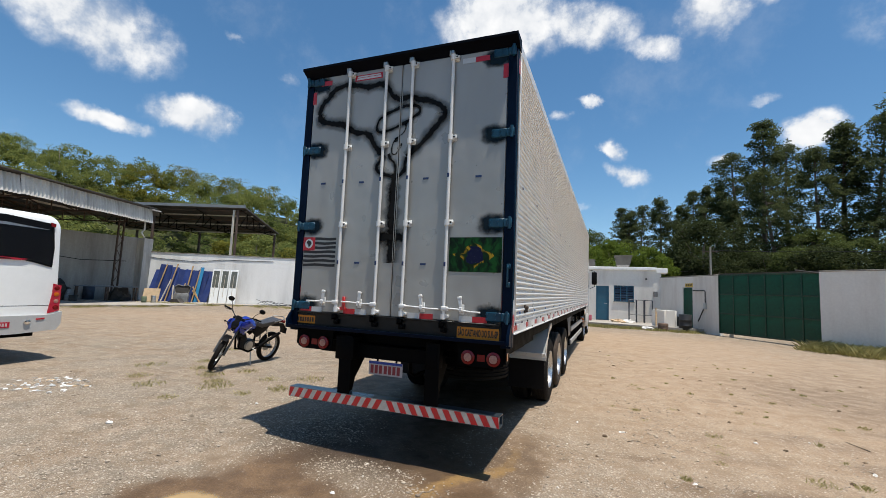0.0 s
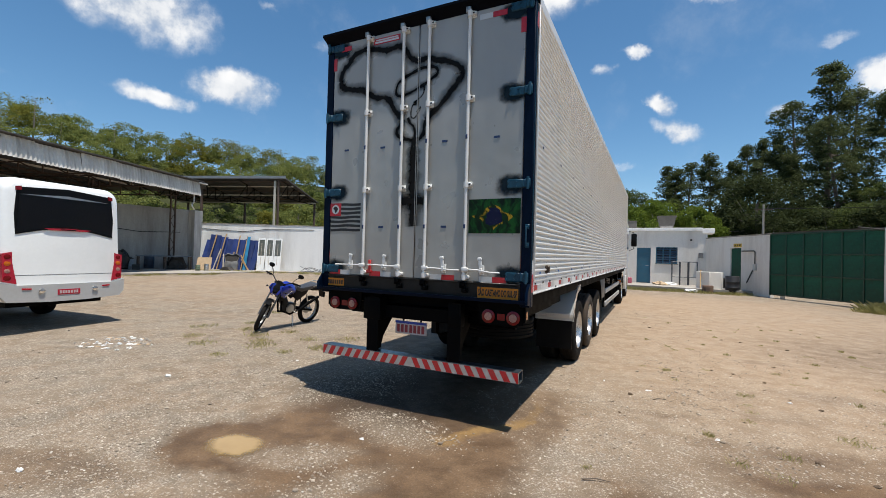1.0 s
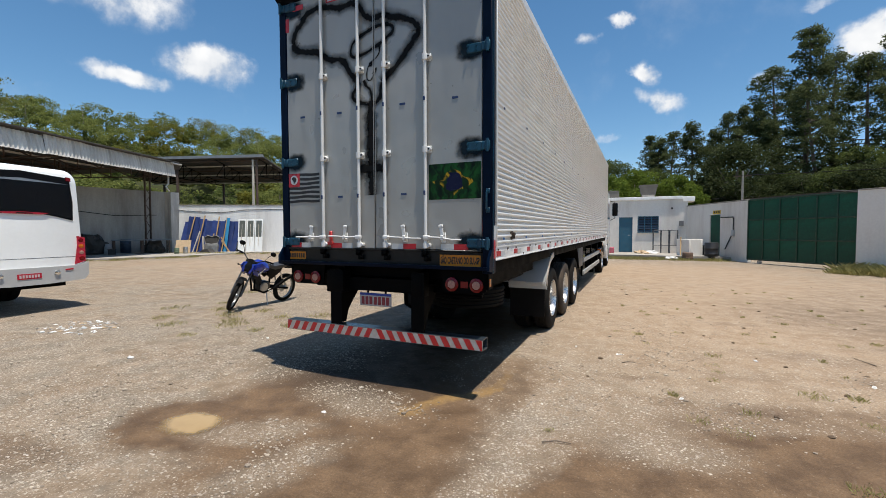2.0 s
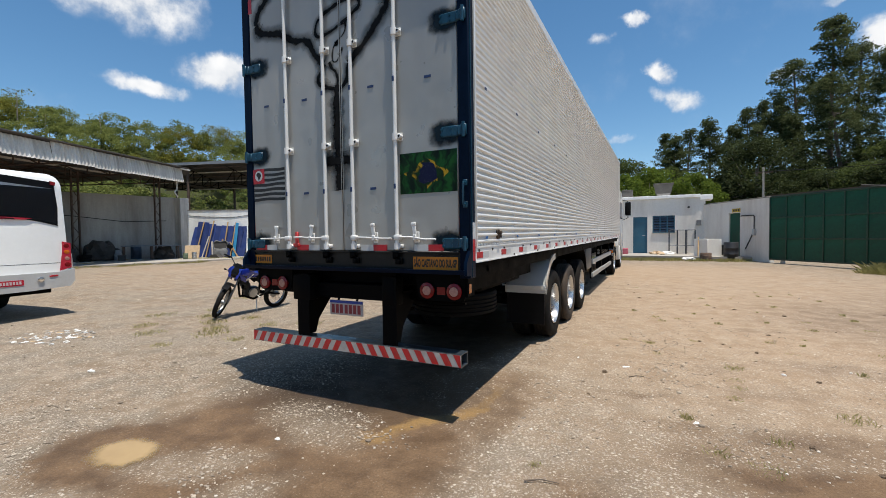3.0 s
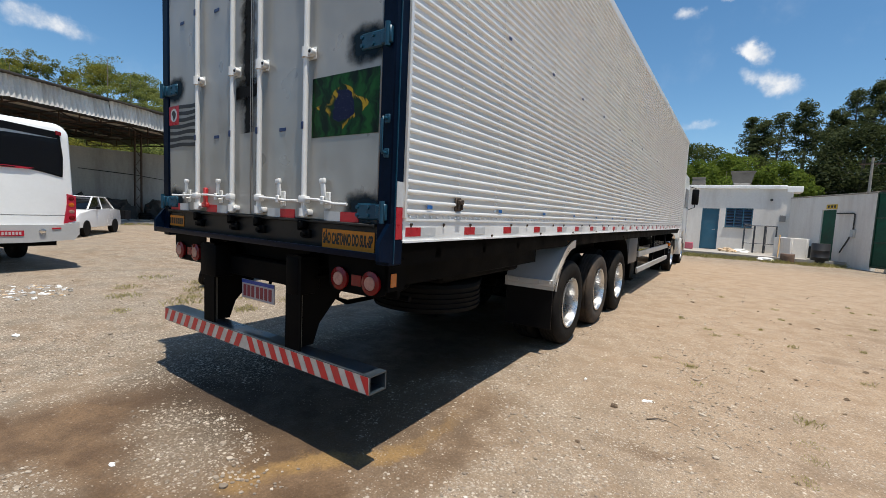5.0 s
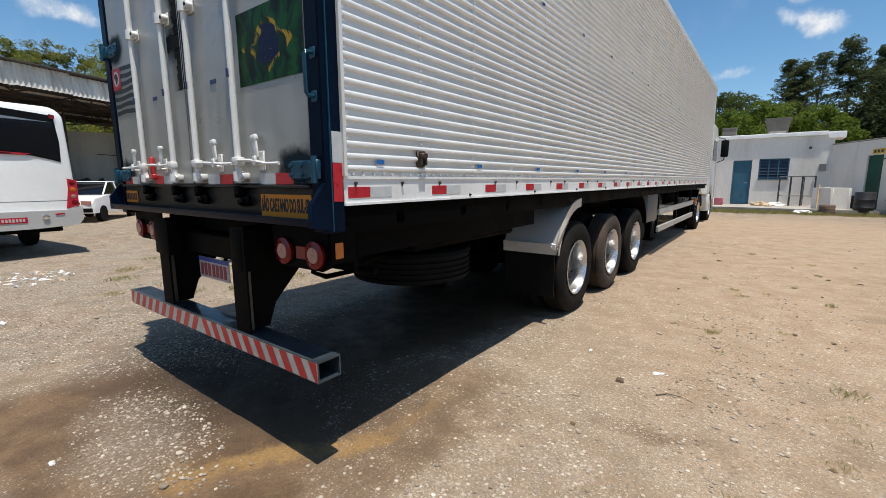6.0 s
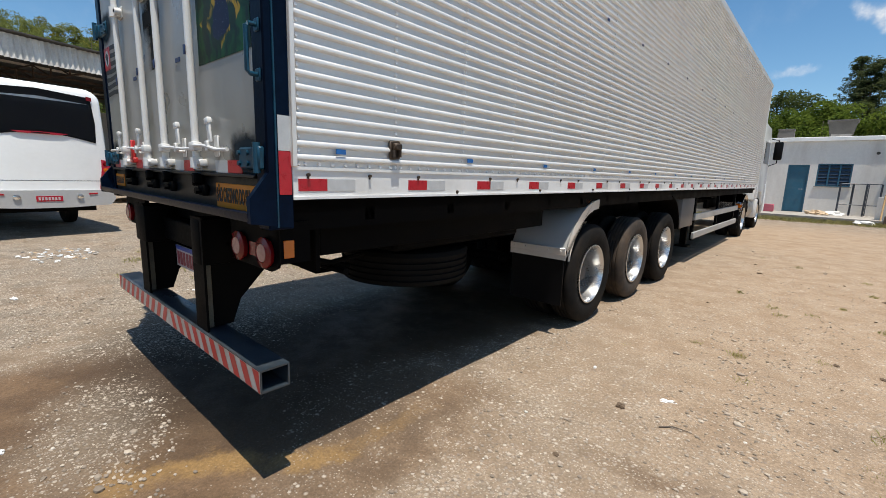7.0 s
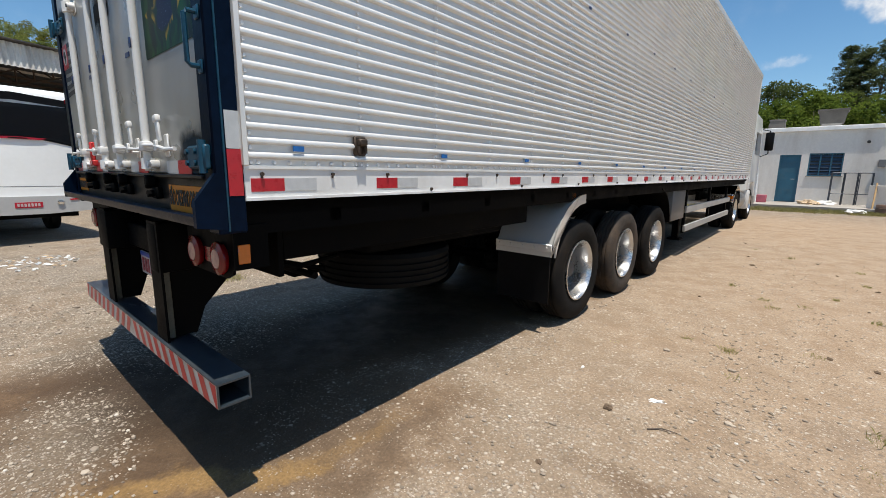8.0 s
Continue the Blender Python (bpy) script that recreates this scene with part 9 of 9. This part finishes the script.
tagged(new("verge_grass", leaf_mesh("verge_grass", np.concatenate(pts), GRASS)), "uneven strips of grass along the walls and terrace", "grass", kind="stuff")

# litter
crumpled("paper_scrap", (2.33, 2.25, 0.0), 0.05, 0.025, 0.012, PAPER, "torn white paper scrap on the gravel", "litter", 3, 20, "paper scraps")
for k, (x, y, r_) in enumerate(((-0.02, -0.86, 0.022), (2.95, 0.85, 0.025), (3.0, -1.2, 0.02), (3.9, 2.6, 0.03), (-2.6, 0.9, 0.03), (-3.4, -0.6, 0.04), (4.8, 2.0, 0.03), (1.75, 2.4, 0.02), (-7.6, 5.5, 0.05), (-1.9, -2.6, 0.03), (5.6, 0.9, 0.05))):
    crumpled("paper_scrap", (x, y, ground_z(x, y)), r_, r_ * 0.6, r_ * 0.5, PAPER, "small white paper scrap on the gravel", "litter", 20 + k, 40 * k, "paper scraps")
for k in range(80):
    a, r_ = rg.uniform(0, 6.283), rg.random() ** 0.6
    x, y = -6.03 + 0.75 * r_ * math.cos(a), 0.05 + 0.5 * r_ * math.sin(a)
    crumpled("torn_litter", (x, y, ground_z(x, y)), rg.uniform(0.012, 0.05), rg.uniform(0.01, 0.035), rg.uniform(0.006, 0.018), rg.choice((PAPER, WHITETAPE, CONCRETE, CONCRETE, SACK)), "scrap of torn plastic and paper in a small heap", "litter", 50 + k, rg.uniform(0, 360), "litter heap")
bm = bmesh.new()
box(bm, (2.75, 3.95, 0.004), (2.85, 3.97, 0.012))
solid("tape_scrap", bm, REDTAPE, "scrap of red tape on the ground", "litter")
for x, y, l_, t_ in ((2.0, -0.55, 0.22, 20), (5.1, 3.1, 0.35, 110), (2.45, 1.9, 0.16, 30)):
    bm = bmesh.new()
    tube(bm, [(-l_ / 2, 0, 0.006), (0, 0.015, 0.012), (l_ / 2, -0.01, 0.006)], 0.006, 5, 0.5)
    o = solid("dry_twig", bm, BARK, "thin dry twig lying on the gravel", "twig", "twigs")
    o.matrix_basis = pose(x, y, ground_z(x, y), 0, 0, t_)
